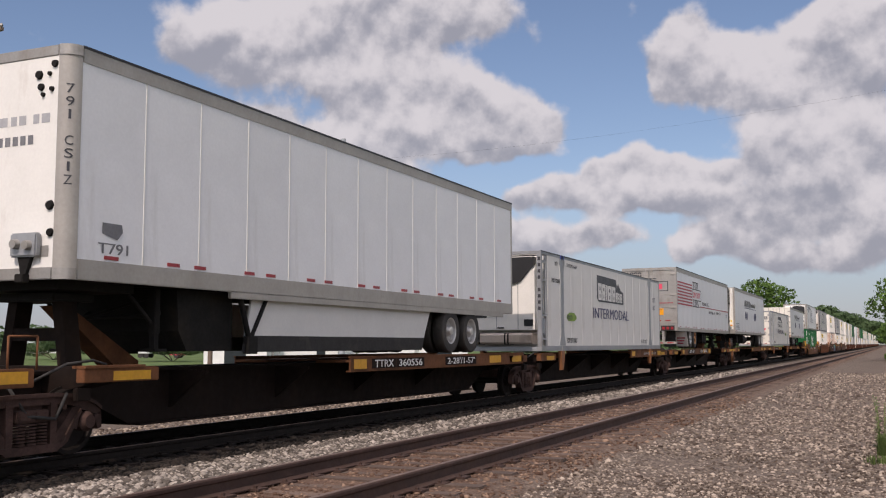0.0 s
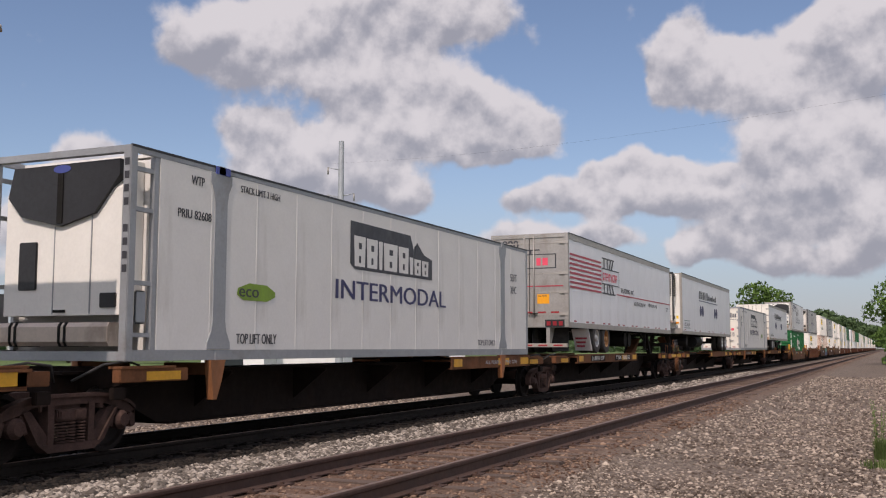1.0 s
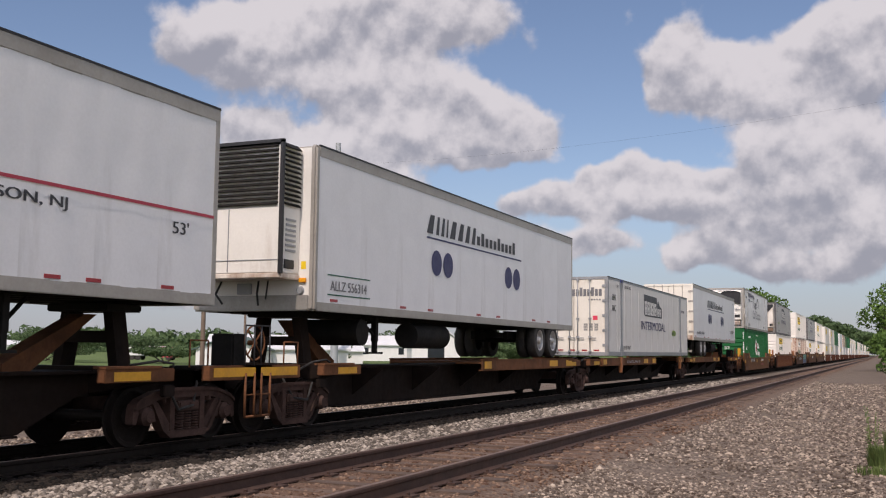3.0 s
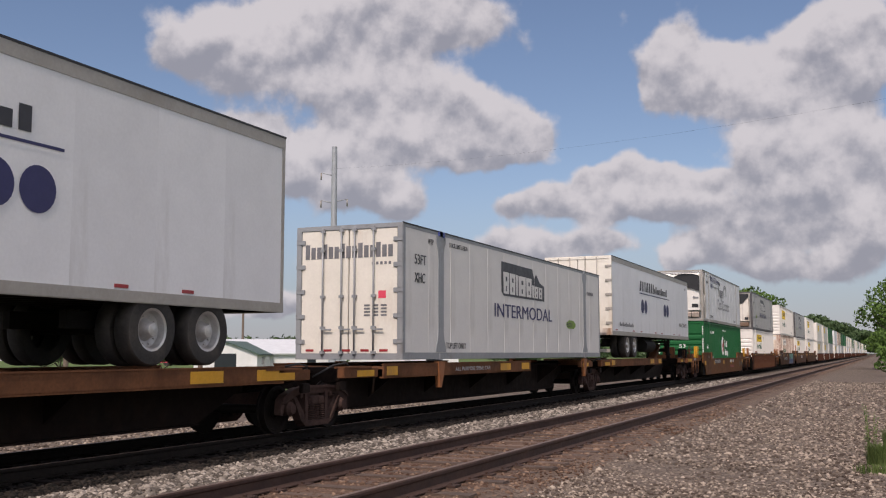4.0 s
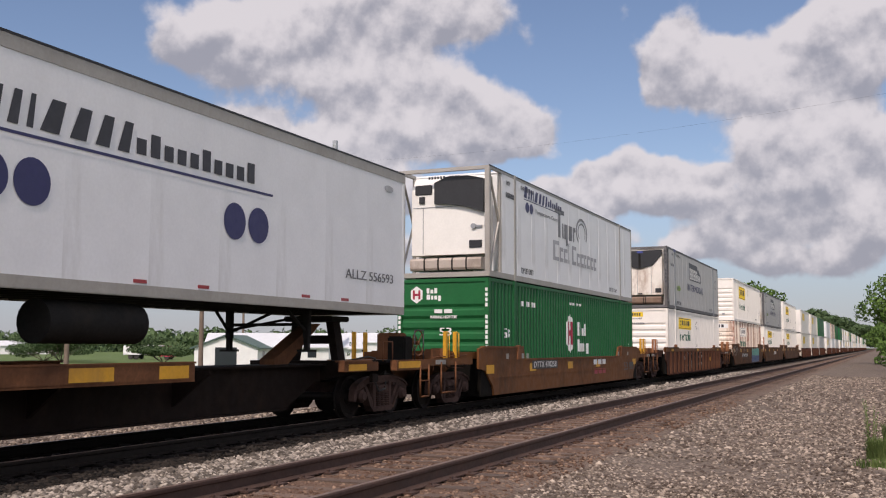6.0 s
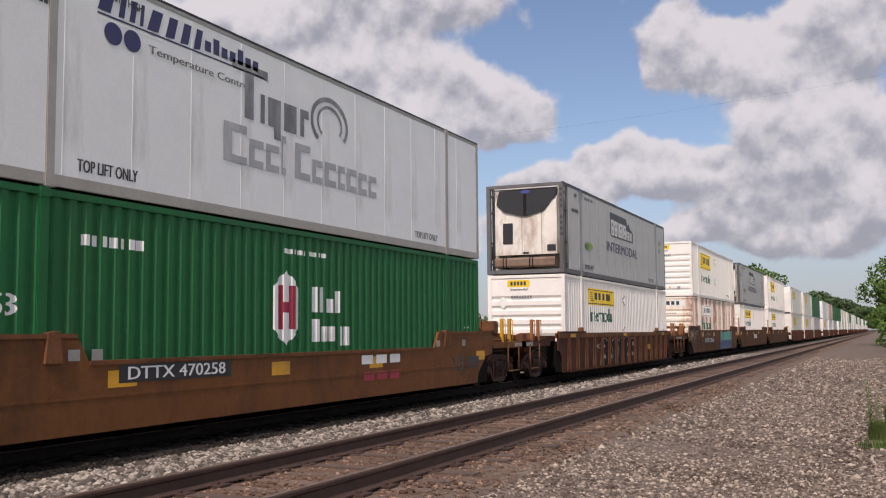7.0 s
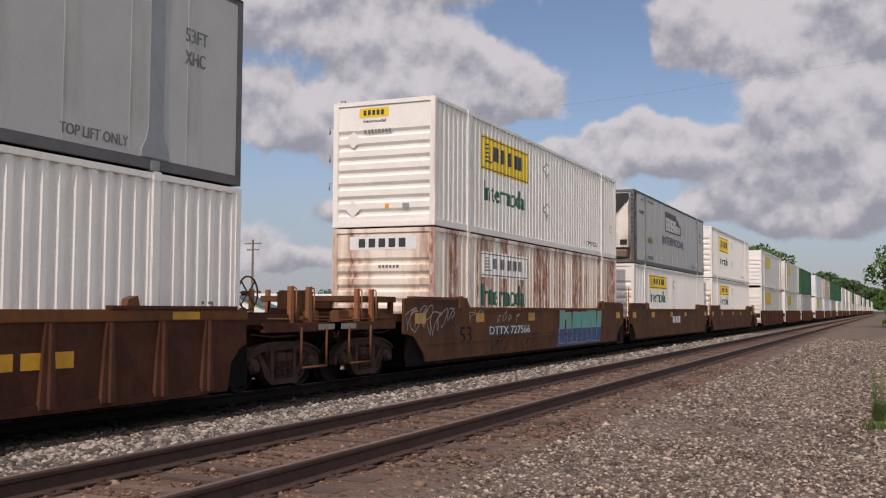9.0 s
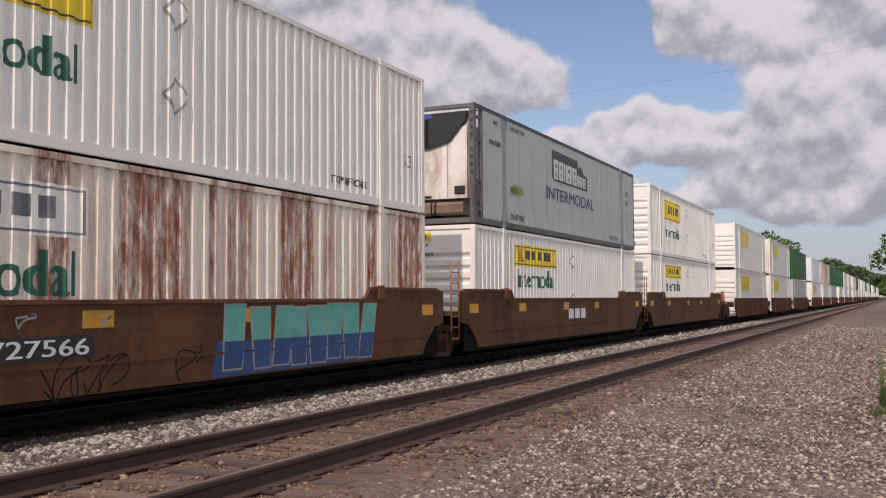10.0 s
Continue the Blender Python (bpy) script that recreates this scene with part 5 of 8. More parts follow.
def dry_nose(c, z0, z1, depth):
    """Rounded front corners of bare metal and a white front wall with fittings."""
    r = depth
    for s in (-1, 1):
        arc = [(s * (HALF - r + r * math.sin(a)), r - r * math.cos(a)) for a in np.linspace(0, math.pi / 2, 9)]
        inner = [(s * (HALF - r + (r - 0.04) * math.sin(a)), r - (r - 0.04) * math.cos(a)) for a in np.linspace(math.pi / 2, 0, 9)]
        for name, mat, a, b, o in (("corner_post", M["alu"], z0 + 0.12, z1 - 0.12, 0), ("corner_cap", M["alu_worn"], z1 - 0.13, z1 + 0.004, 0.01), ("corner_foot", M["alu_worn"], z0, z0 + 0.14, 0.008)):
            k = 1 + o
            g = Geo().prism([(x * k, y - o * s * s) for x, y in arc] + inner, a, b, "z")
            for i in range(len(g.smooth)):
                g.smooth[i] = i > 1
            part(name, g, mat, c, "rounded bare metal corner")
    w = HALF - r
    part("front_wall", Geo().box(-w, w, 0.004, 0.05, z0 + 0.14, z1 - 0.13), M["reefer_white"], c, "white front wall")
    part("front_sill", Geo().box(-w, w, -0.012, 0.05, z0, z0 + 0.15, 0.01), M["alu_worn"], c)
    part("front_header", Geo().box(-w, w, -0.008, 0.05, z1 - 0.14, z1, 0.01), M["alu_worn"], c)
    b = part("connector_box", Geo().box(0.48, 0.92, -0.10, 0.0, 1.28, 1.58, 0.02), M["post"], c, "grey air and power connector box")
    for x, z in ((0.60, 1.44), (0.80, 1.42)):
        part("hose_coupling", Geo().lathe([(-0.17, 0.0), (-0.17, 0.055), (-0.10, 0.065)], 12, "y", (x, 0, z)), M["alu_worn"], b)
    part("connector_bracket", Geo().prism([(0.58, 1.30), (0.80, 1.30), (0.72, 1.06), (0.64, 1.06)], -0.06, 0.0, "y"), M["soot"], b)
    part("connector_plug", Geo().box(0.60, 0.74, -0.12, 0.0, 0.96, 1.07, 0.01), M["soot"], b)
    part("data_plate", patch(rect(0.90, 1.03, 1.28, 1.42), face=0.0, side="y"), M["alu_worn"], c)
    for x, z, s in ((1.03, 1.92, 0.065), (1.05, 1.58, 0.055), (0.78, z1 - 0.36, 0.06), (0.82, z1 - 0.52, 0.05), (1.0, z1 - 0.56, 0.035), (0.96, z1 - 0.36, 0.03), (0.86, z1 - 0.62, 0.03), (1.04, z1 - 0.24, 0.05)):
        part("marker_fitting", Geo().lathe([(-0.03, 0.0), (-0.03, s * 0.8), (0.005, s)], 12, "y", (x, 0, z)), M["soot"], c)
    for k, (x, wd) in enumerate(((0.1, 0.16), (0.32, 0.1), (0.46, 0.12), (0.70, 0.1), (0.84, 0.14))):
        part("faded_bars", patch(rect(x, x + wd, z1 - 0.98, z1 - 0.86), face=0.001, side="y"), M["ink_pale"], c)
    part("faded_bars", joined(*[patch(rect(0.1 + 0.13 * k, 0.19 + 0.13 * k, z1 - 1.24, z1 - 1.12), face=0.001, side="y") for k in range(5)]), M["ink_grey"], c)


def plain_trailer():
    z0, z1 = 1.0, 3.95
    c = thing("semi_trailer", "plain white box trailer with bare metal rounded corners", "trailer", "trailers on spine cars")
    end = 15.9
    van_body(c, M["sheet"], z0, z1, end, 0.2, 1.22, M["reefer_white"], reflect=16)
    dry_nose(c, z0, z1, 0.2)
    part("rear_frame", Geo().box(-HALF, HALF, end - 0.12, end, z0, z1 - 0.01, 0.01), M["alu"], c)
    # side skirt: dirt and the body's shade are both put into its greyer paint
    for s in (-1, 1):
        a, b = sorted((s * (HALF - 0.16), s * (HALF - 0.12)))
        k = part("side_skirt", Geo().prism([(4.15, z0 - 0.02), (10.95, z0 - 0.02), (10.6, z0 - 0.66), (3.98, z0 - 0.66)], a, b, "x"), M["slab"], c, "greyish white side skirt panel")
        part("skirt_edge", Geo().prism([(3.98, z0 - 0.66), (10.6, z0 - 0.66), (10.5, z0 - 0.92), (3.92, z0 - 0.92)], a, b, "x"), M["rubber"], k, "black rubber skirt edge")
    landing_gear(c, 2.2, z0)
    for s in (-1, 1):
        x = s * (HALF - 0.10)
        part("skirt_bracket", Geo().tube((x, 4.05, z0 - 0.75), (x, 4.55, z0), 0.035).tube((x, 4.05, z0 - 0.75), (x, 3.75, z0), 0.045).box(x - 0.05, x + 0.05, 3.95, 4.2, z0 - 0.95, z0 - 0.68), M["soot"], c, "black steel bracket")
    part("lower_rail", Geo().box(HALF - 0.06, HALF + 0.002, 3.4, 15.2, z0 - 0.10, z0 + 0.01, 0.008), M["alu"], c, "aluminium lower rail")
    part("fifth_wheel_plate", Geo().box(-0.9, 0.9, 0.3, 1.7, z0 - 0.1, z0 + 0.12), M["soot"], c)
    part("tool_rack", Geo().prism([(2.5, z0), (3.85, z0), (3.85, z0 - 0.9), (2.75, z0 - 0.9), (2.55, z0 - 0.6)], -1.0, 1.0, "x"), M["soot"], c)
    bogie(c, [11.9, 13.12], [M["rim"], M["rim"]], z0)
    for k, ch in enumerate("791 CSIZ"):
        if ch != " ":
            uv, fs = text_mesh(ch)
            z, a0 = z1 - 0.62 - 0.165 * k, 0.80
            g = Geo().add([((HALF - 0.2) + 0.206 * math.sin(a0 + (0.5 if ch not in "1I" else 0.16) * (u - 0.5)), 0.2 - 0.206 * math.cos(a0 + (0.5 if ch not in "1I" else 0.16) * (u - 0.5)), z + 0.12 * w) for u, w in uv], fs)
            part("lettering", g, M["ink"], c, "black upright letters")
    part("lettering", letters("T791", 0.55, 1.1, z0 + 0.36, z0 + 0.50), M["ink_grey"], c, "grey letters")
    part("emblem", patch([(0.62, z0 + 0.62), (0.9, z0 + 0.55), (1.0, z0 + 0.66), (0.98, z0 + 0.76), (0.62, z0 + 0.76)]), M["ink_grey"], c)
    return c


def door_trailer():
    """Old white trailer that rides with its doors to the front."""
    z0, z1 = 0.82, 3.82
    c = thing("semi_trailer", "white box trailer with red stripes and dull metal doors", "trailer", "trailers on spine cars")
    van_body(c, M["sheet"], z0, z1, LEN, 0.12, 1.22, M["sheet"], wavy=0.004, reflect=14, seam_w=0, rail=0.17)
    part("door_frame", Geo().box(-HALF, -HALF + 0.12, 0, 0.12, z0, z1, 0.01).box(HALF - 0.12, HALF + 0.002, 0, 0.12, z0, z1, 0.01).box(-HALF, HALF, 0.002, 0.12, z1 - 0.14, z1, 0.01), M["alu_worn"], c)
    for s in (-1, 1):
        a, b = sorted((s * 0.012, s * (HALF - 0.12)))
        d = part("door", Geo().box(a, b, 0.03, 0.08, z0 + 0.3, z1 - 0.14, 0.01), M["alu_worn"], c, "dull scratched metal door")
        for z in (z0 + 0.42, z0 + 1.12, z0 + 1.72, z0 + 2.7):
            h0, h1 = sorted((s * (HALF - 0.3), s * (HALF + 0.004)))
            part("hinge", Geo().box(h0, h1, -0.015, 0.032, z - 0.05, z + 0.05, 0.01), M["alu"], d)
            part("door_seam", Geo().box(a, b, 0.02, 0.032, z - 0.015, z + 0.015), M["alu"], d)
        part("lock_rod", Geo().tube((s * 0.16, 0.0, z0 + 0.18), (s * 0.16, 0.0, z1 - 0.08), 0.022, 8), M["alu_worn"], d)
        part("handle", Geo().box(s * 0.16 - 0.12, s * 0.16 + 0.12, -0.05, -0.02, z0 + 0.42, z0 + 0.46), M["soot"], d)
    part("rear_sill", Geo().box(-HALF, HALF, -0.02, 0.12, z0, z0 + 0.3, 0.012), M["alu_worn"], c)
    for s in (-1, 1):
        x = s * 0.85
        part("lamp_panel", Geo().box(x - 0.32, x + 0.32, -0.03, 0.0, z0 + 0.02, z0 + 0.25), M["black"], c)
        for k in (-1, 0, 1):
            part("tail_lamp", Geo().box(x + k * 0.2 - 0.065, x + k * 0.2 + 0.065, -0.04, -0.028, z0 + 0.06, z0 + 0.20, 0.01), M["red"], c, "red tail lamp")
        part("bumper_hanger", Geo().prism([(0.0, z0), (0.5, z0), (0.14, z0 - 0.55), (0.0, z0 - 0.55)], s * 0.62 - 0.06, s * 0.62 + 0.06, "x"), M["alu_worn"], c)
    part("rear_bumper", Geo().box(-HALF + 0.02, HALF - 0.05, -0.03, 0.09, z0 - 0.62, z0 - 0.50, 0.01), M["alu"], c)
    for k in range(5):
        part("bumper_strip", patch(rect(-1.2 + 0.5 * k, -0.9 + 0.5 * k, z0 - 0.585, z0 - 0.535), face=-0.034, side="y"), M["red"], c)
    for k in range(5):
        part("door_reflector", patch(rect(-1.05 + 0.44 * k, -0.78 + 0.44 * k, z0 + 0.46, z0 + 0.51), face=0.026, side="y"), M["red"], c)
    part("number", letters("1880", -1.05, -0.38, z1 - 0.48, z1 - 0.19, face=0.026, side="y"), M["ink"], c, "black fleet number")
    frame = [rect(-0.9, 0.9, z0 + 1.88, z0 + 1.91), rect(-0.9, 0.9, z0 + 2.32, z0 + 2.35), rect(-0.9, -0.86, z0 + 1.9, z0 + 2.33), rect(0.86, 0.9, z0 + 1.9, z0 + 2.33),
             rect(-0.75, 0.5, z0 + 1.70, z0 + 1.74), rect(-0.6, -0.52, z0 + 1.74, z0 + 1.88), rect(-0.3, -0.22, z0 + 1.74, z0 + 1.88), rect(-0.75, 0.35, z0 + 2.46, z0 + 2.50), rect(-0.6, -0.52, z0 + 2.35, z0 + 2.46), rect(0.0, 0.08, z0 + 2.35, z0 + 2.46)]
    pieces("trade_stroke", [patch(q, face=0.026, side="y") for q in frame], M["ink"], c, "black frame of a trade mark")
    pieces("trade_bar", [patch(rect(a, b, z0 + 1.98, z0 + 2.22), face=0.026, side="y") for a, b in ((-0.74, -0.6), (-0.36, -0.26), (-0.2, -0.12), (0.24, 0.38), (0.44, 0.62))], M["pink"], c, "red bars")
    part("red_line", patch(rect(-1.12, 1.12, z0 + 1.30, z0 + 1.335), face=0.0225, side="y"), M["stripe_red"], c)
    part("hiring_sticker", patch(oval(-0.55, z0 + 0.86, 0.33, 0.2), face=0.026, side="y"), M["pink"], c, "round pink sticker")
    part("lettering", letters("NOW", -0.68, -0.44, z0 + 0.93, z0 + 1.0, face=0.022, side="y"), M["letter_white"], c)
    part("lettering", letters("HIRING!", -0.74, -0.38, z0 + 0.83, z0 + 0.90, face=0.022, side="y"), M["letter_white"], c)
    part("caution_sticker", patch(rect(0.26, 0.66, z0 + 0.76, z0 + 1.06), face=0.026, side="y"), M["orange"], c, "orange caution sticker")
    part("lettering", letters("CAUTION", 0.29, 0.58, z0 + 0.98, z0 + 1.03, face=0.022, side="y"), M["ink"], c)
    part("stack_pipe", Geo().tube((HALF - 0.4, 5.2, z1 - 0.02), (HALF - 0.4, 5.2, z1 + 0.08), 0.06), M["soot"], c)
    # side paint
    for k in range(8):
        z = z0 + 1.30 + k * 0.148
        part("stripe", patch(rect(0.16, 3.96, z - 0.035, z + 0.035), face=HALF + 0.012), M["stripe_red"], c, "red stripe")
    part("stripe", patch(rect(6.1, LEN - 0.1, z0 + 1.30, z0 + 1.345), face=HALF + 0.012), M["stripe_red"], c, "long red line")
    f = HALF + 0.012
    q = [rect(4.05, 6.5, z0 + 1.60, z0 + 1.64), rect(4.05, 6.5, z0 + 2.14, z0 + 2.18), rect(4.05, 4.09, z0 + 1.60, z0 + 2.18), rect(6.46, 6.5, z0 + 1.60, z0 + 2.18),
         rect(4.1, 5.95, z0 + 1.26, z0 + 1.31), rect(4.3, 4.42, z0 + 1.31, z0 + 1.60), rect(4.75, 4.87, z0 + 1.31, z0 + 1.60), [(5.0, z0 + 1.60), (5.14, z0 + 1.60), (5.30, z0 + 1.31), (5.16, z0 + 1.31)],
         [(5.35, z0 + 1.60), (5.5, z0 + 1.60), (5.75, z0 + 1.31), (5.6, z0 + 1.31)], rect(4.1, 5.8, z0 + 2.50, z0 + 2.55), rect(4.3, 4.42, z0 + 2.18, z0 + 2.50), rect(4.75, 4.87, z0 + 2.18, z0 + 2.50),
         [(5.0, z0 + 2.18), (5.14, z0 + 2.18), (5.34, z0 + 2.50), (5.20, z0 + 2.50)], [(5.3, z0 + 2.18), (5.45, z0 + 2.18), (5.7, z0 + 2.50), (5.55, z0 + 2.50)]]
    pieces("trade_stroke", [patch(p, face=f) for p in q], M["ink"], c, "black frame of a trade mark")
    bars, y = [], 4.2
    for k in range(9):
        w = 0.17 if k != 3 else 0.08
        bars.append(patch(rect(y, y + 0.06, z0 + 1.74, z0 + 2.02), face=f))
        if k != 3:
            bars.append(patch(rect(y + 0.06, y + w, z0 + (1.74, 1.94, 1.86)[k % 3], z0 + (1.81, 2.02, 1.92)[k % 3]), face=f))
            bars.append(patch(rect(y + w - 0.03, y + w + 0.02, z0 + 1.74, z0 + 2.02), face=f) if k % 2 else patch(rect(y + 0.06, y + w, z0 + 1.96, z0 + 2.02), face=f))
        y += w + 0.07
    pieces("trade_bar", bars, M["pink"], c, "plain red bars")
    part("lettering", letters("TRUCKING, INC.", 6.76, 8.9, z0 + 1.40, z0 + 1.60, face=f), M["ink"], c, "black letters")
    part("lettering", letters("ALLENTON, WI", 8.9, 10.86, z0 + 1.00, z0 + 1.18, face=f), M["ink"], c, "black letters")
    part("lettering", letters("EDISON, NJ", 11.5, 13.08, z0 + 1.02, z0 + 1.20, face=f), M["ink"], c, "black letters")
    part("lettering", letters("53'", 15.1, 15.45, z0 + 0.98, z0 + 1.16, face=f), M["ink"], c, "black figures")
    part("front_wall", Geo().box(-HALF, HALF, LEN - 0.1, LEN, z0, z1 - 0.02), M["alu"], c)
    bogie(c, [3.45, 4.72], [M["rim"], M["rim_rust"]], z0)
    flap = part("mud_flap", Geo().prism([(2.30, z0 - 0.02), (2.33, z0), (2.80, 0.10), (2.77, 0.09)], 0.70, 1.28, "x"), M["white"], c, "pale leaning mud flap with faded red bars")
    for k in range(3):
        z = 0.50 - 0.13 * k
        y = 2.30 + 0.47 * (z0 - 0.02 - z) / (z0 - 0.11) - 0.012
        part("flap_bar", Geo().box(0.78, 1.18 - 0.06 * k, y - 0.012, y + 0.004, z - 0.03, z + 0.03), M["stripe_red"], flap)
    for x in (-1.0, 0.75):
        part("rear_flap", Geo().box(x - 0.28, x + 0.28, 0.86, 0.89, 0.08, z0), M["rubber"], c, "black rubber flap")
    landing_gear(c, 12.6, z0)
    for y in (8.6, 9.3):
        tank = part("air_tank", Geo().tube((-0.5, y, 0.5), (1.0, y, 0.5), 0.27, 20), M["soot"], c, "black cylinder under the floor")
        part("hanger", Geo().box(-0.6, 0.9, y - 0.1, y + 0.1, 0.7, z0 + 0.1), M["soot"], tank)
    return c


def cold_trailer(flip):
    """Refrigerated trailer; flip: doors to the front."""
    z0, z1 = 0.86, 3.84
    c = thing("refrigerated_trailer", ("white refrigerated trailer on a spine car, doors forward" if flip else "white refrigerated trailer with black louvred cooling unit"), "trailer", "trailers on spine cars")
    van_body(c, M["sheet"], z0, z1, LEN, 0.1, 1.6, M["sheet"], reflect=7, seam_w=0, rail=0.17)
    f = HALF + 0.006
    y, bars = 4.75, []
    for k in range(8):
        w = (0.42, 0.22, 0.22, 0.14, 0.42, 0.38, 0.34, 0.3)[k]
        bars.append(patch([(y, z0 + 1.92), (y + w * 0.75, z0 + 1.92), (y + w, z0 + 2.34), (y + w * 0.45, z0 + 2.34)], face=f))
        y += w + 0.07
    for k in range(10):
        bars.append(patch(rect(y, y + 0.2, z0 + 1.94, z0 + 2.16 + 0.1 * (k % 4 == 1)), face=f))
        y += 0.29
    pieces("trade_bar", bars, M["ink"], c, "plain black slanted bars")
    part("underline", patch(rect(4.75, 11.1, z0 + 1.80, z0 + 1.84), face=f), M["ink_blue"], c)
    for a in (5.3, 5.95, 10.05, 10.7):
        part("dot", patch(oval(a, z0 + 1.28, 0.29, 0.29), face=f), M["ink_blue"], c, "dark blue dot")
    if flip:
        part("lettering_bars", joined(*[patch(rect(1.2 + 0.17 * i, 1.32 + 0.17 * i, z0 + 0.36, z0 + 0.46 + 0.05 * (i % 3 == 0)), face=f) for i in range(14)]), M["ink_grey"], c)
        part("lettering", letters("ALLZ 556593", 13.6, 15.6, z0 + 0.62, z0 + 0.80, face=f), M["ink_grey"], c, "grey letters and figures")
        part("oval_badge", patch(oval(15.4, z1 - 0.42, 0.2, 0.07), face=f), M["ink_pale"], c)
        part("door_frame", Geo().box(-HALF, -HALF + 0.12, 0, 0.11, z0, z1, 0.01).box(HALF - 0.12, HALF + 0.002, 0, 0.11, z0, z1, 0.01).box(-HALF, HALF, 0.002, 0.11, z1 - 0.12, z1, 0.01), M["cream"], c)
        for s in (-1, 1):
            a, b = sorted((s * 0.012, s * (HALF - 0.12)))
            d = part("door", Geo().box(a, b, 0.03, 0.08, z0 + 0.25, z1 - 0.12, 0.01), M["cream"], c, "white swing door with lock rods")
            for z in np.linspace(z0 + 0.45, z1 - 0.4, 5):
                h0, h1 = sorted((s * (HALF - 0.24), s * (HALF + 0.006)))
                part("hinge", Geo().box(h0, h1, -0.015, 0.032, z - 0.05, z + 0.05, 0.01), M["alu"], d)
            for x in (0.3, 0.75):
                part("lock_rod", Geo().tube((s * x, -0.01, z0 + 0.12), (s * x, -0.01, z1 - 0.04), 0.022, 8), M["alu"], d)
        part("rear_sill", Geo().box(-HALF, HALF, -0.02, 0.11, z0, z0 + 0.25, 0.012), M["sooty"], c)
        for s in (-1, 1):
            part("bumper_hanger", Geo().box(s * 0.6 - 0.05, s * 0.6 + 0.05, 0.0, 0.1, z0 - 0.6, z0), M["alu_worn"], c)
        part("rear_bumper", Geo().box(-HALF + 0.05, HALF - 0.1, -0.02, 0.1, z0 - 0.64, z0 - 0.52, 0.01), M["alu"], c)
        part("front_wall", Geo().box(-HALF, HALF, LEN - 0.1, LEN, z0, z1 - 0.02), M["white"], c)
        u = part("cooling_unit", Geo().box(-1.0, 1.0, LEN, LEN + 0.5, z0 + 0.9, z1 - 0.1, 0.05), M["black"], c, "dark cooling unit on the nose")
        part("drip_tray", Geo().box(-1.0, 1.05, LEN, LEN + 0.55, z0 + 0.5, z0 + 0.56), M["black"], u)
        bogie(c, [2.6, 3.85], [M["rim"], M["rim"]], z0)
        landing_gear(c, 13.0, z0)
        part("fuel_tank", Geo().tube((0.95, 6.4, 0.5), (0.95, 8.2, 0.5), 0.28, 20), M["soot"], c, "dark fuel tank")
    else:
        part("lettering_plate", joined(*[patch(rect(0.45, 2.1, z0 + 0.30 + a, z0 + 0.325 + a), face=f) for a in (0, 0.36)]), M["ink_green"], c)
        part("lettering", letters("ALLZ 556314", 0.55, 1.95, z0 + 0.39, z0 + 0.57, face=f), M["ink_grey"], c, "grey letters and figures")
        part("front_wall", Geo().box(-HALF + 0.1, HALF - 0.1, 0.0, 0.1, z0 + 0.1, z1 - 0.05), M["reefer_white"], c, "white front wall")
        for s in (-1, 1):
            a, b = sorted((s * (HALF - 0.14), s * (HALF + 0.004)))
            part("corner_post", Geo().box(a, b, -0.02, 0.13, z0, z1, 0.04), M["alu"], c, "bare metal corner")
        part("front_sill", Geo().box(-HALF + 0.1, HALF - 0.1, -0.04, 0.1, z0, z0 + 0.28, 0.02), M["alu_worn"], c)
        u = part("cooling_unit", Geo().box(-1.02, 0.98, -0.62, 0.0, z0 + 0.62, z1 - 0.06, 0.03), M["reefer_white"], c, "white cooling unit body")
        part("louvre_case", Geo().box(-1.0, 0.965, -0.60, -0.01, z0 + 1.78, z1 - 0.03, 0.03), M["black"], u)
        lv = Geo()
        for k in range(13):
            z = z0 + 1.84 + k * 0.085
            lv.prism([(-0.665, z), (-0.615, z + 0.05), (-0.61, z + 0.02), (-0.655, z - 0.015)], -0.94, 0.9, "x")
            lv.prism([(1.03, z), (0.975, z + 0.05), (0.97, z + 0.02), (1.02, z - 0.015)], -0.55, -0.06, "y")
        part("louvres", lv, M["soot"], u, "dark louvre slats")
        part("unit_edge", Geo().box(0.955, 1.02, -0.665, -0.60, z0 + 0.62, z1 - 0.02).box(-1.06, -1.0, -0.665, -0.6, z0 + 0.62, z1 - 0.02).box(-1.06, 1.02, -0.665, -0.6, z1 - 0.06, z1), M["black"], u)
        part("panel_joint", Geo().box(-0.12, -0.105, -0.632, -0.618, z0 + 0.66, z0 + 1.78).box(-1.0, 0.96, -0.632, -0.618, z0 + 0.86, z0 + 0.872), M["post"], u)
        part("side_grille", joined(*[Geo().box(0.975, 0.995, -0.48, -0.16, z0 + 1.02 + 0.09 * k, z0 + 1.06 + 0.09 * k) for k in range(7)]), M["post"], u)
        part("side_window", Geo().box(0.975, 1.0, -0.52, -0.2, z0 + 0.72, z0 + 0.88, 0.01), M["black"], u)
        part("unit_base", Geo().box(-1.04, 1.0, -0.64, 0.0, z0 + 0.54, z0 + 0.64, 0.02), M["sooty"], u)
        part("hose", Geo().path([(-0.6, -0.1, z0 + 0.55), (-0.62, -0.25, z0 + 0.3), (-0.5, -0.2, z0 + 0.12)], 0.02).path([(0.2, -0.1, z0 + 0.55), (0.25, -0.22, z0 + 0.3), (0.2, -0.1, z0 + 0.1)], 0.02).path([(0.4, -0.1, z0 + 0.55), (0.42, -0.2, z0 + 0.2)], 0.015), M["black"], u)
        part("connector_box", Geo().box(-0.3, 0.0, -0.06, 0.0, z0 + 0.30, z0 + 0.5, 0.01), M["post"], c)
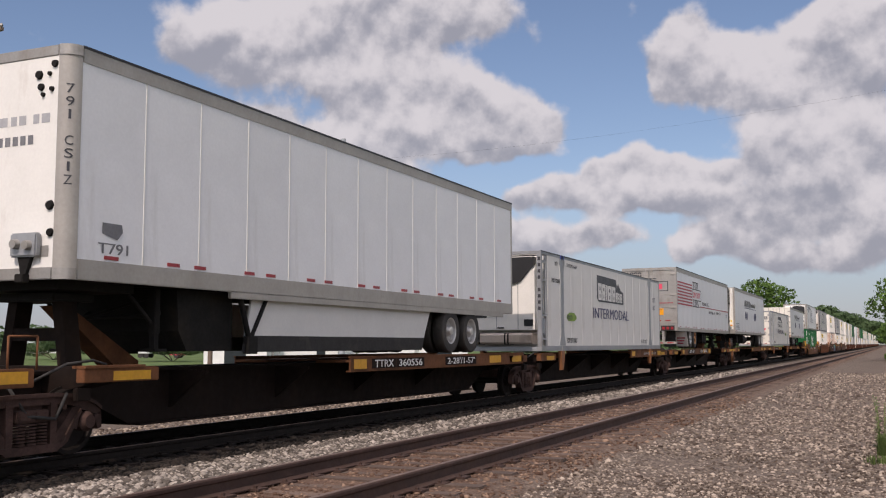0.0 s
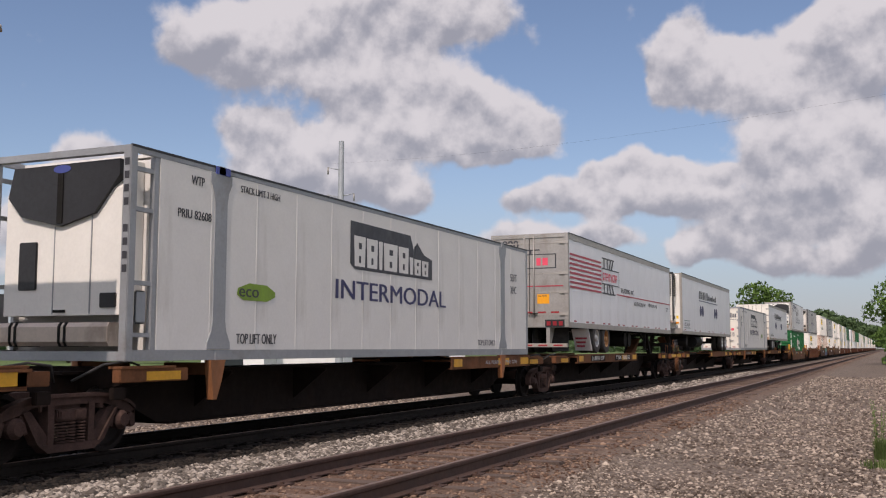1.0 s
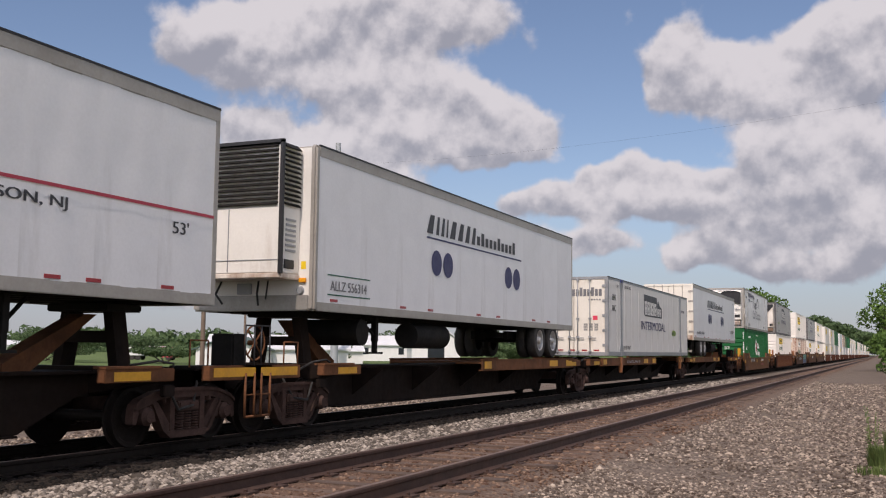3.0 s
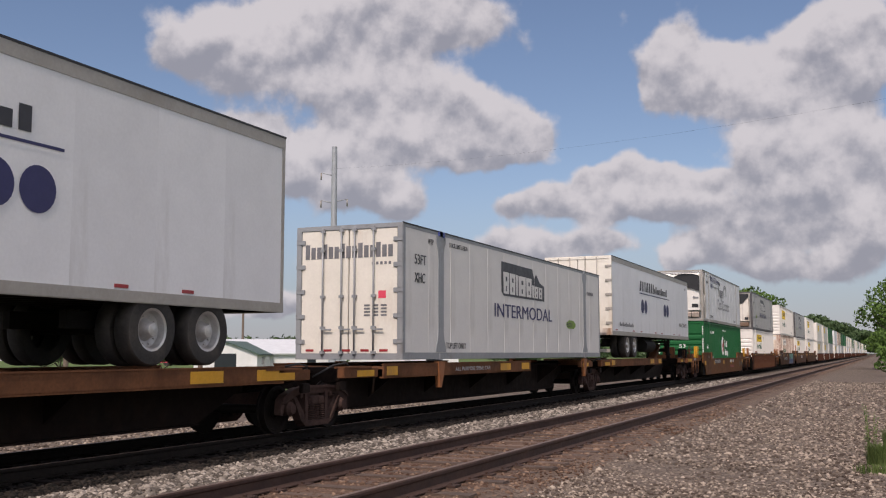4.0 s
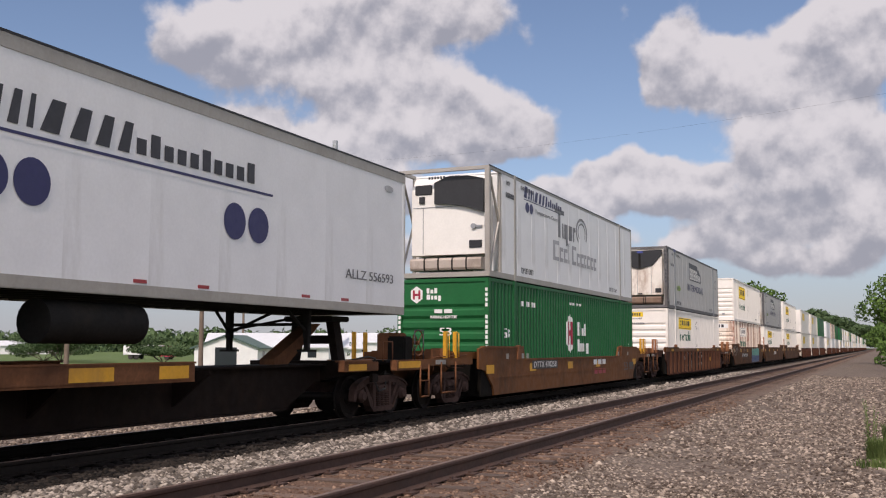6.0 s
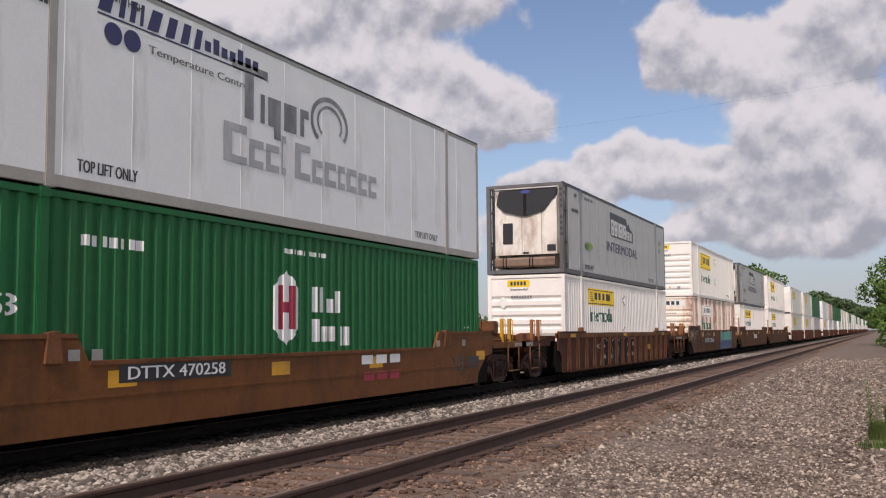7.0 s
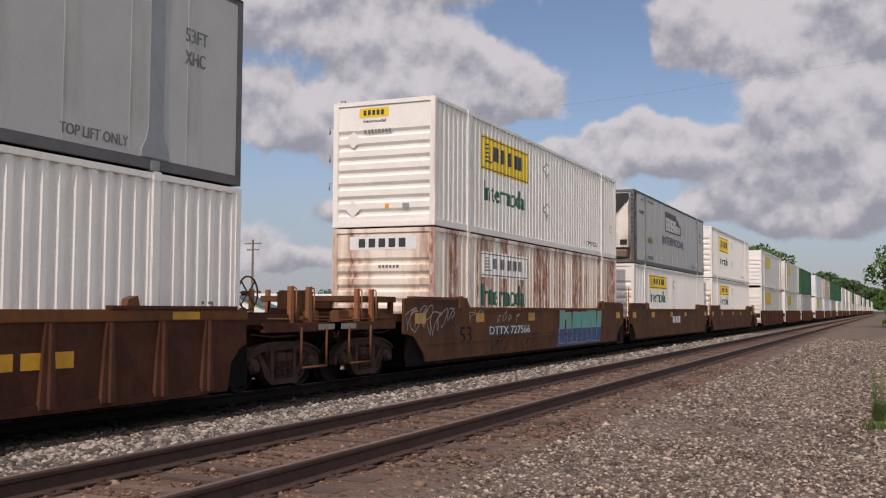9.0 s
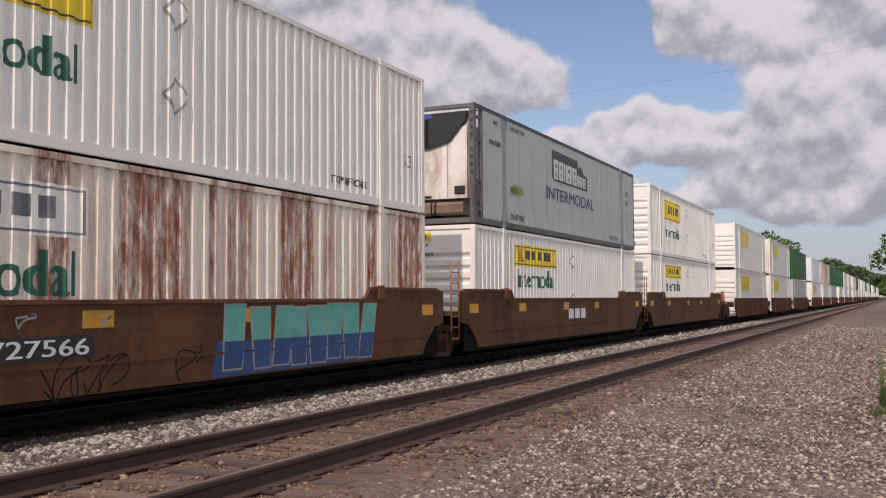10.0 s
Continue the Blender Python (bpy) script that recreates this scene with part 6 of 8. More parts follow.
        part("caution_sticker", patch(rect(1.02, 1.12, z0 + 0.74, z0 + 0.88), face=-0.004, side="y"), M["sign_yellow"], c)
        part("marker_lamp", Geo().box(1.0, 1.14, -0.05, 0.0, z0 + 0.50, z0 + 0.58, 0.01), M["orange"], c)
        part("marker_lamp", Geo().lathe([(-0.05, 0.0), (-0.05, 0.06), (0.0, 0.08)], 14, "y", (1.02, 0, z0 + 0.36)), M["post"], c)
        part("rear_frame", Geo().box(-HALF, HALF, LEN - 0.1, LEN, z0, z1 - 0.01, 0.01), M["alu"], c)
        bogie(c, [12.9, 14.15], [M["rim"], M["rim"]], z0)
        landing_gear(c, 3.2, z0)
        part("air_tank", Geo().tube((-0.2, 2.2, 0.52), (1.1, 2.2, 0.52), 0.26, 20), M["soot"], c, "dark air tank")
        part("fuel_tank", Geo().tube((0.9, 4.6, 0.5), (0.9, 6.4, 0.5), 0.28, 20), M["soot"], c, "dark fuel tank")
    return c


# ---- railway cars; base at rail level, front truck at y = 0 ----
WHEELS = []


def wheel_set_mesh():
    g = Geo()
    for s in (-1, 1):
        x = s * 0.755
        g.lathe([(x - s * 0.07, 0.10), (x - s * 0.07, 0.455), (x - s * 0.04, 0.46), (x - s * 0.035, 0.425), (x + s * 0.065, 0.415), (x + s * 0.065, 0.36), (x + s * 0.02, 0.33), (x + s * 0.01, 0.16), (x + s * 0.07, 0.12), (x + s * 0.07, 0.08)], 30)
    g.tube((-1.1, 0, 0), (1.1, 0, 0), 0.08, 14)
    return g.mesh("wheel_set")


def side_frame_geo():
    """Cast side frame of a three-piece truck: flanged arch and truss bars round three windows, with pedestal jaws."""
    g = Geo()
    x0, x1 = -0.06, 0.07
    top = [(-1.16, 0.50), (-1.14, 0.60), (-1.02, 0.68), (-0.72, 0.77), (-0.40, 0.80), (0.40, 0.80), (0.72, 0.77), (1.02, 0.68), (1.14, 0.60), (1.16, 0.50),
           (1.02, 0.53), (0.84, 0.58), (0.62, 0.655), (0.36, 0.67), (-0.36, 0.67), (-0.62, 0.655), (-0.84, 0.58), (-1.02, 0.53)]
    g.prism(top, x0, x1, "x")
    g.prism([(y, z + 0.012) for y, z in top[1:9]] + [(y, z - 0.035) for y, z in top[8:0:-1]], x1 - 0.01, x1 + 0.035, "x")
    for s in (-1, 1):
        truss = [(s * 0.80, 0.62), (s * 0.66, 0.62), (s * 0.27, 0.17), (s * 0.44, 0.15), (s * 0.56, 0.22)]
        g.prism(truss, x0, x1, "x")
        g.prism([(s * 0.80, 0.60), (s * 0.765, 0.60), (s * 0.43, 0.145), (s * 0.46, 0.14), (s * 0.56, 0.21)], x1 - 0.01, x1 + 0.035, "x")
        g.prism([(s * 0.29, 0.70), (s * 0.40, 0.70), (s * 0.385, 0.20), (s * 0.29, 0.20)], x0 - 0.01, x1 + 0.012, "x")
        g.prism([(s * 1.16, 0.55), (s * 1.175, 0.34), (s * 1.10, 0.32), (s * 1.04, 0.50)], x0, x1, "x")
        g.prism([(s * 0.82, 0.58), (s * 0.76, 0.56), (s * 0.69, 0.36), (s * 0.74, 0.34)], x0, x1, "x")
        g.box(x0, x1 + 0.02, s * 0.52 - 0.03, s * 0.52 + 0.03, 0.60, 0.68, 0.01)
    g.prism([(-0.50, 0.20), (0.50, 0.20), (0.40, 0.10), (-0.40, 0.10)], x0 - 0.02, x1 + 0.03, "x")
    # bolster end in the middle window
    g.box(x0 - 0.1, x1 + 0.03, -0.25, 0.25, 0.47, 0.62, 0.015)
    g.box(x1 + 0.02, x1 + 0.045, -0.22, -0.03, 0.49, 0.60, 0.01).box(x1 + 0.02, x1 + 0.045, 0.03, 0.22, 0.49, 0.60, 0.01)
    return g


TRUCK_BITS = {}


def truck(car, y):
    """Two-axle truck under a car."""
    if not TRUCK_BITS:
        spr = Geo()
        for sx in (-0.05, 0.06):
            for sy in (-0.17, 0.0, 0.17):
                for k in range(7):
                    z = 0.205 + k * 0.038
                    spr.lathe([(z, 0.045), (z + 0.006, 0.068), (z + 0.022, 0.068), (z + 0.028, 0.045)], 12, "z", (sx, sy, 0))
        brg = Geo().lathe([(-0.08, 0.12), (0.09, 0.13), (0.13, 0.09), (0.15, 0.085), (0.15, 0.0)], 16)
        TRUCK_BITS.update(frame=side_frame_geo().mesh("side_frame"), spring=spr.mesh("spring_group"), bearing=brg.mesh("bearing"), wheels=wheel_set_mesh(),
                          bolster=Geo().box(-1.0, 1.0, -0.24, 0.24, 0.44, 0.70, 0.02).tube((0, 0, 0.68), (0, 0, 0.80), 0.25, 18).mesh("bolster"))
        for k, mt in (("frame", "truck"), ("spring", "truck"), ("bearing", "truck"), ("wheels", "wheel_steel"), ("bolster", "truck")):
            TRUCK_BITS[k].materials.append(M[mt])
    t = new("truck", TRUCK_BITS["bolster"])
    t.parent, t.location = car, (0, y, 0)
    tagged(t, "grimy two-axle truck")
    for s in (-1, 1):
        for name, key, at in (("side_frame", "frame", (s * 1.0, 0, 0)), ("spring", "spring", (s * 1.0, 0, 0))):
            o = new(name, TRUCK_BITS[key])
            o.parent, o.location = t, at
            if name == "spring":
                tagged(o, kind="stuff")
    for yy in (-0.89, 0.89):
        w = new("wheel_set", TRUCK_BITS["wheels"])
        w.parent, w.location = t, (0, yy, 0.415)
        for s in (-1, 1):
            o = new("bearing", TRUCK_BITS["bearing"])
            o.parent, o.location = t, (s * 1.0, yy, 0.43)
            if s < 0:
                o.rotation_euler = (0, 0, math.pi)
    return t


def grab(car, x, y0, y1, z0, z1, mat, r=0.014, name="grab_iron"):
    return part(name, Geo().path([(x, y0, z0), (x, y0, z1), (x, y1, z1), (x, y1, z0)], r, 6), mat, car)


def ladder(car, x, y0, y1, z0, z1, mat, rungs=3, name="ladder"):
    g = Geo().path([(x, y0, z1), (x, y0, z0), (x, y1, z0), (x, y1, z1)], 0.022, 6)
    for k in range(1, rungs):
        z = z0 + (z1 - z0) * k / rungs
        g.tube((x, y0, z), (x, y1, z), 0.014, 6)
    return part(name, g, mat, car)


def brake_wheel(car, x, y, z, mat, r=0.28):
    g = Geo()
    n = 20
    pts = [(x + 0.0, y + r * math.cos(2 * math.pi * i / n), z + r * math.sin(2 * math.pi * i / n)) for i in range(n + 1)]
    g.path(pts, 0.016, 6)
    for k in range(4):
        a = math.pi / 4 + k * math.pi / 2
        g.tube((x, y, z), (x, y + r * math.cos(a), z + r * math.sin(a)), 0.013, 6)
    g.tube((x - 0.12, y, z), (x + 0.03, y, z), 0.04, 10)
    return part("brake_wheel", g, mat, car, "rusty hand brake wheel")


def coupler(car, y, s):
    """Drawbar and knuckle at an end; s: the way it points."""
    g = Geo().box(-0.10, 0.10, min(y, y + s * 0.75), max(y, y + s * 0.75), 0.68, 0.90, 0.02)
    g.box(-0.20, 0.20, min(y + s * 0.7, y + s * 1.0), max(y + s * 0.7, y + s * 1.0), 0.64, 0.94, 0.05)
    part("coupler", g, M["truck"], car, "cast steel coupler")
    part("air_hose", Geo().path([(0.35, y + s * 0.3, 0.72), (0.36, y + s * 0.5, 0.5), (0.34, y + s * 0.75, 0.40), (0.30, y + s * 0.95, 0.46)], 0.03), M["rubber"], car)


def hitch(car, y, s, top):
    """Upright trailer stand with a slanting strut; s: the way the strut runs."""
    # dark sill paint here puts the trailer's shade into the stand's colour
    h = part("hitch", Geo().box(-0.5, 0.5, y - 0.13, y + 0.13, 1.45, 1.62), M["spine"], car, "trailer hitch stand, shade put into its dark colour")
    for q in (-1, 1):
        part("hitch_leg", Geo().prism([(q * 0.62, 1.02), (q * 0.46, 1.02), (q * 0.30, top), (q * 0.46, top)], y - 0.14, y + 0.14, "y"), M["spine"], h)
    part("hitch_plate", Geo().box(-0.55, 0.55, y - 0.35, y + 0.4, top - 0.06, top + 0.05, 0.02), M["soot"], h)
    part("strut", Geo().prism([(y + s * 0.10, top - 0.10), (y + s * 0.32, top - 0.10), (y + s * 1.75, 1.16), (y + s * 1.75, 0.98), (y + s * 1.4, 0.98)], -0.16, 0.16, "x"), M["spine_top"], h)
    return h


def spine_unit(length, first, last, decks, hitches, pedestals, label, sign=None):
    """One platform of a spine car. decks: (y0, y1) of tyre runways; hitches: (y, way); pedestals: y of container brackets."""
    c = thing("spine_car", label, "rail car", "spine cars")
    a, b = (-1.9 if first else 0.35), (length + 1.9 if last else length - 0.35)
    belly = [(a, 1.02), (a, 0.72), (1.5, 0.70), (2.5, 0.26), (length - 2.5, 0.26), (length - 1.5, 0.70), (b, 0.72), (b, 1.02)]
    part("centre_sill", Geo().prism(belly, -0.36, 0.36, "x"), M["spine"], c, "dirty centre sill, shade put into its dark colour")
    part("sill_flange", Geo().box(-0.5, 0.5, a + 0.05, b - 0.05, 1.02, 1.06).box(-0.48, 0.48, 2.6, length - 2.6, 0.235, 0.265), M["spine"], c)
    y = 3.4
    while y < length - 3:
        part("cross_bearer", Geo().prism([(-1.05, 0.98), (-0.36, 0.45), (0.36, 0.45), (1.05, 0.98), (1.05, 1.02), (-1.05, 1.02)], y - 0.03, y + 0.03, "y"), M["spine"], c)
        y += 2.9
    for y0, y1 in decks:
        for s in (-1, 1):
            x0, x1 = sorted((s * 0.55, s * 1.27))
            d = part("runway", Geo().box(x0, x1, y0, y1, 1.06, 1.11, 0.01), M["spine_top"], c, "rusty tyre runway")
            e0, e1 = sorted((s * 1.26, s * 1.30))
            part("runway_edge", Geo().box(e0, e1, y0, y1, 0.90, 1.15, 0.008).box(e0 - 0.06 * (s > 0), e1 + 0.06 * (s < 0), y0, y1, 0.885, 0.915), M["spine_top"], d)
            part("runway_lip", Geo().box(e0 - 0.01, e1 + 0.01, y0 - 0.02, y1 + 0.02, 1.145, 1.175, 0.006), M["spine_top"], d)
            if s > 0:
                k = 0
                for w0, w1 in ((0.12, 0.62), (y1 - y0 - 2.5, y1 - y0 - 1.7), (y1 - y0 - 0.8, y1 - y0 - 0.15)):
                    part("stencil_block", patch(rect(y0 + w0, y0 + w1, 0.94, 1.12), face=1.306), M["yellow"], d, "worn yellow block")
                if sign:
                    for words, p in (("TTRX", sign[0]), ("360556", sign[0] + 1.05), ("2-28'/1-57'", sign[1])):
                        wd = {"TTRX": 0.8, "360556": 1.1}.get(words, 1.6)
                        part("sign_panel", patch(rect(y0 + p - 0.12, y0 + p + wd + 0.12, 0.935, 1.125), face=1.3045), M["spine"], d, "dark number panel")
                        part("lettering", letters(words, y0 + p, y0 + p + wd, 0.96, 1.10, face=1.309), M["letter_white"], d, "white letters")
    ends = [(0.0, 1)] if first else []
    for y in (1.05, length - 1.05):
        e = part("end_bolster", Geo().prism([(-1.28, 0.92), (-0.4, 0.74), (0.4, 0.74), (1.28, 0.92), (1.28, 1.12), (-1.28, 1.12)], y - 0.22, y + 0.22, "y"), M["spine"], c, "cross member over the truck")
        k = 1 if y < length / 2 else -1
        lo, hi = sorted((y - k * 0.45, y + k * 0.95))
        part("side_beam", Geo().box(1.16, 1.30, lo, hi, 0.92, 1.10, 0.01), M["spine_top"], e, "rusty side beam")
        part("beam_block", patch(rect(y + k * 0.42 - 0.36, y + k * 0.42 + 0.36, 0.94, 1.06), face=1.304), M["yellow"], e, "worn yellow block")
        part("beam_plate", Geo().box(1.10, 1.32, lo, hi - 0.3, 1.10, 1.135), M["spine_top"], e)
        part("bracket", Geo().box(1.18, 1.26, y - k * 0.4 - 0.12, y - k * 0.4 + 0.12, 0.70, 0.86, 0.01), M["spine"], e)
        part("brake_pipe", Geo().path([(0.9, y - k * 0.9, 0.95), (1.15, y - k * 0.6, 1.16), (1.2, y - k * 0.2, 1.2), (1.05, y + k * 0.2, 1.14)], 0.018, 6), M["rubber"], e)
    for y in pedestals:
        for s in (-1, 1):
            x0, x1 = sorted((s * 0.4, s * 1.30))
            p = part("container_pedestal", Geo().box(x0, x1, y - 0.10, y + 0.10, 0.98, 1.16, 0.01), M["spine_top"], c, "rusty container bracket")
            k0, k1 = sorted((s * 1.22, s * 1.335))
            part("pedestal_guide", Geo().prism([(y - 0.18, 1.2), (y + 0.18, 1.2), (y + 0.10, 0.9), (y - 0.02, 0.62), (y - 0.10, 0.62)], k0, k1, "x"), M["orange_rust"], p)
    for y, way in hitches:
        hitch(c, y, way, 2.03 if way > 0 else 1.95)
    truck(c, 0.0)
    if last:
        truck(c, length)
    for is_end, y, s in ((first, 0.0, -1), (last, length, 1)):
        if is_end:
            coupler(c, y + s * 1.6, s)
            part("end_deck", Geo().box(-1.25, 1.25, min(y + s * 1.0, y + s * 1.9), max(y + s * 1.0, y + s * 1.9), 0.98, 1.06, 0.01), M["spine"], c)
            part("end_beam", Geo().box(1.15, 1.30, min(y + s * 0.2, y + s * 1.9), max(y + s * 0.2, y + s * 1.9), 0.90, 1.12, 0.01), M["spine_top"], c)
            if s > 0:
                brake_wheel(c, 1.16, y + 1.56, 1.48, M["spine_top"])
                part("brake_stand", Geo().box(0.62, 1.05, y + 1.12, y + 1.52, 1.06, 1.62, 0.03).box(0.55, 1.05, y + 0.2, y + 0.9, 1.06, 1.12, 0.01), M["soot"], c)
            part("end_block", patch(rect(y + s * 0.85 - 0.55, y + s * 0.85 + 0.55, 0.95, 1.09), face=1.305), M["yellow"], c)
            ladder(c, 1.30, y + s * 1.6 - 0.22, y + s * 1.6 + 0.22, 0.32, 1.0, M["spine_top"], 2)
            grab(c, 1.28, y + s * 1.35 - 0.22, y + s * 1.35 + 0.22, 1.1, 1.75, M["black"])
            grab(c, 1.1, y + s * 0.2 - 0.22, y + s * 0.2 + 0.22, 1.1, 1.5, M["spine_top"])
            part("brake_hose", Geo().path([(1.0, y + s * 0.3, 0.9), (1.1, y + s * 0.1, 0.55), (1.15, y - s * 0.3, 0.5), (1.12, y - s * 0.5, 0.8)], 0.02), M["rubber"], c)
    return c


def well_end(c, y, s, paint, bars, tall=1.75):
    """Platform over the truck at one end of a well car; s: outward."""
    d = part("end_platform", Geo().box(-1.28, 1.28, min(y - s * 0.9, y + s * 1.75), max(y - s * 0.9, y + s * 1.75), 1.02, 1.10, 0.01)
             .box(-0.4, 0.4, min(y - s * 1.6, y + s * 1.7), max(y - s * 1.6, y + s * 1.7), 0.66, 1.03), paint, c, "end platform over the truck")
    part("platform_edge", Geo().box(1.20, 1.29, min(y - s * 0.9, y + s * 1.75), max(y - s * 0.9, y + s * 1.75), 0.97, 1.13, 0.01), paint, d)
    part("bulkhead", Geo().box(-0.95, 0.95, min(y + s * 0.2, y - s * 0.5), max(y + s * 0.2, y - s * 0.5), 1.10, 1.30, 0.02), paint, d)
    for x in (-1, 1):
        part("side_sill", Geo().box(*sorted((x * 0.98, x * 1.20)), min(y + s * 0.1, y - s * 1.7), max(y + s * 0.1, y - s * 1.7), 1.10, 1.27, 0.015), paint, d, "low side sill")
    coupler(c, y + s * 1.4, s)
    for k in (0.0, 0.58):
        yy = y + s * k
        part("hand_post", Geo().box(1.16, 1.24, yy - 0.05, yy + 0.05, 1.08, tall, 0.006), bars, c, "upright hand post")
        part("hand_rail", Geo().path([(1.27, yy + 0.07, 1.15), (1.27, yy + 0.07, tall - 0.04), (1.22, yy + 0.03, tall)], 0.013, 6), bars, c)
        part("hand_post", Geo().box(-1.24, -1.16, yy - 0.05, yy + 0.05, 1.08, tall, 0.006), bars, c, "upright hand post")
    ladder(c, 1.30, y + s * 0.62 - 0.42, y + s * 0.62 + 0.42, 0.36, 1.05, M["spine_top"], 1, "step")
    valve = part("brake_valve", Geo().box(0.72, 1.12, y + s * 0.28 - 0.12, y + s * 0.28 + 0.12, 1.13, 1.36, 0.03).lathe([(1.12, 0.09), (1.17, 0.08), (1.18, 0.0)], 14, "x", (0, y + s * 0.28, 1.25)), M["spine_top"], c, "rusty brake valve")
    part("valve_pipe", Geo().path([(0.95, y + s * 0.3, 1.14), (1.15, y + s * 0.34, 0.92), (1.18, y - s * 0.5, 0.90), (1.1, y - s * 1.0, 0.95)], 0.018, 6), M["truck"], valve)
    part("lever_rod", Geo().tube((1.22, y - s * 0.7, 1.2), (1.22, y + s * 1.3, 1.16), 0.014, 6).tube((1.22, y + s * 1.2, 1.16), (1.26, y + s * 1.42, 0.86), 0.014, 6), M["spine_top"], c, "thin uncoupling rod")
    part("warning_plate", Geo().box(1.285, 1.30, y + s * 1.05 - 0.28, y + s * 1.05 + 0.28, 1.0, 1.1, 0.004), M["alu_worn"], c)
    part("small_gear", Geo().box(0.4, 1.0, y - 0.3, y + 0.25, 1.10, 1.22).box(0.9, 1.1, y + s * 0.9 - 0.2, y + s * 0.9 + 0.2, 1.1, 1.34, 0.02).tube((0.2, y + s * 0.6, 1.2), (1.1, y + s * 0.6, 1.2), 0.03), M["spine_top"], c, "brackets and brake gear")


def well_car(label, paint, style, length, first=True, last=True, group="well cars"):
    """Drop-well car. style: smooth (step-ended plate sides) or ribbed."""
    c = thing("well_car", label, "rail car", group)
    a, b = (1.5 if first else 0.85), length - (1.5 if last else 0.85)       # outer ends of the side plates
    for s in (-1, 1):
        x0, x1 = sorted((s * 1.30, s * 1.36))
        lo, mid, hi = 0.17, 1.06, 1.40
        if style == "ribbed":
            lo, mid, hi = 0.13, 1.33, 1.33
        elif style == "deep":
            lo, mid, hi = 0.24, 1.40, 1.62
        st = 3.0
        if style == "ribbed":
            prof = [(a + 0.46, lo), (b - 0.46, lo), (b - 0.38, 0.55), (b - 0.16, 0.76), (b, 0.82), (b, hi), (a, hi), (a, 0.82), (a + 0.16, 0.76), (a + 0.38, 0.55)]
        else:
            prof = [(a + 0.70, lo), (b - 0.70, lo), (b - 0.62, 0.40), (b - 0.10, 0.80), (b + 0.35, 0.86), (b + 0.35, hi - 0.05), (b, hi), (b - st, hi), (b - st - 0.22, mid), (a + st + 0.22, mid), (a + st, hi), (a, hi), (a - 0.35, hi - 0.05), (a - 0.35, 0.86), (a + 0.10, 0.80), (a + 0.62, 0.40)]
        w = part("side_plate", Geo().prism(prof, x0, x1, "x"), paint, c, "plate side of the well")
        t0, t1 = sorted((s * 1.24, s * 1.39))
        if style == "ribbed":
            part("top_chord", Geo().box(t0, t1, a, b, hi - 0.14, hi + 0.02, 0.012), M["brown"], w, "brown top chord")
            part("bottom_chord", Geo().box(t0, t1, a + 0.95, b - 0.95, lo - 0.02, lo + 0.10, 0.01), paint, w)
            n = int((b - a - 2.0) / 1.0)
            rib = None
            for k in range(n + 1):
                y = a + 1.0 + (b - a - 2.0) * k / n
                o = s * 1.36
                g = Geo().prism([(-0.06, hi - 0.14), (0.06, hi - 0.14), (0.14, lo + 0.04), (-0.14, lo + 0.04)], *sorted((o, o + s * 0.05)), "x").prism([(-0.025, hi - 0.14), (0.025, hi - 0.14), (0.025, lo + 0.04), (-0.025, lo + 0.04)], *sorted((o, o + s * 0.10)), "x") if rib is None else None
                if rib is None:
                    rib = part("rib", g, paint, w, at=(0, y, 0))
                else:
                    again("rib", rib, w, (0, y, 0))
            for y in (a + 0.3, b - 3.0):
                part("guide_plate", Geo().box(t0 - 0.02, t1 + 0.02, y, y + 2.7, hi + 0.02, hi + 0.07, 0.006), paint, w)
            for k in range(3):
                y = a + 1.5 + k * (b - a - 3.0) / 2
                part("edge_block", patch(rect(y - 0.3, y + 0.3, hi - 0.12, hi - 0.01), face=s * 1.393), M["yellow"], w)
        else:
            for y0, y1, z in ((a + st + 0.22, b - st - 0.22, mid), (a, a + st, hi), (b - st, b, hi)):
                part("top_chord", Geo().box(t0, t1 - 0.01 * s, y0, y1, z - 0.05, z + 0.015, 0.008), M["spine_top"], w)
            part("crease", Geo().box(*sorted((s * 1.355, s * 1.368)), a + 0.6, b - 0.6, 0.60, 0.63), paint, w)
            if s > 0:
                for y in (a + 0.15, a + st + 0.55, length / 2 - 1.2, length / 2 + 2.2, b - 0.75):
                    part("edge_block", patch(rect(y, y + 0.55, mid - 0.34, mid - 0.12), face=1.364), M["yellow"], w, "yellow reflective block")
        for y in (a + 2.6, b - 2.6):
            k0, k1 = sorted((s * 1.27, s * 1.40))
            part("container_guide", Geo().prism([(y - 0.14, (hi if style == "ribbed" else mid) + 0.0), (y + 0.14, (hi if style == "ribbed" else mid) + 0.0), (y + 0.08, hi + (0.2 if style == "ribbed" else 0.05)), (y - 0.10, hi + (0.16 if style == "ribbed" else 0.03))], k0, k1, "x"), M["spine_top"], w)
    part("well_floor", Geo().box(-1.3, 1.3, a + 0.2, b - 0.2, 0.17, 0.22), M["spine"], c)
    # added black sheets and end walls: shade of the well ends as colour
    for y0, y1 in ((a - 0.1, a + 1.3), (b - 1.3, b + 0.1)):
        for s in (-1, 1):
            part("liner", Geo().box(*sorted((s * 1.268, s * 1.312)), y0, y1, 0.17, 1.0), M["well_shade"], c)
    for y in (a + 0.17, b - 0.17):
        part("well_end_wall", Geo().box(-1.3, 1.3, y - 0.04, y + 0.04, 0.17, 1.1), M["well_shade"], c)
    truck(c, 0.0)
    if last:
        truck(c, length)
    bars = M["yellow"] if style == "smooth" else M["orange_rust"]
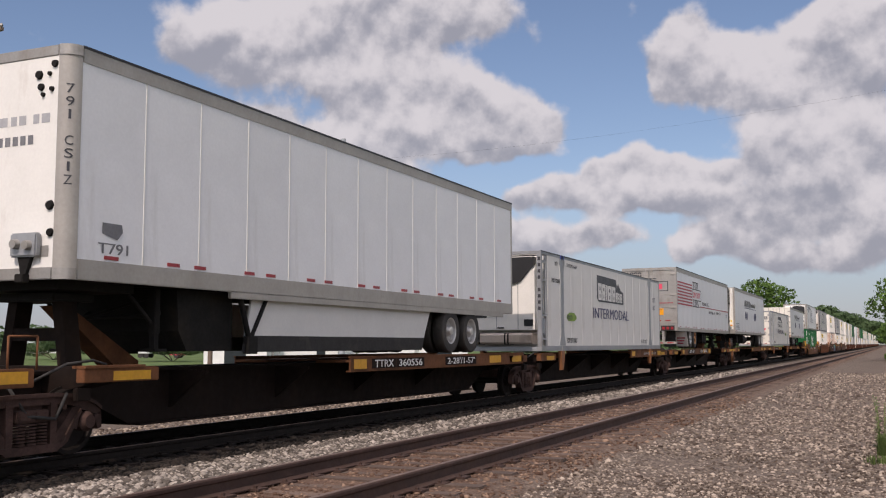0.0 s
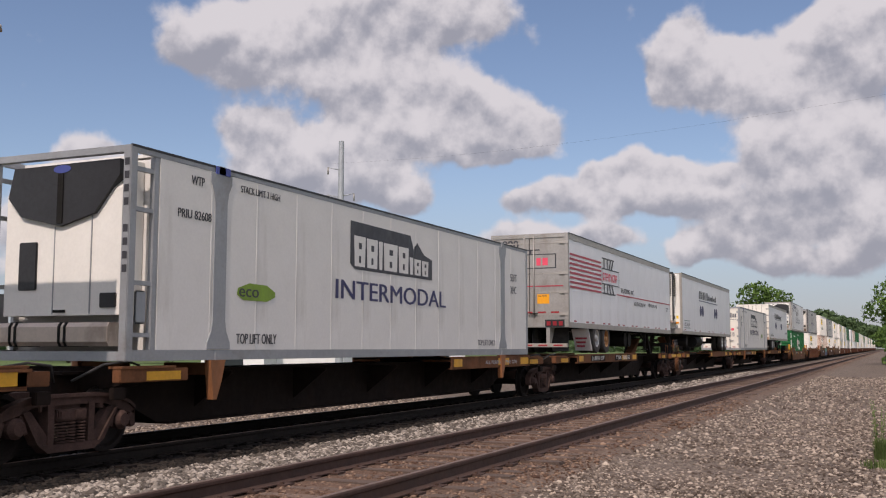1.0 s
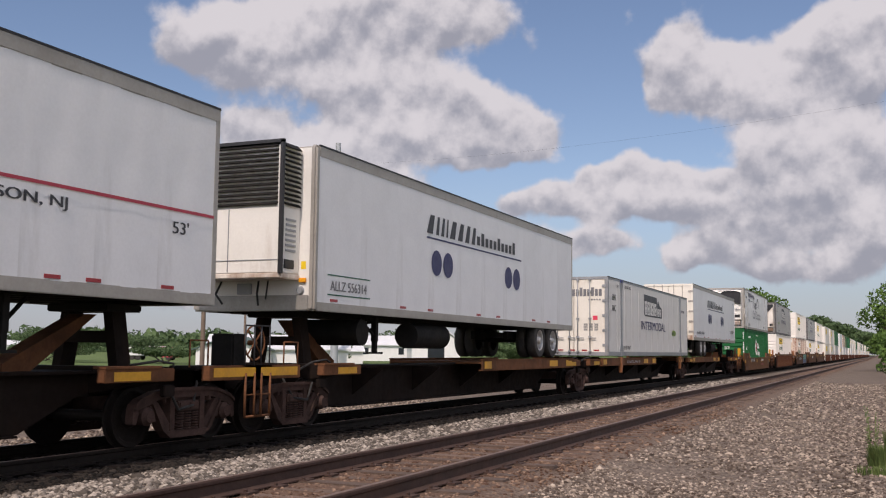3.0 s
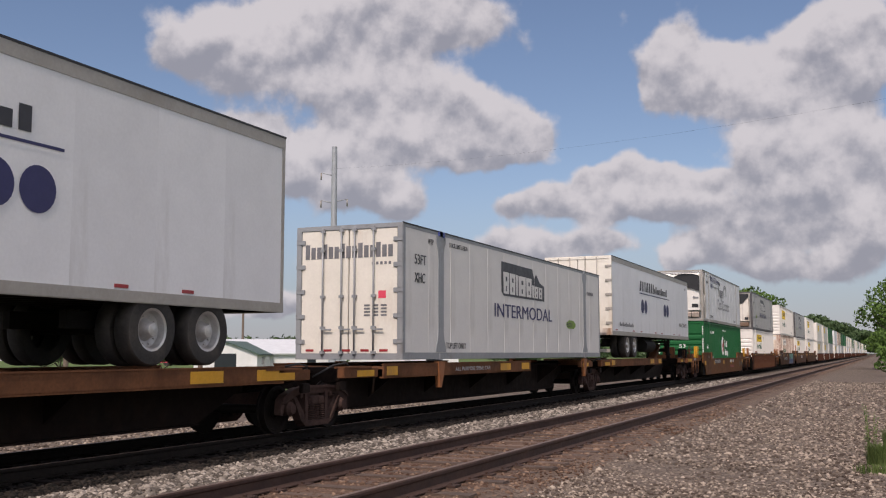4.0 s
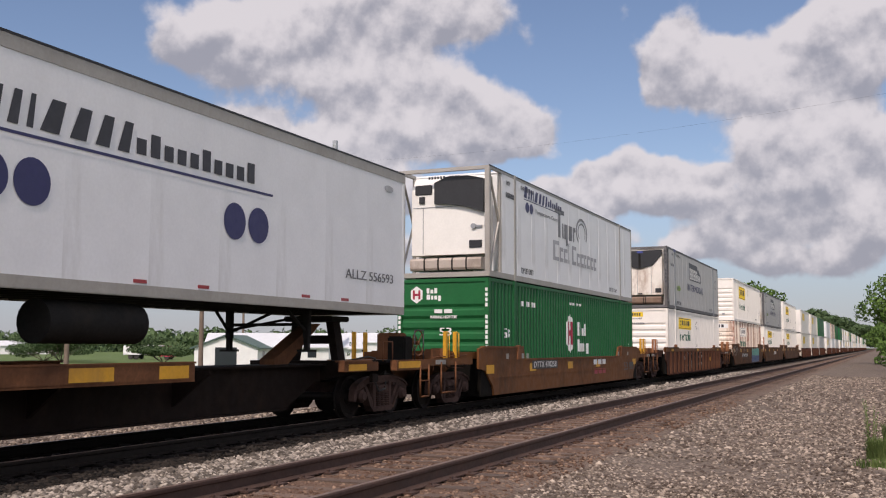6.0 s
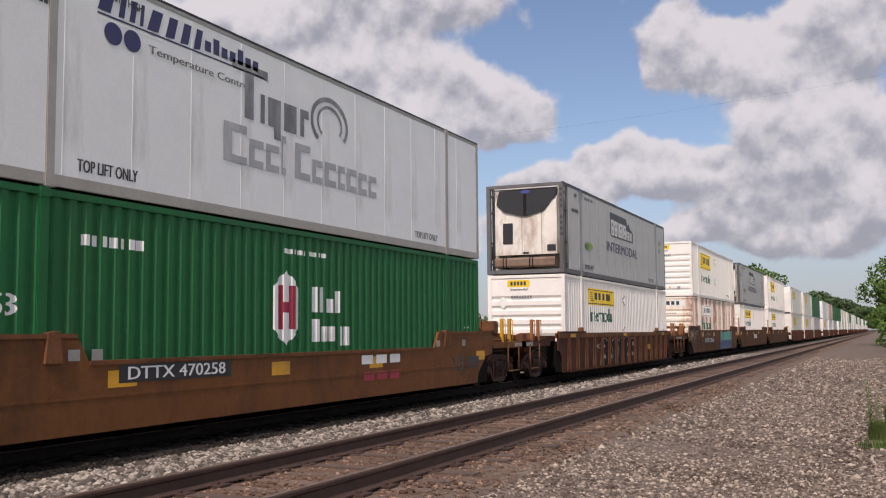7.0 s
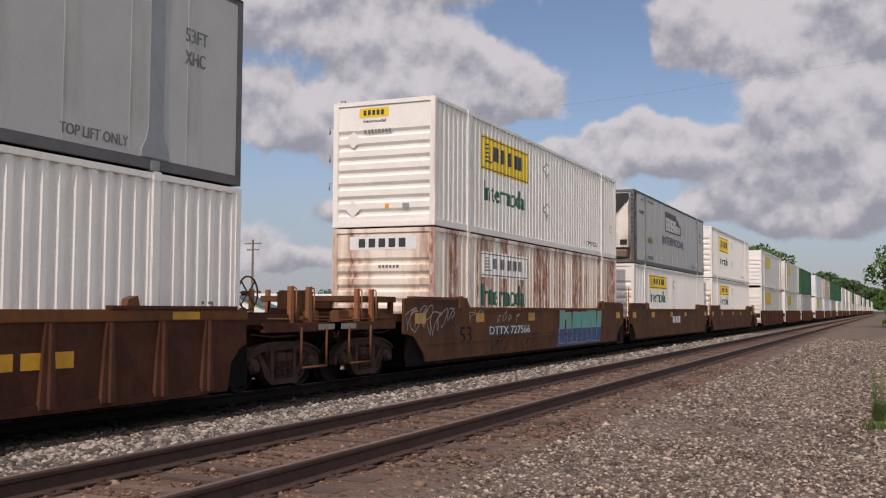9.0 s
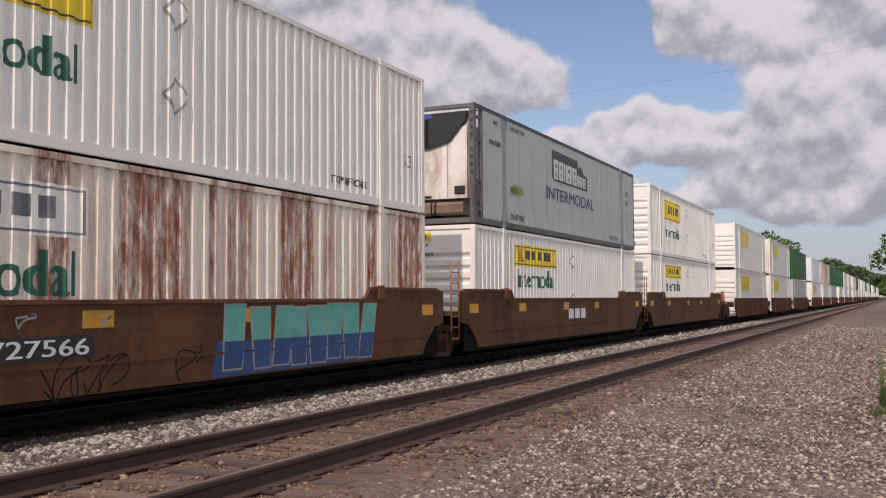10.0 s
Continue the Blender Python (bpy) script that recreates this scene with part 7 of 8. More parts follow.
    if first:
        well_end(c, 0.0, -1, paint, bars)
        if style == "deep":
            walk_deck = part("raised_deck", Geo().box(-1.15, 1.12, -0.35, 1.25, 1.50, 1.62, 0.012).box(-1.1, 1.06, -0.1, 1.0, 1.24, 1.38, 0.01), paint, c, "raised brown deck over the truck")
            for yy in (-0.28, 0.45, 1.12):
                part("deck_post", Geo().box(1.0, 1.10, yy - 0.05, yy + 0.05, 1.10, 1.52, 0.008), M["spine_top"], walk_deck)
        part("brake_stand", Geo().box(-0.5, 0.1, -0.75, -0.35, 1.1, 1.72, 0.03), M["spine_top"], c, "rusty brake stand")
    else:
        part("joint_deck", Geo().box(-1.2, 1.2, -0.2, 1.4, 1.02, 1.10, 0.01), paint, c)
        ladder(c, 1.36, -0.06, 0.36, 0.5, 2.25, M["orange_rust"], 7)
        part("ladder_foot", Geo().box(1.05, 1.34, -0.02, 0.32, 1.02, 1.08), M["spine_top"], c)
    if last:
        well_end(c, length, 1, paint, bars)
        brake_wheel(c, 0.75, length - 0.6, 1.62, M["spine_top"])
    else:
        part("joint_deck", Geo().box(-1.2, 1.2, length - 1.4, length - 0.25, 1.02, 1.10, 0.01), paint, c)
    return c


M["orange_rust"] = material("rusty_orange_paint", (0.27, 0.10, 0.034), 0.65, var=0.2, scale=3, dirt=(0.15, 0.07, 0.03), dirt_amt=0.4, streak=0.5)


# ---- the train, from the front backwards ----
DECK_Z = 1.06       # tyre level and container level on the spine cars


def spine_train():
    on = "dirty brown spine car platform carrying a "
    units = [
        (9.1, 17.85, True, False, [(7.35, 16.9)], [(1.15, 1)], [], on + "plain white trailer", (0.95, 4.45)),
        (26.95, 18.8, False, False, [(11.5, 17.0)], [], [2.65, 14.8], on + "grey-white container", None),
        (45.75, 17.85, False, True, [(2.95, 11.25)], [(17.0, -1)], [], on + "red-striped trailer", (4.9, 1.65)),
        (66.55, 17.85, True, False, [(8.4, 16.4)], [(1.2, 1)], [], on + "refrigerated trailer", None),
        (84.4, 18.8, False, False, [(2.25, 11.5)], [], [5.1, 17.2], on + "container, doors forward", None),
        (103.2, 17.85, False, True, [(2.0, 11.4)], [(17.0, -1)], [], on + "refrigerated trailer", None)]
    for y, length, first, last, decks, hitches, peds, label, sign in units:
        c = spine_unit(length, first, last, decks, hitches, peds, label, sign)
        if peds:
            at = decks[0][0] + (2.1 if y < 50 else 3.7)
            part("lettering", letters("ALL PURPOSE SPINE CAR", at, at + 2.3, 0.975, 1.065, face=1.309), M["ink_pale"], c, "worn white letters")
        ride(c, y, RAIL_Z)
    ride(plain_trailer(), 9.31, DECK_Z)
    ride(reefer_container("grey-white refrigerated container with black trade mark on a spine car", M["slab"], slab_marks, "slab", "containers on spine cars"), 27.63, DECK_Z)
    ride(door_trailer(), 47.72, DECK_Z)
    ride(cold_trailer(False), 66.75, DECK_Z)
    ride(slab_doors("grey-white container with closed cream doors on a spine car"), 87.5, DECK_Z + 0.05)
    ride(cold_trailer(True), 105.45, DECK_Z)


spine_train()


def shape_letters(y0, z0, h, mat, c, face, n=3, w=0.5):
    pieces("trade_bar", [patch(rect(y0 + i * w * 1.3, y0 + i * w * 1.3 + w, z0, z0 + h), face=face) for i in range(n)], mat, c, "plain pale bars of a trade mark")


def smooth_car_marks(w):
    part("sign_panel", patch(rect(5.25, 7.7, 0.77, 1.01), face=1.365), M["black"], w, "black number panel")
    part("lettering", letters("DTTX 470258", 5.42, 7.55, 0.81, 0.98, face=1.369), M["letter_white"], w, "white letters and figures")
    shape_letters(11.9, 0.80, 0.17, M["letter_white"], w, 1.366, 3, 0.46)
    shape_letters(12.0, 0.48, 0.17, M["maroon_tag"], w, 1.366, 3, 0.42)
    part("lettering", letters("53", 16.35, 16.95, 0.52, 0.82, face=1.366), M["ink"], w, "black figures")
    part("data_panel", patch(rect(17.25, 17.95, 0.55, 0.82), face=1.366), M["black"], w, "black data panel")
    for y in (3.1, 4.0, 4.35, 4.75, 15.4, 15.9, 16.9):
        part("small_plate", patch(rect(y, y + 0.2, 1.08, 1.22), face=1.366), M["alu_worn"], w)


def build_wells():
    one = well_car("brown well car holding a green container below a white one", M["brown"], "smooth", 20.05)
    smooth_car_marks(one)
    ride(one, 124.6, RAIL_Z)
    two = well_car("faded maroon ribbed well car holding two stacked containers", M["maroon"], "ribbed", 20.2)
    rnd = random.Random(3)
    for k in range(6):
        y, w = 6.45 + 0.87 * k, 0.90
        z0, z1 = 0.17 + rnd.uniform(0, 0.04), 1.16 - rnd.uniform(0, 0.05)
        l0, l1 = rnd.uniform(-0.10, 0.08), rnd.uniform(-0.08, 0.12)
        body = [(y + l0, z0), (y + 0.34 + l0, z0), (y + 0.46, z0 + 0.22), (y + 0.60 + l0, z0), (y + w + l0, z0 + 0.02), (y + w - 0.04 + l1, z0 + 0.45), (y + w + l1, z1 - 0.12), (y + w - 0.2 + l1, z1), (y + 0.3 + l1, z1), (y + l1, z1 - 0.14), (y + 0.04, z0 + 0.5)]
        cy, cz = y + w / 2, (z0 + z1) / 2
        edge = [(cy + (p - cy) * 1.09, cz + (q - cz) * 1.05) for p, q in body]
        part("spray_edge", patch(edge, face=1.3640 + 0.0003 * k), M["pale_spray"], two, "pale sprayed outline")
        part("spray_fill", patch(body, face=1.3662 + 0.0003 * k), M["soot"], two, "black sprayed shape")
        for dz in (0.28, 0.66):
            o = y + 0.42 + rnd.uniform(-0.1, 0.1)
            part("spray_gap", patch([(o, z0 + dz), (o + 0.2, z0 + dz - 0.05), (o + 0.26, z0 + dz + 0.05), (o + 0.12, z0 + dz + 0.13), (o + 0.02, z0 + dz + 0.09)], face=1.3682 + 0.0003 * k), M["pale_spray"], two, "pale sprayed fleck")
    part("lettering", letters("659442", 5.5, 6.3, 0.80, 0.96, face=1.366), M["pale_spray"], two, "worn pale figures")
    shape_letters(13.8, 0.64, 0.2, M["yellow"], two, 1.366, 3, 0.36)
    ride(two, 147.7, RAIL_Z)
    low = DECK_Z - 0.93
    ride(pressed_container("green pressed-steel container low in a brown well car", M["green"], hex_marks), 126.6, low)
    ride(reefer_container("white refrigerated container with faded lettering above a green one", M["white"], curl_marks, "curl"), 126.65, low + 2.94)
    boxwhite = ride(pressed_container("white pressed-steel container with yellow trade panel", M["boxwhite"], boxwhite_low_marks), 150.15, low + 0.05)
    tall = ride(pressed_container("white pressed-steel container with large yellow trade panel", M["boxwhite"], boxwhite_marks), 173.55, low + 2.96)
    dull = ride(reefer_container("dull grey refrigerated container with sooty cooling unit", M["slab_dull"], slab_marks, "sooty"), 150.12, low + 2.99)
    ride(pressed_container("rust-streaked white container with worn green lettering", M["boxwhite_rust"], boxwhite_old_marks), 173.55, low + 0.02)
    ride_copy(boxwhite, 192.5, low + 0.02)
    ride_copy(dull, 192.5, low + 2.96)
    ride_copy(boxwhite, 211.5, low + 0.02)
    ride_copy(tall, 211.5, low + 2.96)
    on = "brown articulated well car unit holding two stacked containers"
    a = well_car(on, M["brown_dull"], "deep", 20.2, True, False)
    part("sign_panel", patch(rect(5.85, 9.1, 0.70, 0.98), face=1.365), M["black"], a, "black number panel")
    part("lettering", letters("DTTX 727566", 5.95, 9.0, 0.74, 0.94, face=1.369), M["letter_white"], a, "white letters and figures")
    part("lettering", letters("53", 4.05, 4.75, 0.58, 0.96, face=1.366), M["soot"], a, "dark worn figures")
    # sprayed block shapes in teal and blue
    part("spray_ground", patch([(11.45, 0.26), (16.2, 0.28), (16.35, 0.62), (16.1, 0.84), (14.0, 0.72), (11.6, 0.8)], face=1.3648), M["blue_spray"], a, "dark blue sprayed ground")
    rnd = random.Random(12)
    for k, y in enumerate((11.75, 12.55, 13.05, 13.6, 14.2, 14.75, 15.35, 15.85)):
        lean, w = rnd.uniform(-0.12, 0.22), rnd.uniform(0.36, 0.5)
        z0, z1 = 0.33 + rnd.uniform(0, 0.06), 1.34 - rnd.uniform(0, 0.08)

        def stripe_of(za, zb, grow):
            f0, f1 = (za - z0) / (z1 - z0), (zb - z0) / (z1 - z0)
            return [(y + lean * f0 - grow, za), (y + w + lean * f0 * 0.6 + grow, za), (y + w * 1.15 + lean * f1 * 0.6 + grow, zb), (y + lean * f1 - grow, zb)]

        part("spray_outline", patch(stripe_of(z0 - 0.03, z1 + 0.025, 0.035), face=1.3655 + 0.0004 * k), M["pale_spray"], a, "pale sprayed outline")
        part("spray_block", patch(stripe_of(0.78, z1, 0.0), face=1.3690 + 0.0004 * k), M["teal"], a, "teal sprayed block")
        part("spray_block", patch(stripe_of(z0, 0.78, 0.0), face=1.3690 + 0.0004 * k), M["blue_spray"], a, "dark blue sprayed block")
    for k, (y, z, r, ink) in enumerate(((6.3, 0.45, 0.20, "soot"), (6.7, 0.46, 0.22, "soot"), (7.1, 0.44, 0.18, "soot"), (8.6, 0.48, 0.25, "soot"), (9.0, 0.50, 0.22, "soot"), (9.4, 0.46, 0.2, "soot"), (10.9, 0.5, 0.2, "soot"),
                                        (1.45, 1.18, 0.20, "pale_spray"), (1.75, 1.08, 0.24, "pale_spray"), (1.95, 1.25, 0.16, "pale_spray"), (6.6, 1.15, 0.09, "pale_spray"), (7.0, 1.17, 0.11, "pale_spray"), (7.4, 1.13, 0.08, "pale_spray"), (8.0, 1.15, 0.10, "pale_spray"), (9.3, 1.14, 0.07, "pale_spray"),
                                        (2.2, 1.20, 0.20, "pale_spray"), (2.6, 1.1, 0.24, "pale_spray"), (3.0, 1.15, 0.2, "pale_spray"), (3.5, 1.22, 0.14, "pale_spray"), (4.8, 1.2, 0.13, "pale_spray"), (5.3, 1.18, 0.14, "pale_spray"))):
        stroke = Geo()
        pts = [(y + r * (1.3 * math.cos(2.1 * q + k) + 0.5 * math.sin(5 * q + 2 * k)), z + r * (math.sin(2.7 * q + k) + 0.3 * math.cos(6 * q))) for q in np.linspace(0, 3.2, 26)]
        for (a0, b0), (a1, b1) in zip(pts, pts[1:]):
            dd = math.hypot(a1 - a0, b1 - b0) or 1
            nx, nz = -(b1 - b0) / dd * 0.012, (a1 - a0) / dd * 0.012
            stroke.add([(1.366, a0 - nx, b0 - nz), (1.366, a1 - nx, b1 - nz), (1.366, a1 + nx, b1 + nz), (1.366, a0 + nx, b0 + nz)], [(0, 1, 2, 3)])
        part("spray_scrawl", stroke, M[ink], a, "thin sprayed scrawl")
    ride(a, 170.8, RAIL_Z)
    b = well_car(on, M["brown_dull"], "deep", 19.0, False, False)
    shape_letters(8.8, 0.78, 0.3, M["letter_white"], b, 1.366, 3, 0.5)
    ride(b, 191.0, RAIL_Z)
    ride(well_car(on, M["brown_dull"], "deep", 20.2, False, True), 210.0, RAIL_Z)


build_wells()


def far_container(label, mat, panel):
    """Container that is only ever seen small: box with frame, pressed end and panel."""
    c = thing("shipping_container", label, "container", "stacked containers")
    part("body", Geo().box(-HALF + 0.03, HALF - 0.03, 0.05, LEN - 0.03, 0.1, HIGH - 0.05), mat, c)
    g = Geo()
    for s in (-1, 1):
        a, b = sorted((s * (HALF - 0.1), s * HALF))
        g.box(a, b, 0, LEN, 0, 0.15).box(a, b, 0, LEN, HIGH - 0.1, HIGH)
        for y in (0, 1.9, 14.1, LEN - 0.14):
            g.box(a, b, y, y + 0.14, 0.15, HIGH - 0.1)
    part("frame", g, mat, c)
    e = Geo()
    for k in range(7):
        e.box(-HALF + 0.1, HALF - 0.1, 0.0, 0.06, 0.25 + 0.3 * k, 0.42 + 0.3 * k)
    part("end_ribs", e, mat, c)
    if panel:
        part("trade_panel", patch(rect(2.8, 6.4, 1.6, 2.5), face=1.302), panel, c, "painted trade panel")
    return c


def far_well(length, first, label, paint):
    c = thing("well_car", label, "rail car", "well cars")
    for s in (-1, 1):
        part("side_plate", Geo().prism([(2.4, 0.15), (length - 2.4, 0.15), (length - 1.5, 0.85), (length - 1.5, 1.35), (1.5, 1.35), (1.5, 0.85)], *sorted((s * 1.30, s * 1.37)), "x"), paint, c)
    part("end_platform", Geo().box(-1.25, 1.25, -1.5 if first else 0.3, 1.6, 0.8, 1.1), paint, c)
    part("end_platform", Geo().box(-1.25, 1.25, length - 1.6, length - 0.2, 0.8, 1.1), paint, c)
    rib = Geo()
    for k in range(14):
        y = 2.4 + (length - 4.8) * k / 13
        rib.box(1.36, 1.43, y - 0.05, y + 0.05, 0.2, 1.25)
    part("ribs", rib, paint, c)
    part("truck", Geo().box(-1.08, 1.08, -1.0, 1.0, 0.4, 0.75).tube((-1.0, -0.9, 0.42), (1.0, -0.9, 0.42), 0.42, 18).tube((-1.0, 0.9, 0.42), (1.0, 0.9, 0.42), 0.42, 18), M["truck"], c)
    return c


def build_far_train():
    kinds = {"white": far_container("white container with yellow trade panel", M["boxwhite"], M["sign_yellow"]), "cream": far_container("weathered cream-white container with yellow trade panel", M["cream"], M["sign_yellow"]),
             "plain": far_container("plain white container in a distant well car", M["white"], None), "grey": far_container("dull grey container in a distant well car", M["slab_dull"], None),
             "green": far_container("green container in a distant well car", M["green"], None), "rust": far_container("rust-streaked container in a distant well car", M["boxwhite_rust"], None)}
    cars = {True: far_well(20.2, True, "maroon well car unit far back in the train", M["maroon"]), False: far_well(19.0, False, "maroon well car unit far back in the train", M["maroon"])}
    order = [("cream", "white"), ("white", "cream"), ("plain", "green"), ("white", "plain"), ("plain", "rust"), ("grey", "green"), ("white", "green"), ("plain", "white"), ("cream", "white"),
             ("white", "cream"), ("grey", "green"), ("plain", "white")]
    used = set()
    low = DECK_Z - 0.91

    def put(ob, y, z):
        if ob.name in used:
            ride_copy(ob, y, z)
        else:
            used.add(ob.name)
            ride(ob, y, z)

    n = 0
    for car in range(1, 10):
        for unit in range(3):
            y = 173.55 + 61.85 * car + 19.0 * unit
            put(cars[unit == 0], y - 2.4 if unit == 0 else y - 1.2, RAIL_Z)
            bot, top = order[n % 12] if n != 2 else ("grey", "green")
            put(kinds[bot], y, low)
            if car < 7 or n % 3:
                put(kinds[top], y, low + 2.94)
            n += 1


build_far_train()


# ---- the country beyond the line ----
def at_bearing(az, d):
    """A place d metres off, about az degrees to the left of the track."""
    az *= 0.985
    return -math.sin(radians(az)) * d, math.cos(radians(az)) * d


def leaves(blobs, count, size, seed, squash=1.0):
    """Small bent leaves filling soft blobs (x, y, z, radius, height)."""
    rnd = np.random.RandomState(seed)
    g = Geo()
    tot = sum(b[3] ** 2 * b[4] for b in blobs)
    for bx, by, bz, r, h in blobs:
        for _ in range(int(count * r * r * h / tot)):
            d = rnd.normal(size=3)
            d /= np.linalg.norm(d)
            q = rnd.uniform(0.55, 1.08) ** 0.7
            p = np.array([bx + d[0] * r * q, by + d[1] * r * q, bz + d[2] * h * q])
            n = d + rnd.normal(size=3) * 0.7
            n /= np.linalg.norm(n)
            u = np.cross(n, rnd.normal(size=3))
            u /= np.linalg.norm(u)
            w = np.cross(n, u)
            s = size * rnd.uniform(0.6, 1.4)
            g.add([tuple(p - u * s), tuple(p + w * s * 0.5), tuple(p + u * s), tuple(p - w * s * 0.5 + n * s * 0.2)], [(0, 1, 2), (0, 2, 3)])
    return g


def crown_mesh(name, g, mat):
    me = bpy.data.meshes.new(name)
    me.from_pydata(g.v, [], g.f)
    me.materials.append(mat)
    return me


def tree(x, y, base, high, wide, label, seed, count=2600, size=0.4, mat="leaf", low=0.3):
    rnd = random.Random(seed)
    t = thing("tree", label, "tree", at=(x, y, base))
    tk = Geo().tube((0, 0, 0), (0.1, 0.05, high * 0.45), high * 0.028, 10, high * 0.018)
    blobs = []
    for k in range(11):
        a, h = rnd.uniform(0, 6.28), rnd.uniform(low + 0.12, 0.86) * high
        r = wide * 0.5 * rnd.uniform(0.35, 0.75) * (1.15 - abs(h / high - 0.55))
        q = (r * math.cos(a), r * math.sin(a), h)
        tk.tube((0.05, 0.02, max(high * 0.2, h - high * 0.25)), q, high * 0.012, 6, high * 0.004)
        blobs.append((*q, wide * rnd.uniform(0.16, 0.26), high * rnd.uniform(0.09, 0.15)))
    blobs.append((0, 0, high * 0.86, wide * 0.2, high * 0.13))
    blobs.append((0, 0, high * 0.6, wide * 0.32, high * 0.2))
    part("trunk", tk, M["trunk"], t)
    part("crown", crown_mesh("crown", leaves(blobs, count, size, seed), M[mat]), M[mat], t)
    return t


def build_trees():
    for az, d, top, wide, seed in ((6.5, 200, 3.7, 12.5, 1), (3.4, 480, 2.1, 17, 2), (2.3, 470, 1.75, 15, 3), (1.5, 640, 1.4, 22, 4), (0.9, 760, 1.2, 26, 5), (4.1, 520, 1.7, 14, 8)):
        x, y = at_bearing(az, d)
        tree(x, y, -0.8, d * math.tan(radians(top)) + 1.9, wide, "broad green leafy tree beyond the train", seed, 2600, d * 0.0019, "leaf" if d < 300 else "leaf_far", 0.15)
    for x, y, h, w, seed in ((1.7, 105, 9.0, 7.0, 11), (2.6, 118, 9.6, 7.5, 12), (2.6, 94, 6.4, 6.0, 13), (2.4, 150, 8.0, 8, 14), (3.2, 200, 8.5, 10, 15), (2.8, 270, 9, 12, 16), (0.5, 420, 8, 14, 17)):
        tree(x, y, -0.3, h, w, "tall green roadside tree with dense leaves", seed, 3200, 0.20 if y < 160 else 0.4, "leaf", 0.05)
    # the hedge of woods along the fields
    rnd = random.Random(9)
    blobs = []
    for k in range(190):
        az, d = rnd.uniform(7, 58), rnd.uniform(420, 640)
        x, y = at_bearing(az, d)
        h = rnd.uniform(6.0, 9.5) * (d / 520)
        blobs.append((x, y, -0.8 + h * 0.5, rnd.uniform(7, 14), h * 0.75))
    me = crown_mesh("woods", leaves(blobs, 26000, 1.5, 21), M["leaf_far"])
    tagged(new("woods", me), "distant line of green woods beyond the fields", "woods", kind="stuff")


build_trees()


def bush(x, y, base, high, wide, label, seed, count, size, mat="leaf"):
    rnd = random.Random(seed)
    t = thing("bush", label, "bush", at=(x, y, base))
    blobs, st = [], Geo()
    for k in range(9):
        a, r, h = rnd.uniform(0, 6.28), wide * 0.36 * rnd.random() ** 0.5, high * rnd.uniform(0.3, 0.85)
        q = (r * math.cos(a), r * math.sin(a), h)
        blobs.append((*q, wide * rnd.uniform(0.12, 0.22), high * rnd.uniform(0.12, 0.2)))
        st.tube((0, 0, -0.05), q, 0.012 * high, 5, 0.004 * high)
    part("stem_cluster", st, M["trunk"], t)
    part("foliage", crown_mesh("foliage", leaves(blobs, count, size, seed), M[mat]), M[mat], t)


def grass_tuft(x, y, high, wide, seed, count, label):
    """Arching narrow blades from one root."""
    rnd = random.Random(seed)
    g = Geo()
    for _ in range(count):
        a, r = rnd.uniform(0, 6.283), wide * 0.5 * rnd.random() ** 0.6
        px, py, h = r * math.cos(a), r * math.sin(a), high * rnd.uniform(0.45, 1.0)
        lean, b, w = rnd.uniform(0.05, 0.35) * h, a + rnd.uniform(-0.9, 0.9), rnd.uniform(0.004, 0.008)
        dx, dy, sx, sy = math.cos(b), math.sin(b), -math.sin(b) * w, math.cos(b) * w
        pts = [(px + dx * lean * k * k, py + dy * lean * k * k, h * k) for k in (0.0, 0.45, 0.8, 1.0)]
        vs = []
        for k, (u, v, z) in zip((1.0, 0.9, 0.55, 0.06), pts):
            vs += [(u - sx * k, v - sy * k, z), (u + sx * k, v + sy * k, z)]
        g.add(vs, [(0, 1, 3, 2), (2, 3, 5, 4), (4, 5, 7, 6)])
    t = thing("grass_tuft", label, "grass", at=(x, y, ground_z(x)))
    tagged(part("blades", crown_mesh("blades", g, M["weed"]), M["weed"], t), kind="stuff")


def tall_weed(x, y, high, seed, label):
    """Upright stems set with narrow leaves."""
    rnd = random.Random(seed)
    t = thing("weed_plant", label, "weed", at=(x, y, ground_z(x)))
    st, lf = Geo(), Geo()
    for k in range(7):
        a, r, h = rnd.uniform(0, 6.283), rnd.uniform(0.02, 0.16), high * rnd.uniform(0.6, 1.0)
        tx, ty = r * math.cos(a), r * math.sin(a)
        st.tube((tx * 0.3, ty * 0.3, -0.02), (tx, ty, h), 0.007, 5, 0.003)
        for q in range(16):
            f = 0.12 + 0.88 * q / 15
            b, l = rnd.uniform(0, 6.283), rnd.uniform(0.06, 0.11) * (1.25 - 0.5 * f)
            px, py, pz = tx * (0.3 + 0.7 * f), ty * (0.3 + 0.7 * f), h * f
            dx, dy, w = math.cos(b), math.sin(b), l * 0.18
            lf.add([(px, py, pz), (px + dx * l * 0.5 - dy * w, py + dy * l * 0.5 + dx * w, pz + l * 0.35), (px + dx * l, py + dy * l, pz + l * 0.25), (px + dx * l * 0.5 + dy * w, py + dy * l * 0.5 - dx * w, pz + l * 0.35)], [(0, 1, 2, 3)])
    part("weed_stem", st, M["weed"], t)
    tagged(part("weed_leaves", crown_mesh("weed_leaves", lf, M["leaf"]), M["leaf"], t), kind="stuff")


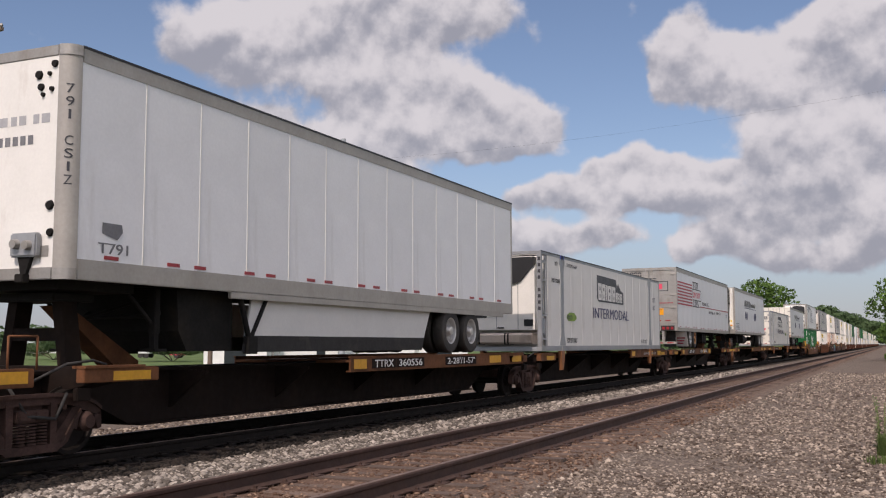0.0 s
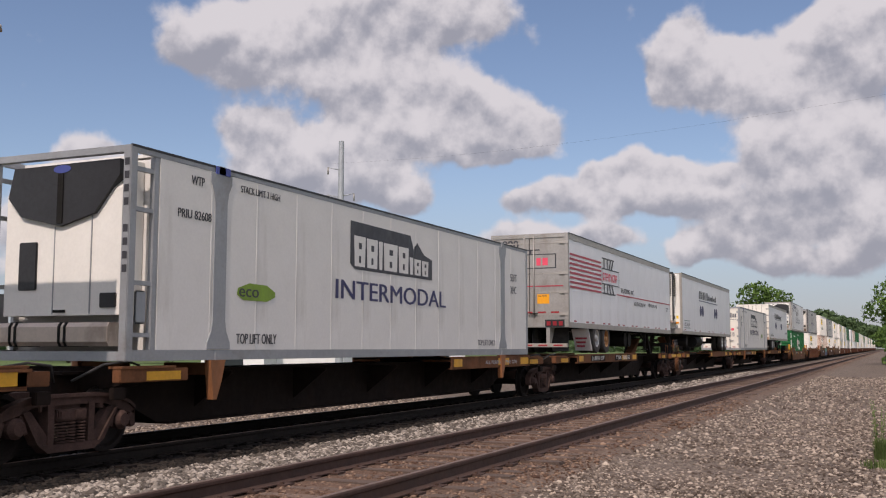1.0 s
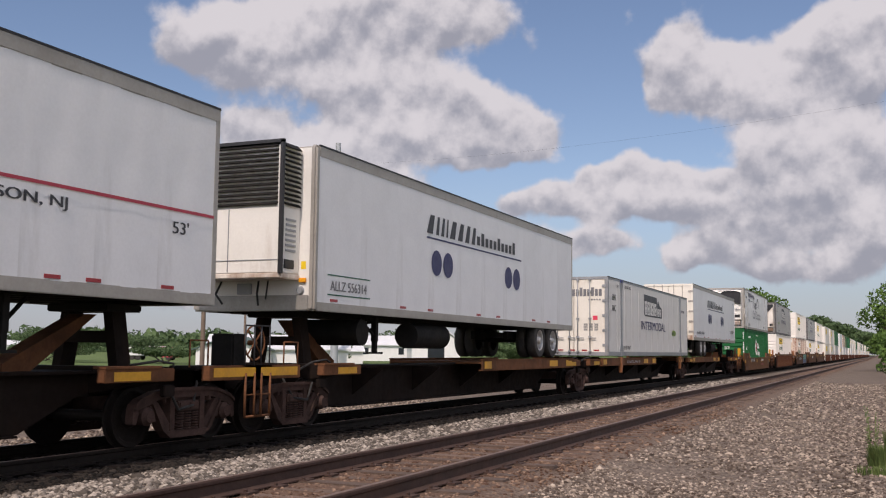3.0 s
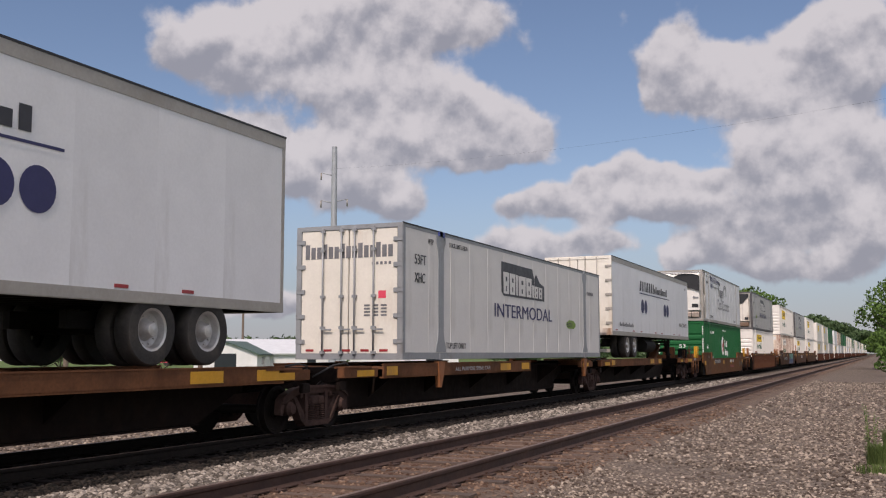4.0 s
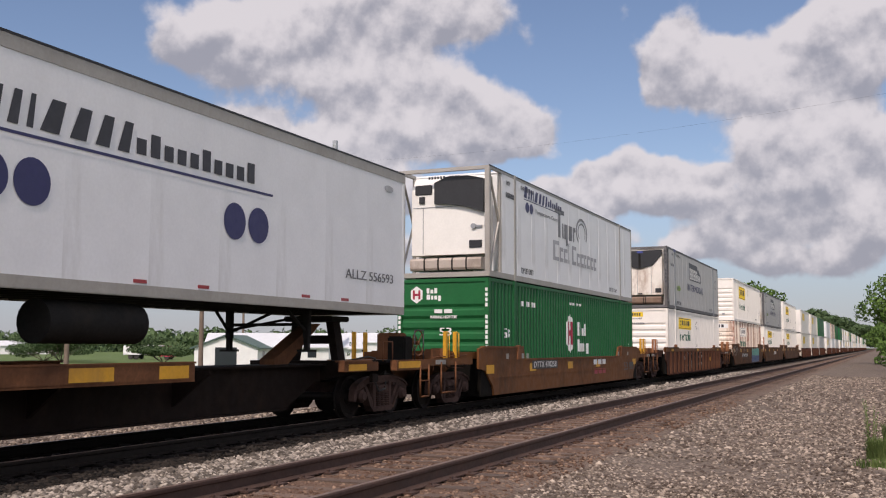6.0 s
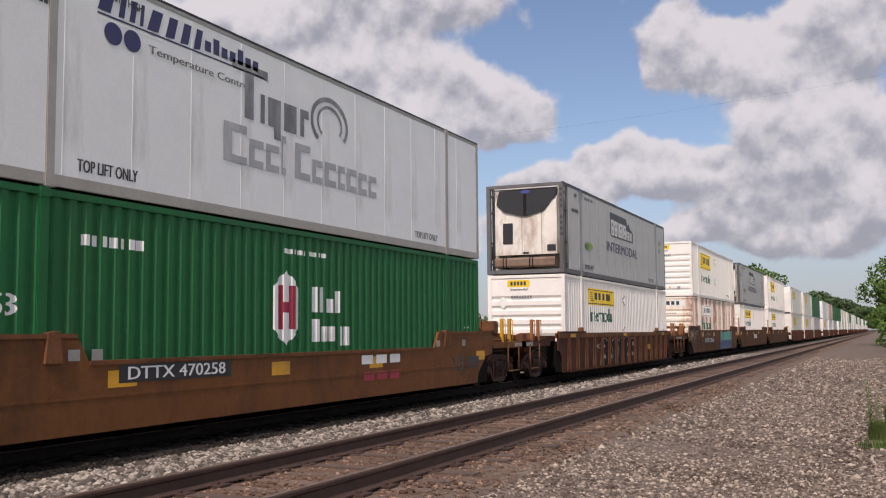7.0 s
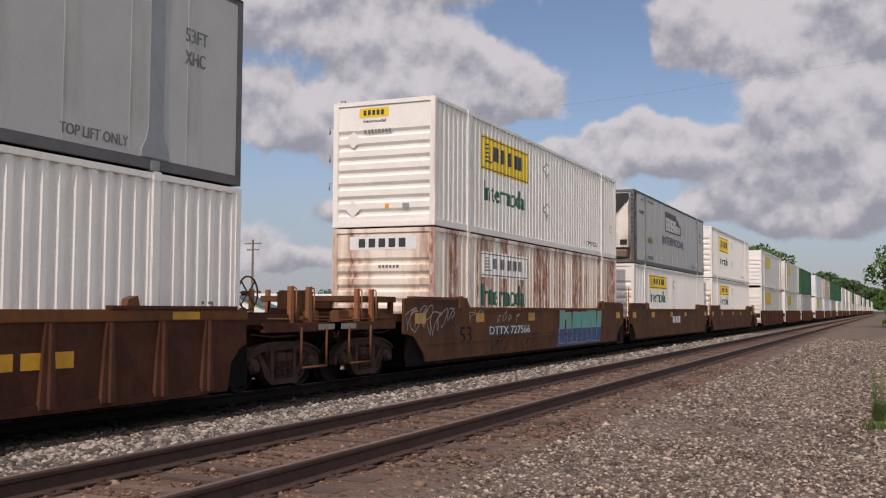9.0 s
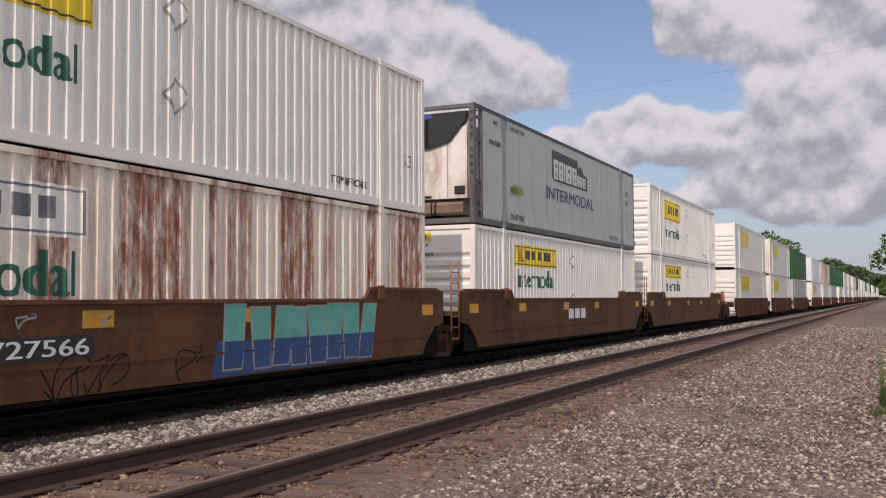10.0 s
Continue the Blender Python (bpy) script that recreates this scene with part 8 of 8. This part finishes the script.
for x, y, h, seed in ((-0.20, 17.0, 0.78, 61), (0.14, 17.6, 0.7, 62), (0.3, 19.5, 0.8, 63), (0.45, 21.5, 0.9, 64)):
    tall_weed(x, y, h, seed, "upright leafy green weed in the gravel")
for x, y, h, w, seed, n in ((-0.02, 15.9, 0.34, 0.5, 71, 900), (0.35, 15.7, 0.36, 0.6, 72, 900), (-0.12, 14.9, 0.12, 0.6, 73, 260), (0.25, 18.4, 0.4, 0.6, 74, 700), (0.5, 20.5, 0.42, 0.8, 75, 800), (0.62, 23.0, 0.5, 0.9, 76, 800), (0.75, 26.5, 0.5, 1.1, 77, 800)):
    grass_tuft(x, y, h, w, seed, n, "yellow-green grass tuft at the gravel's edge")

for x, y, h, w, seed, n, s, mt in ((0.62, 24.0, 1.2, 1.0, 33, 900, 0.06, "leaf"),
                                   (0.85, 31, 1.5, 1.6, 34, 900, 0.07, "leaf"), (1.0, 40, 1.9, 2.0, 35, 1000, 0.1, "leaf"), (1.0, 55, 2.6, 3.0, 36, 1000, 0.12, "leaf"), (1.4, 75, 3.2, 4.0, 37, 1000, 0.15, "leaf"),
                                   (-98, 101, 5.2, 15, 38, 9000, 0.15, "leaf_far"), (-84, 104, 3.8, 13, 39, 8000, 0.15, "leaf_far"), (-112, 112, 4.0, 15, 40, 8000, 0.15, "leaf_far"), (-72, 118, 3.6, 12, 41, 7000, 0.15, "leaf_far"), (-52, 150, 4.0, 13, 42, 7000, 0.17, "leaf_far")):
    bush(x, y, ground_z(x), h, w, "green leafy bush beside the line", seed, n, s, mt)


def wood_pole(az, d, top_el, r, arms, label, cap=None, mat="wood_pole"):
    x, y = at_bearing(az, d)
    h = 1.185 + d * math.tan(radians(top_el)) + 0.8
    t = thing("utility_pole", label, "pole", "line poles", at=(x, y, -0.8))
    part("shaft", Geo().tube((0, 0, -0.2), (0, 0, h), r, 14, r * 0.75), M[mat], t)
    for dz, w in arms:
        a = part("cross_arm", Geo().box(-w, w, -0.06, 0.06, h - dz - 0.06, h - dz + 0.06), M[mat], t)
        for k in (-0.9, -0.45, 0.45, 0.9):
            part("insulator", Geo().lathe([(0, 0.03), (0.05, 0.06), (0.1, 0.05), (0.14, 0.02)], 10, "z", (k * w, 0, h - dz + 0.06)), M["alu_worn"], a)
    if cap:
        part("cap", Geo().prism([(-0.32, h - 0.05), (0.32, h - 0.05), (0.0, h + 0.16)], -0.25, 0.25, "y"), M["orange_rust"], t, "small orange peaked cap")
    return t


wood_pole(44.55, 66, 7.25, 0.16, [], "tall bare wooden pole beyond the train")
wood_pole(49.4, 36, 17.6, 0.17, [(0.9, 0.5)], "tall wooden pole with equipment near its top")
wood_pole(35.2, 130, 3.8, 0.17, [(0.5, 1.2), (1.3, 0.9)], "wooden utility pole with cross arms")
wood_pole(37.5, 32, 3.4, 0.085, [], "brown post with a small orange peaked cap", cap=True)


def steel_pole():
    d = 115.0
    x, y = at_bearing(30.15, d)
    t = thing("transmission_pole", "tall grey steel transmission pole with short arms", "pole", at=(x, y, -0.8))
    h = 1.185 + 0.8 + d * math.tan(radians(11.66))
    part("shaft", Geo().tube((0, 0, -0.2), (0, 0, h), 0.46, 20, 0.30), M["galv"], t)
    for dz, s in ((3.4, -1), (6.6, -1), (9.8, -1), (6.4, 1)):
        ux, uy = 0.86, 0.5
        a = part("arm", Geo().tube((0, 0, h - dz), (s * 1.5 * ux, s * 1.5 * uy, h - dz + 0.35), 0.07, 8, 0.05), M["galv"], t)
        part("insulator", Geo().tube((s * 1.5 * ux, s * 1.5 * uy, h - dz + 0.3), (s * 1.5 * ux, s * 1.5 * uy, h - dz - 0.5), 0.09, 8), M["alu_worn"], a)


steel_pole()


def power_wire():
    # one conductor from the steel pole over the line, hanging in a shallow bow
    t = thing("power_wire", "thin dark overhead power wire crossing the line", "wire")
    for dz in (0.0,):
        pts = []
        for k in range(41):
            s = k / 40
            pts.append((-57.8 + 122 * s, 99.4 - 40 * s, 22.3 + dz - 15.0 * s * (1 - s) + 3.0 * s))
        part("conductor", Geo().path(pts, 0.004, 5), M["soot"], t)


power_wire()


def gable_house(az, d, turn, w, l, eave, ridge, wall, roof, label, name="farm_building", windows=2, cat="building"):
    x, y = at_bearing(az, d)
    t = thing(name, label, cat, at=(x, y, -0.8))
    t.rotation_euler = (0, 0, radians(turn))
    part("wall_shell", Geo().prism([(-w / 2, 0), (w / 2, 0), (w / 2, eave), (0, ridge - 0.12), (-w / 2, eave)], -l / 2, l / 2, "y"), wall, t)
    for s in (-1, 1):
        part("roof", Geo().prism([(s * (w / 2 + 0.4), eave - 0.2), (s * (w / 2 + 0.4), eave - 0.05), (0, ridge + 0.1), (0, ridge - 0.06)], -l / 2 - 0.3, l / 2 + 0.3, "y"), roof, t)
    for k in range(windows):
        yy = -l / 2 + l * (k + 0.5) / windows
        q = part("window", Geo().box(w / 2 - 0.02, w / 2 + 0.03, yy - 0.5, yy + 0.5, eave * 0.4, eave * 0.8), M["window"], t)
    part("door", Geo().box(-1.2, 1.2, -l / 2 - 0.04, -l / 2 + 0.02, 0, min(eave, 2.6)), M["window"], t)


gable_house(35.4, 118, 20, 7, 11, 2.0, 3.3, M["barn"], M["dark_roof"], "low shed with a dark green roof")
gable_house(33.2, 122, -60, 9, 16, 2.1, 3.6, M["barn"], M["metal_roof"], "long white shed with a pale metal roof")
gable_house(31.2, 150, -55, 8, 13, 1.9, 3.2, M["barn"], M["metal_roof"], "long white shed with a pale metal roof")
gable_house(27.4, 190, -60, 8, 13, 3.0, 4.6, M["barn"], M["metal_roof"], "white farm building with a pale roof")
gable_house(24.5, 150, 30, 7, 9, 3.2, 6.0, M["barn"], M["metal_roof"], "white barn with a steep pale roof")
gable_house(46.5, 300, -40, 8, 14, 2.4, 3.6, M["barn"], M["metal_roof"], "white farm building beside the field")


def parked_van(az, d, turn, l, label):
    x, y = at_bearing(az, d)
    t = thing("parked_truck", label, "truck", "parked trucks", at=(x, y, -0.8))
    t.rotation_euler = (0, 0, radians(turn))
    part("box", Geo().box(-1.2, 1.2, 0, l, 0.75, 2.3, 0.06), M["white"], t)
    part("cab", Geo().prism([(-2.2, 0.5), (-0.1, 0.5), (-0.1, 2.1), (-1.3, 2.1), (-1.7, 1.4), (-2.2, 1.3)], -1.1, 1.1, "x"), M["pink"], t, "red cab")
    part("side_mark", Geo().box(1.2, 1.215, l * 0.3, l * 0.55, 1.2, 1.8), M["ink_grey"], t)
    for yy in (-1.2, l - 1.2, l - 2.2):
        for s in (-1, 1):
            part("wheel", Geo().lathe([(s * 0.85, 0.0), (s * 0.85, 0.42), (s * 1.1, 0.42), (s * 1.1, 0.2), (s * 1.06, 0.0)], 18, "x", (0, yy, 0.45)), M["rubber"], t)


parked_van(39.6, 170, 108, 6.0, "parked white box truck with a red cab")


# ---- what moves ----
def run(t):
    """Metres that the train has come forward by t seconds."""
    return 17.175 * t - 0.01526 * t * t


def motions():
    times = [0.0, 1 / 30] + [k * 0.5 for k in range(1, 20)] + [10 - 1 / 30, 10.0]
    for ob, y, z in MOVERS:
        walk(ob, [(t, pose(TRAIN_X, y - run(t), z)) for t in times])
        if y < 176:
            for part_of in ob.children_recursive:
                if part_of.name.startswith("wheel_set"):
                    x0, y0, z0 = part_of.location
                    walk(part_of, [(k / 30, pose(x0, y0, z0, math.degrees(run(k / 30) / 0.415))) for k in range(301)])


motions()
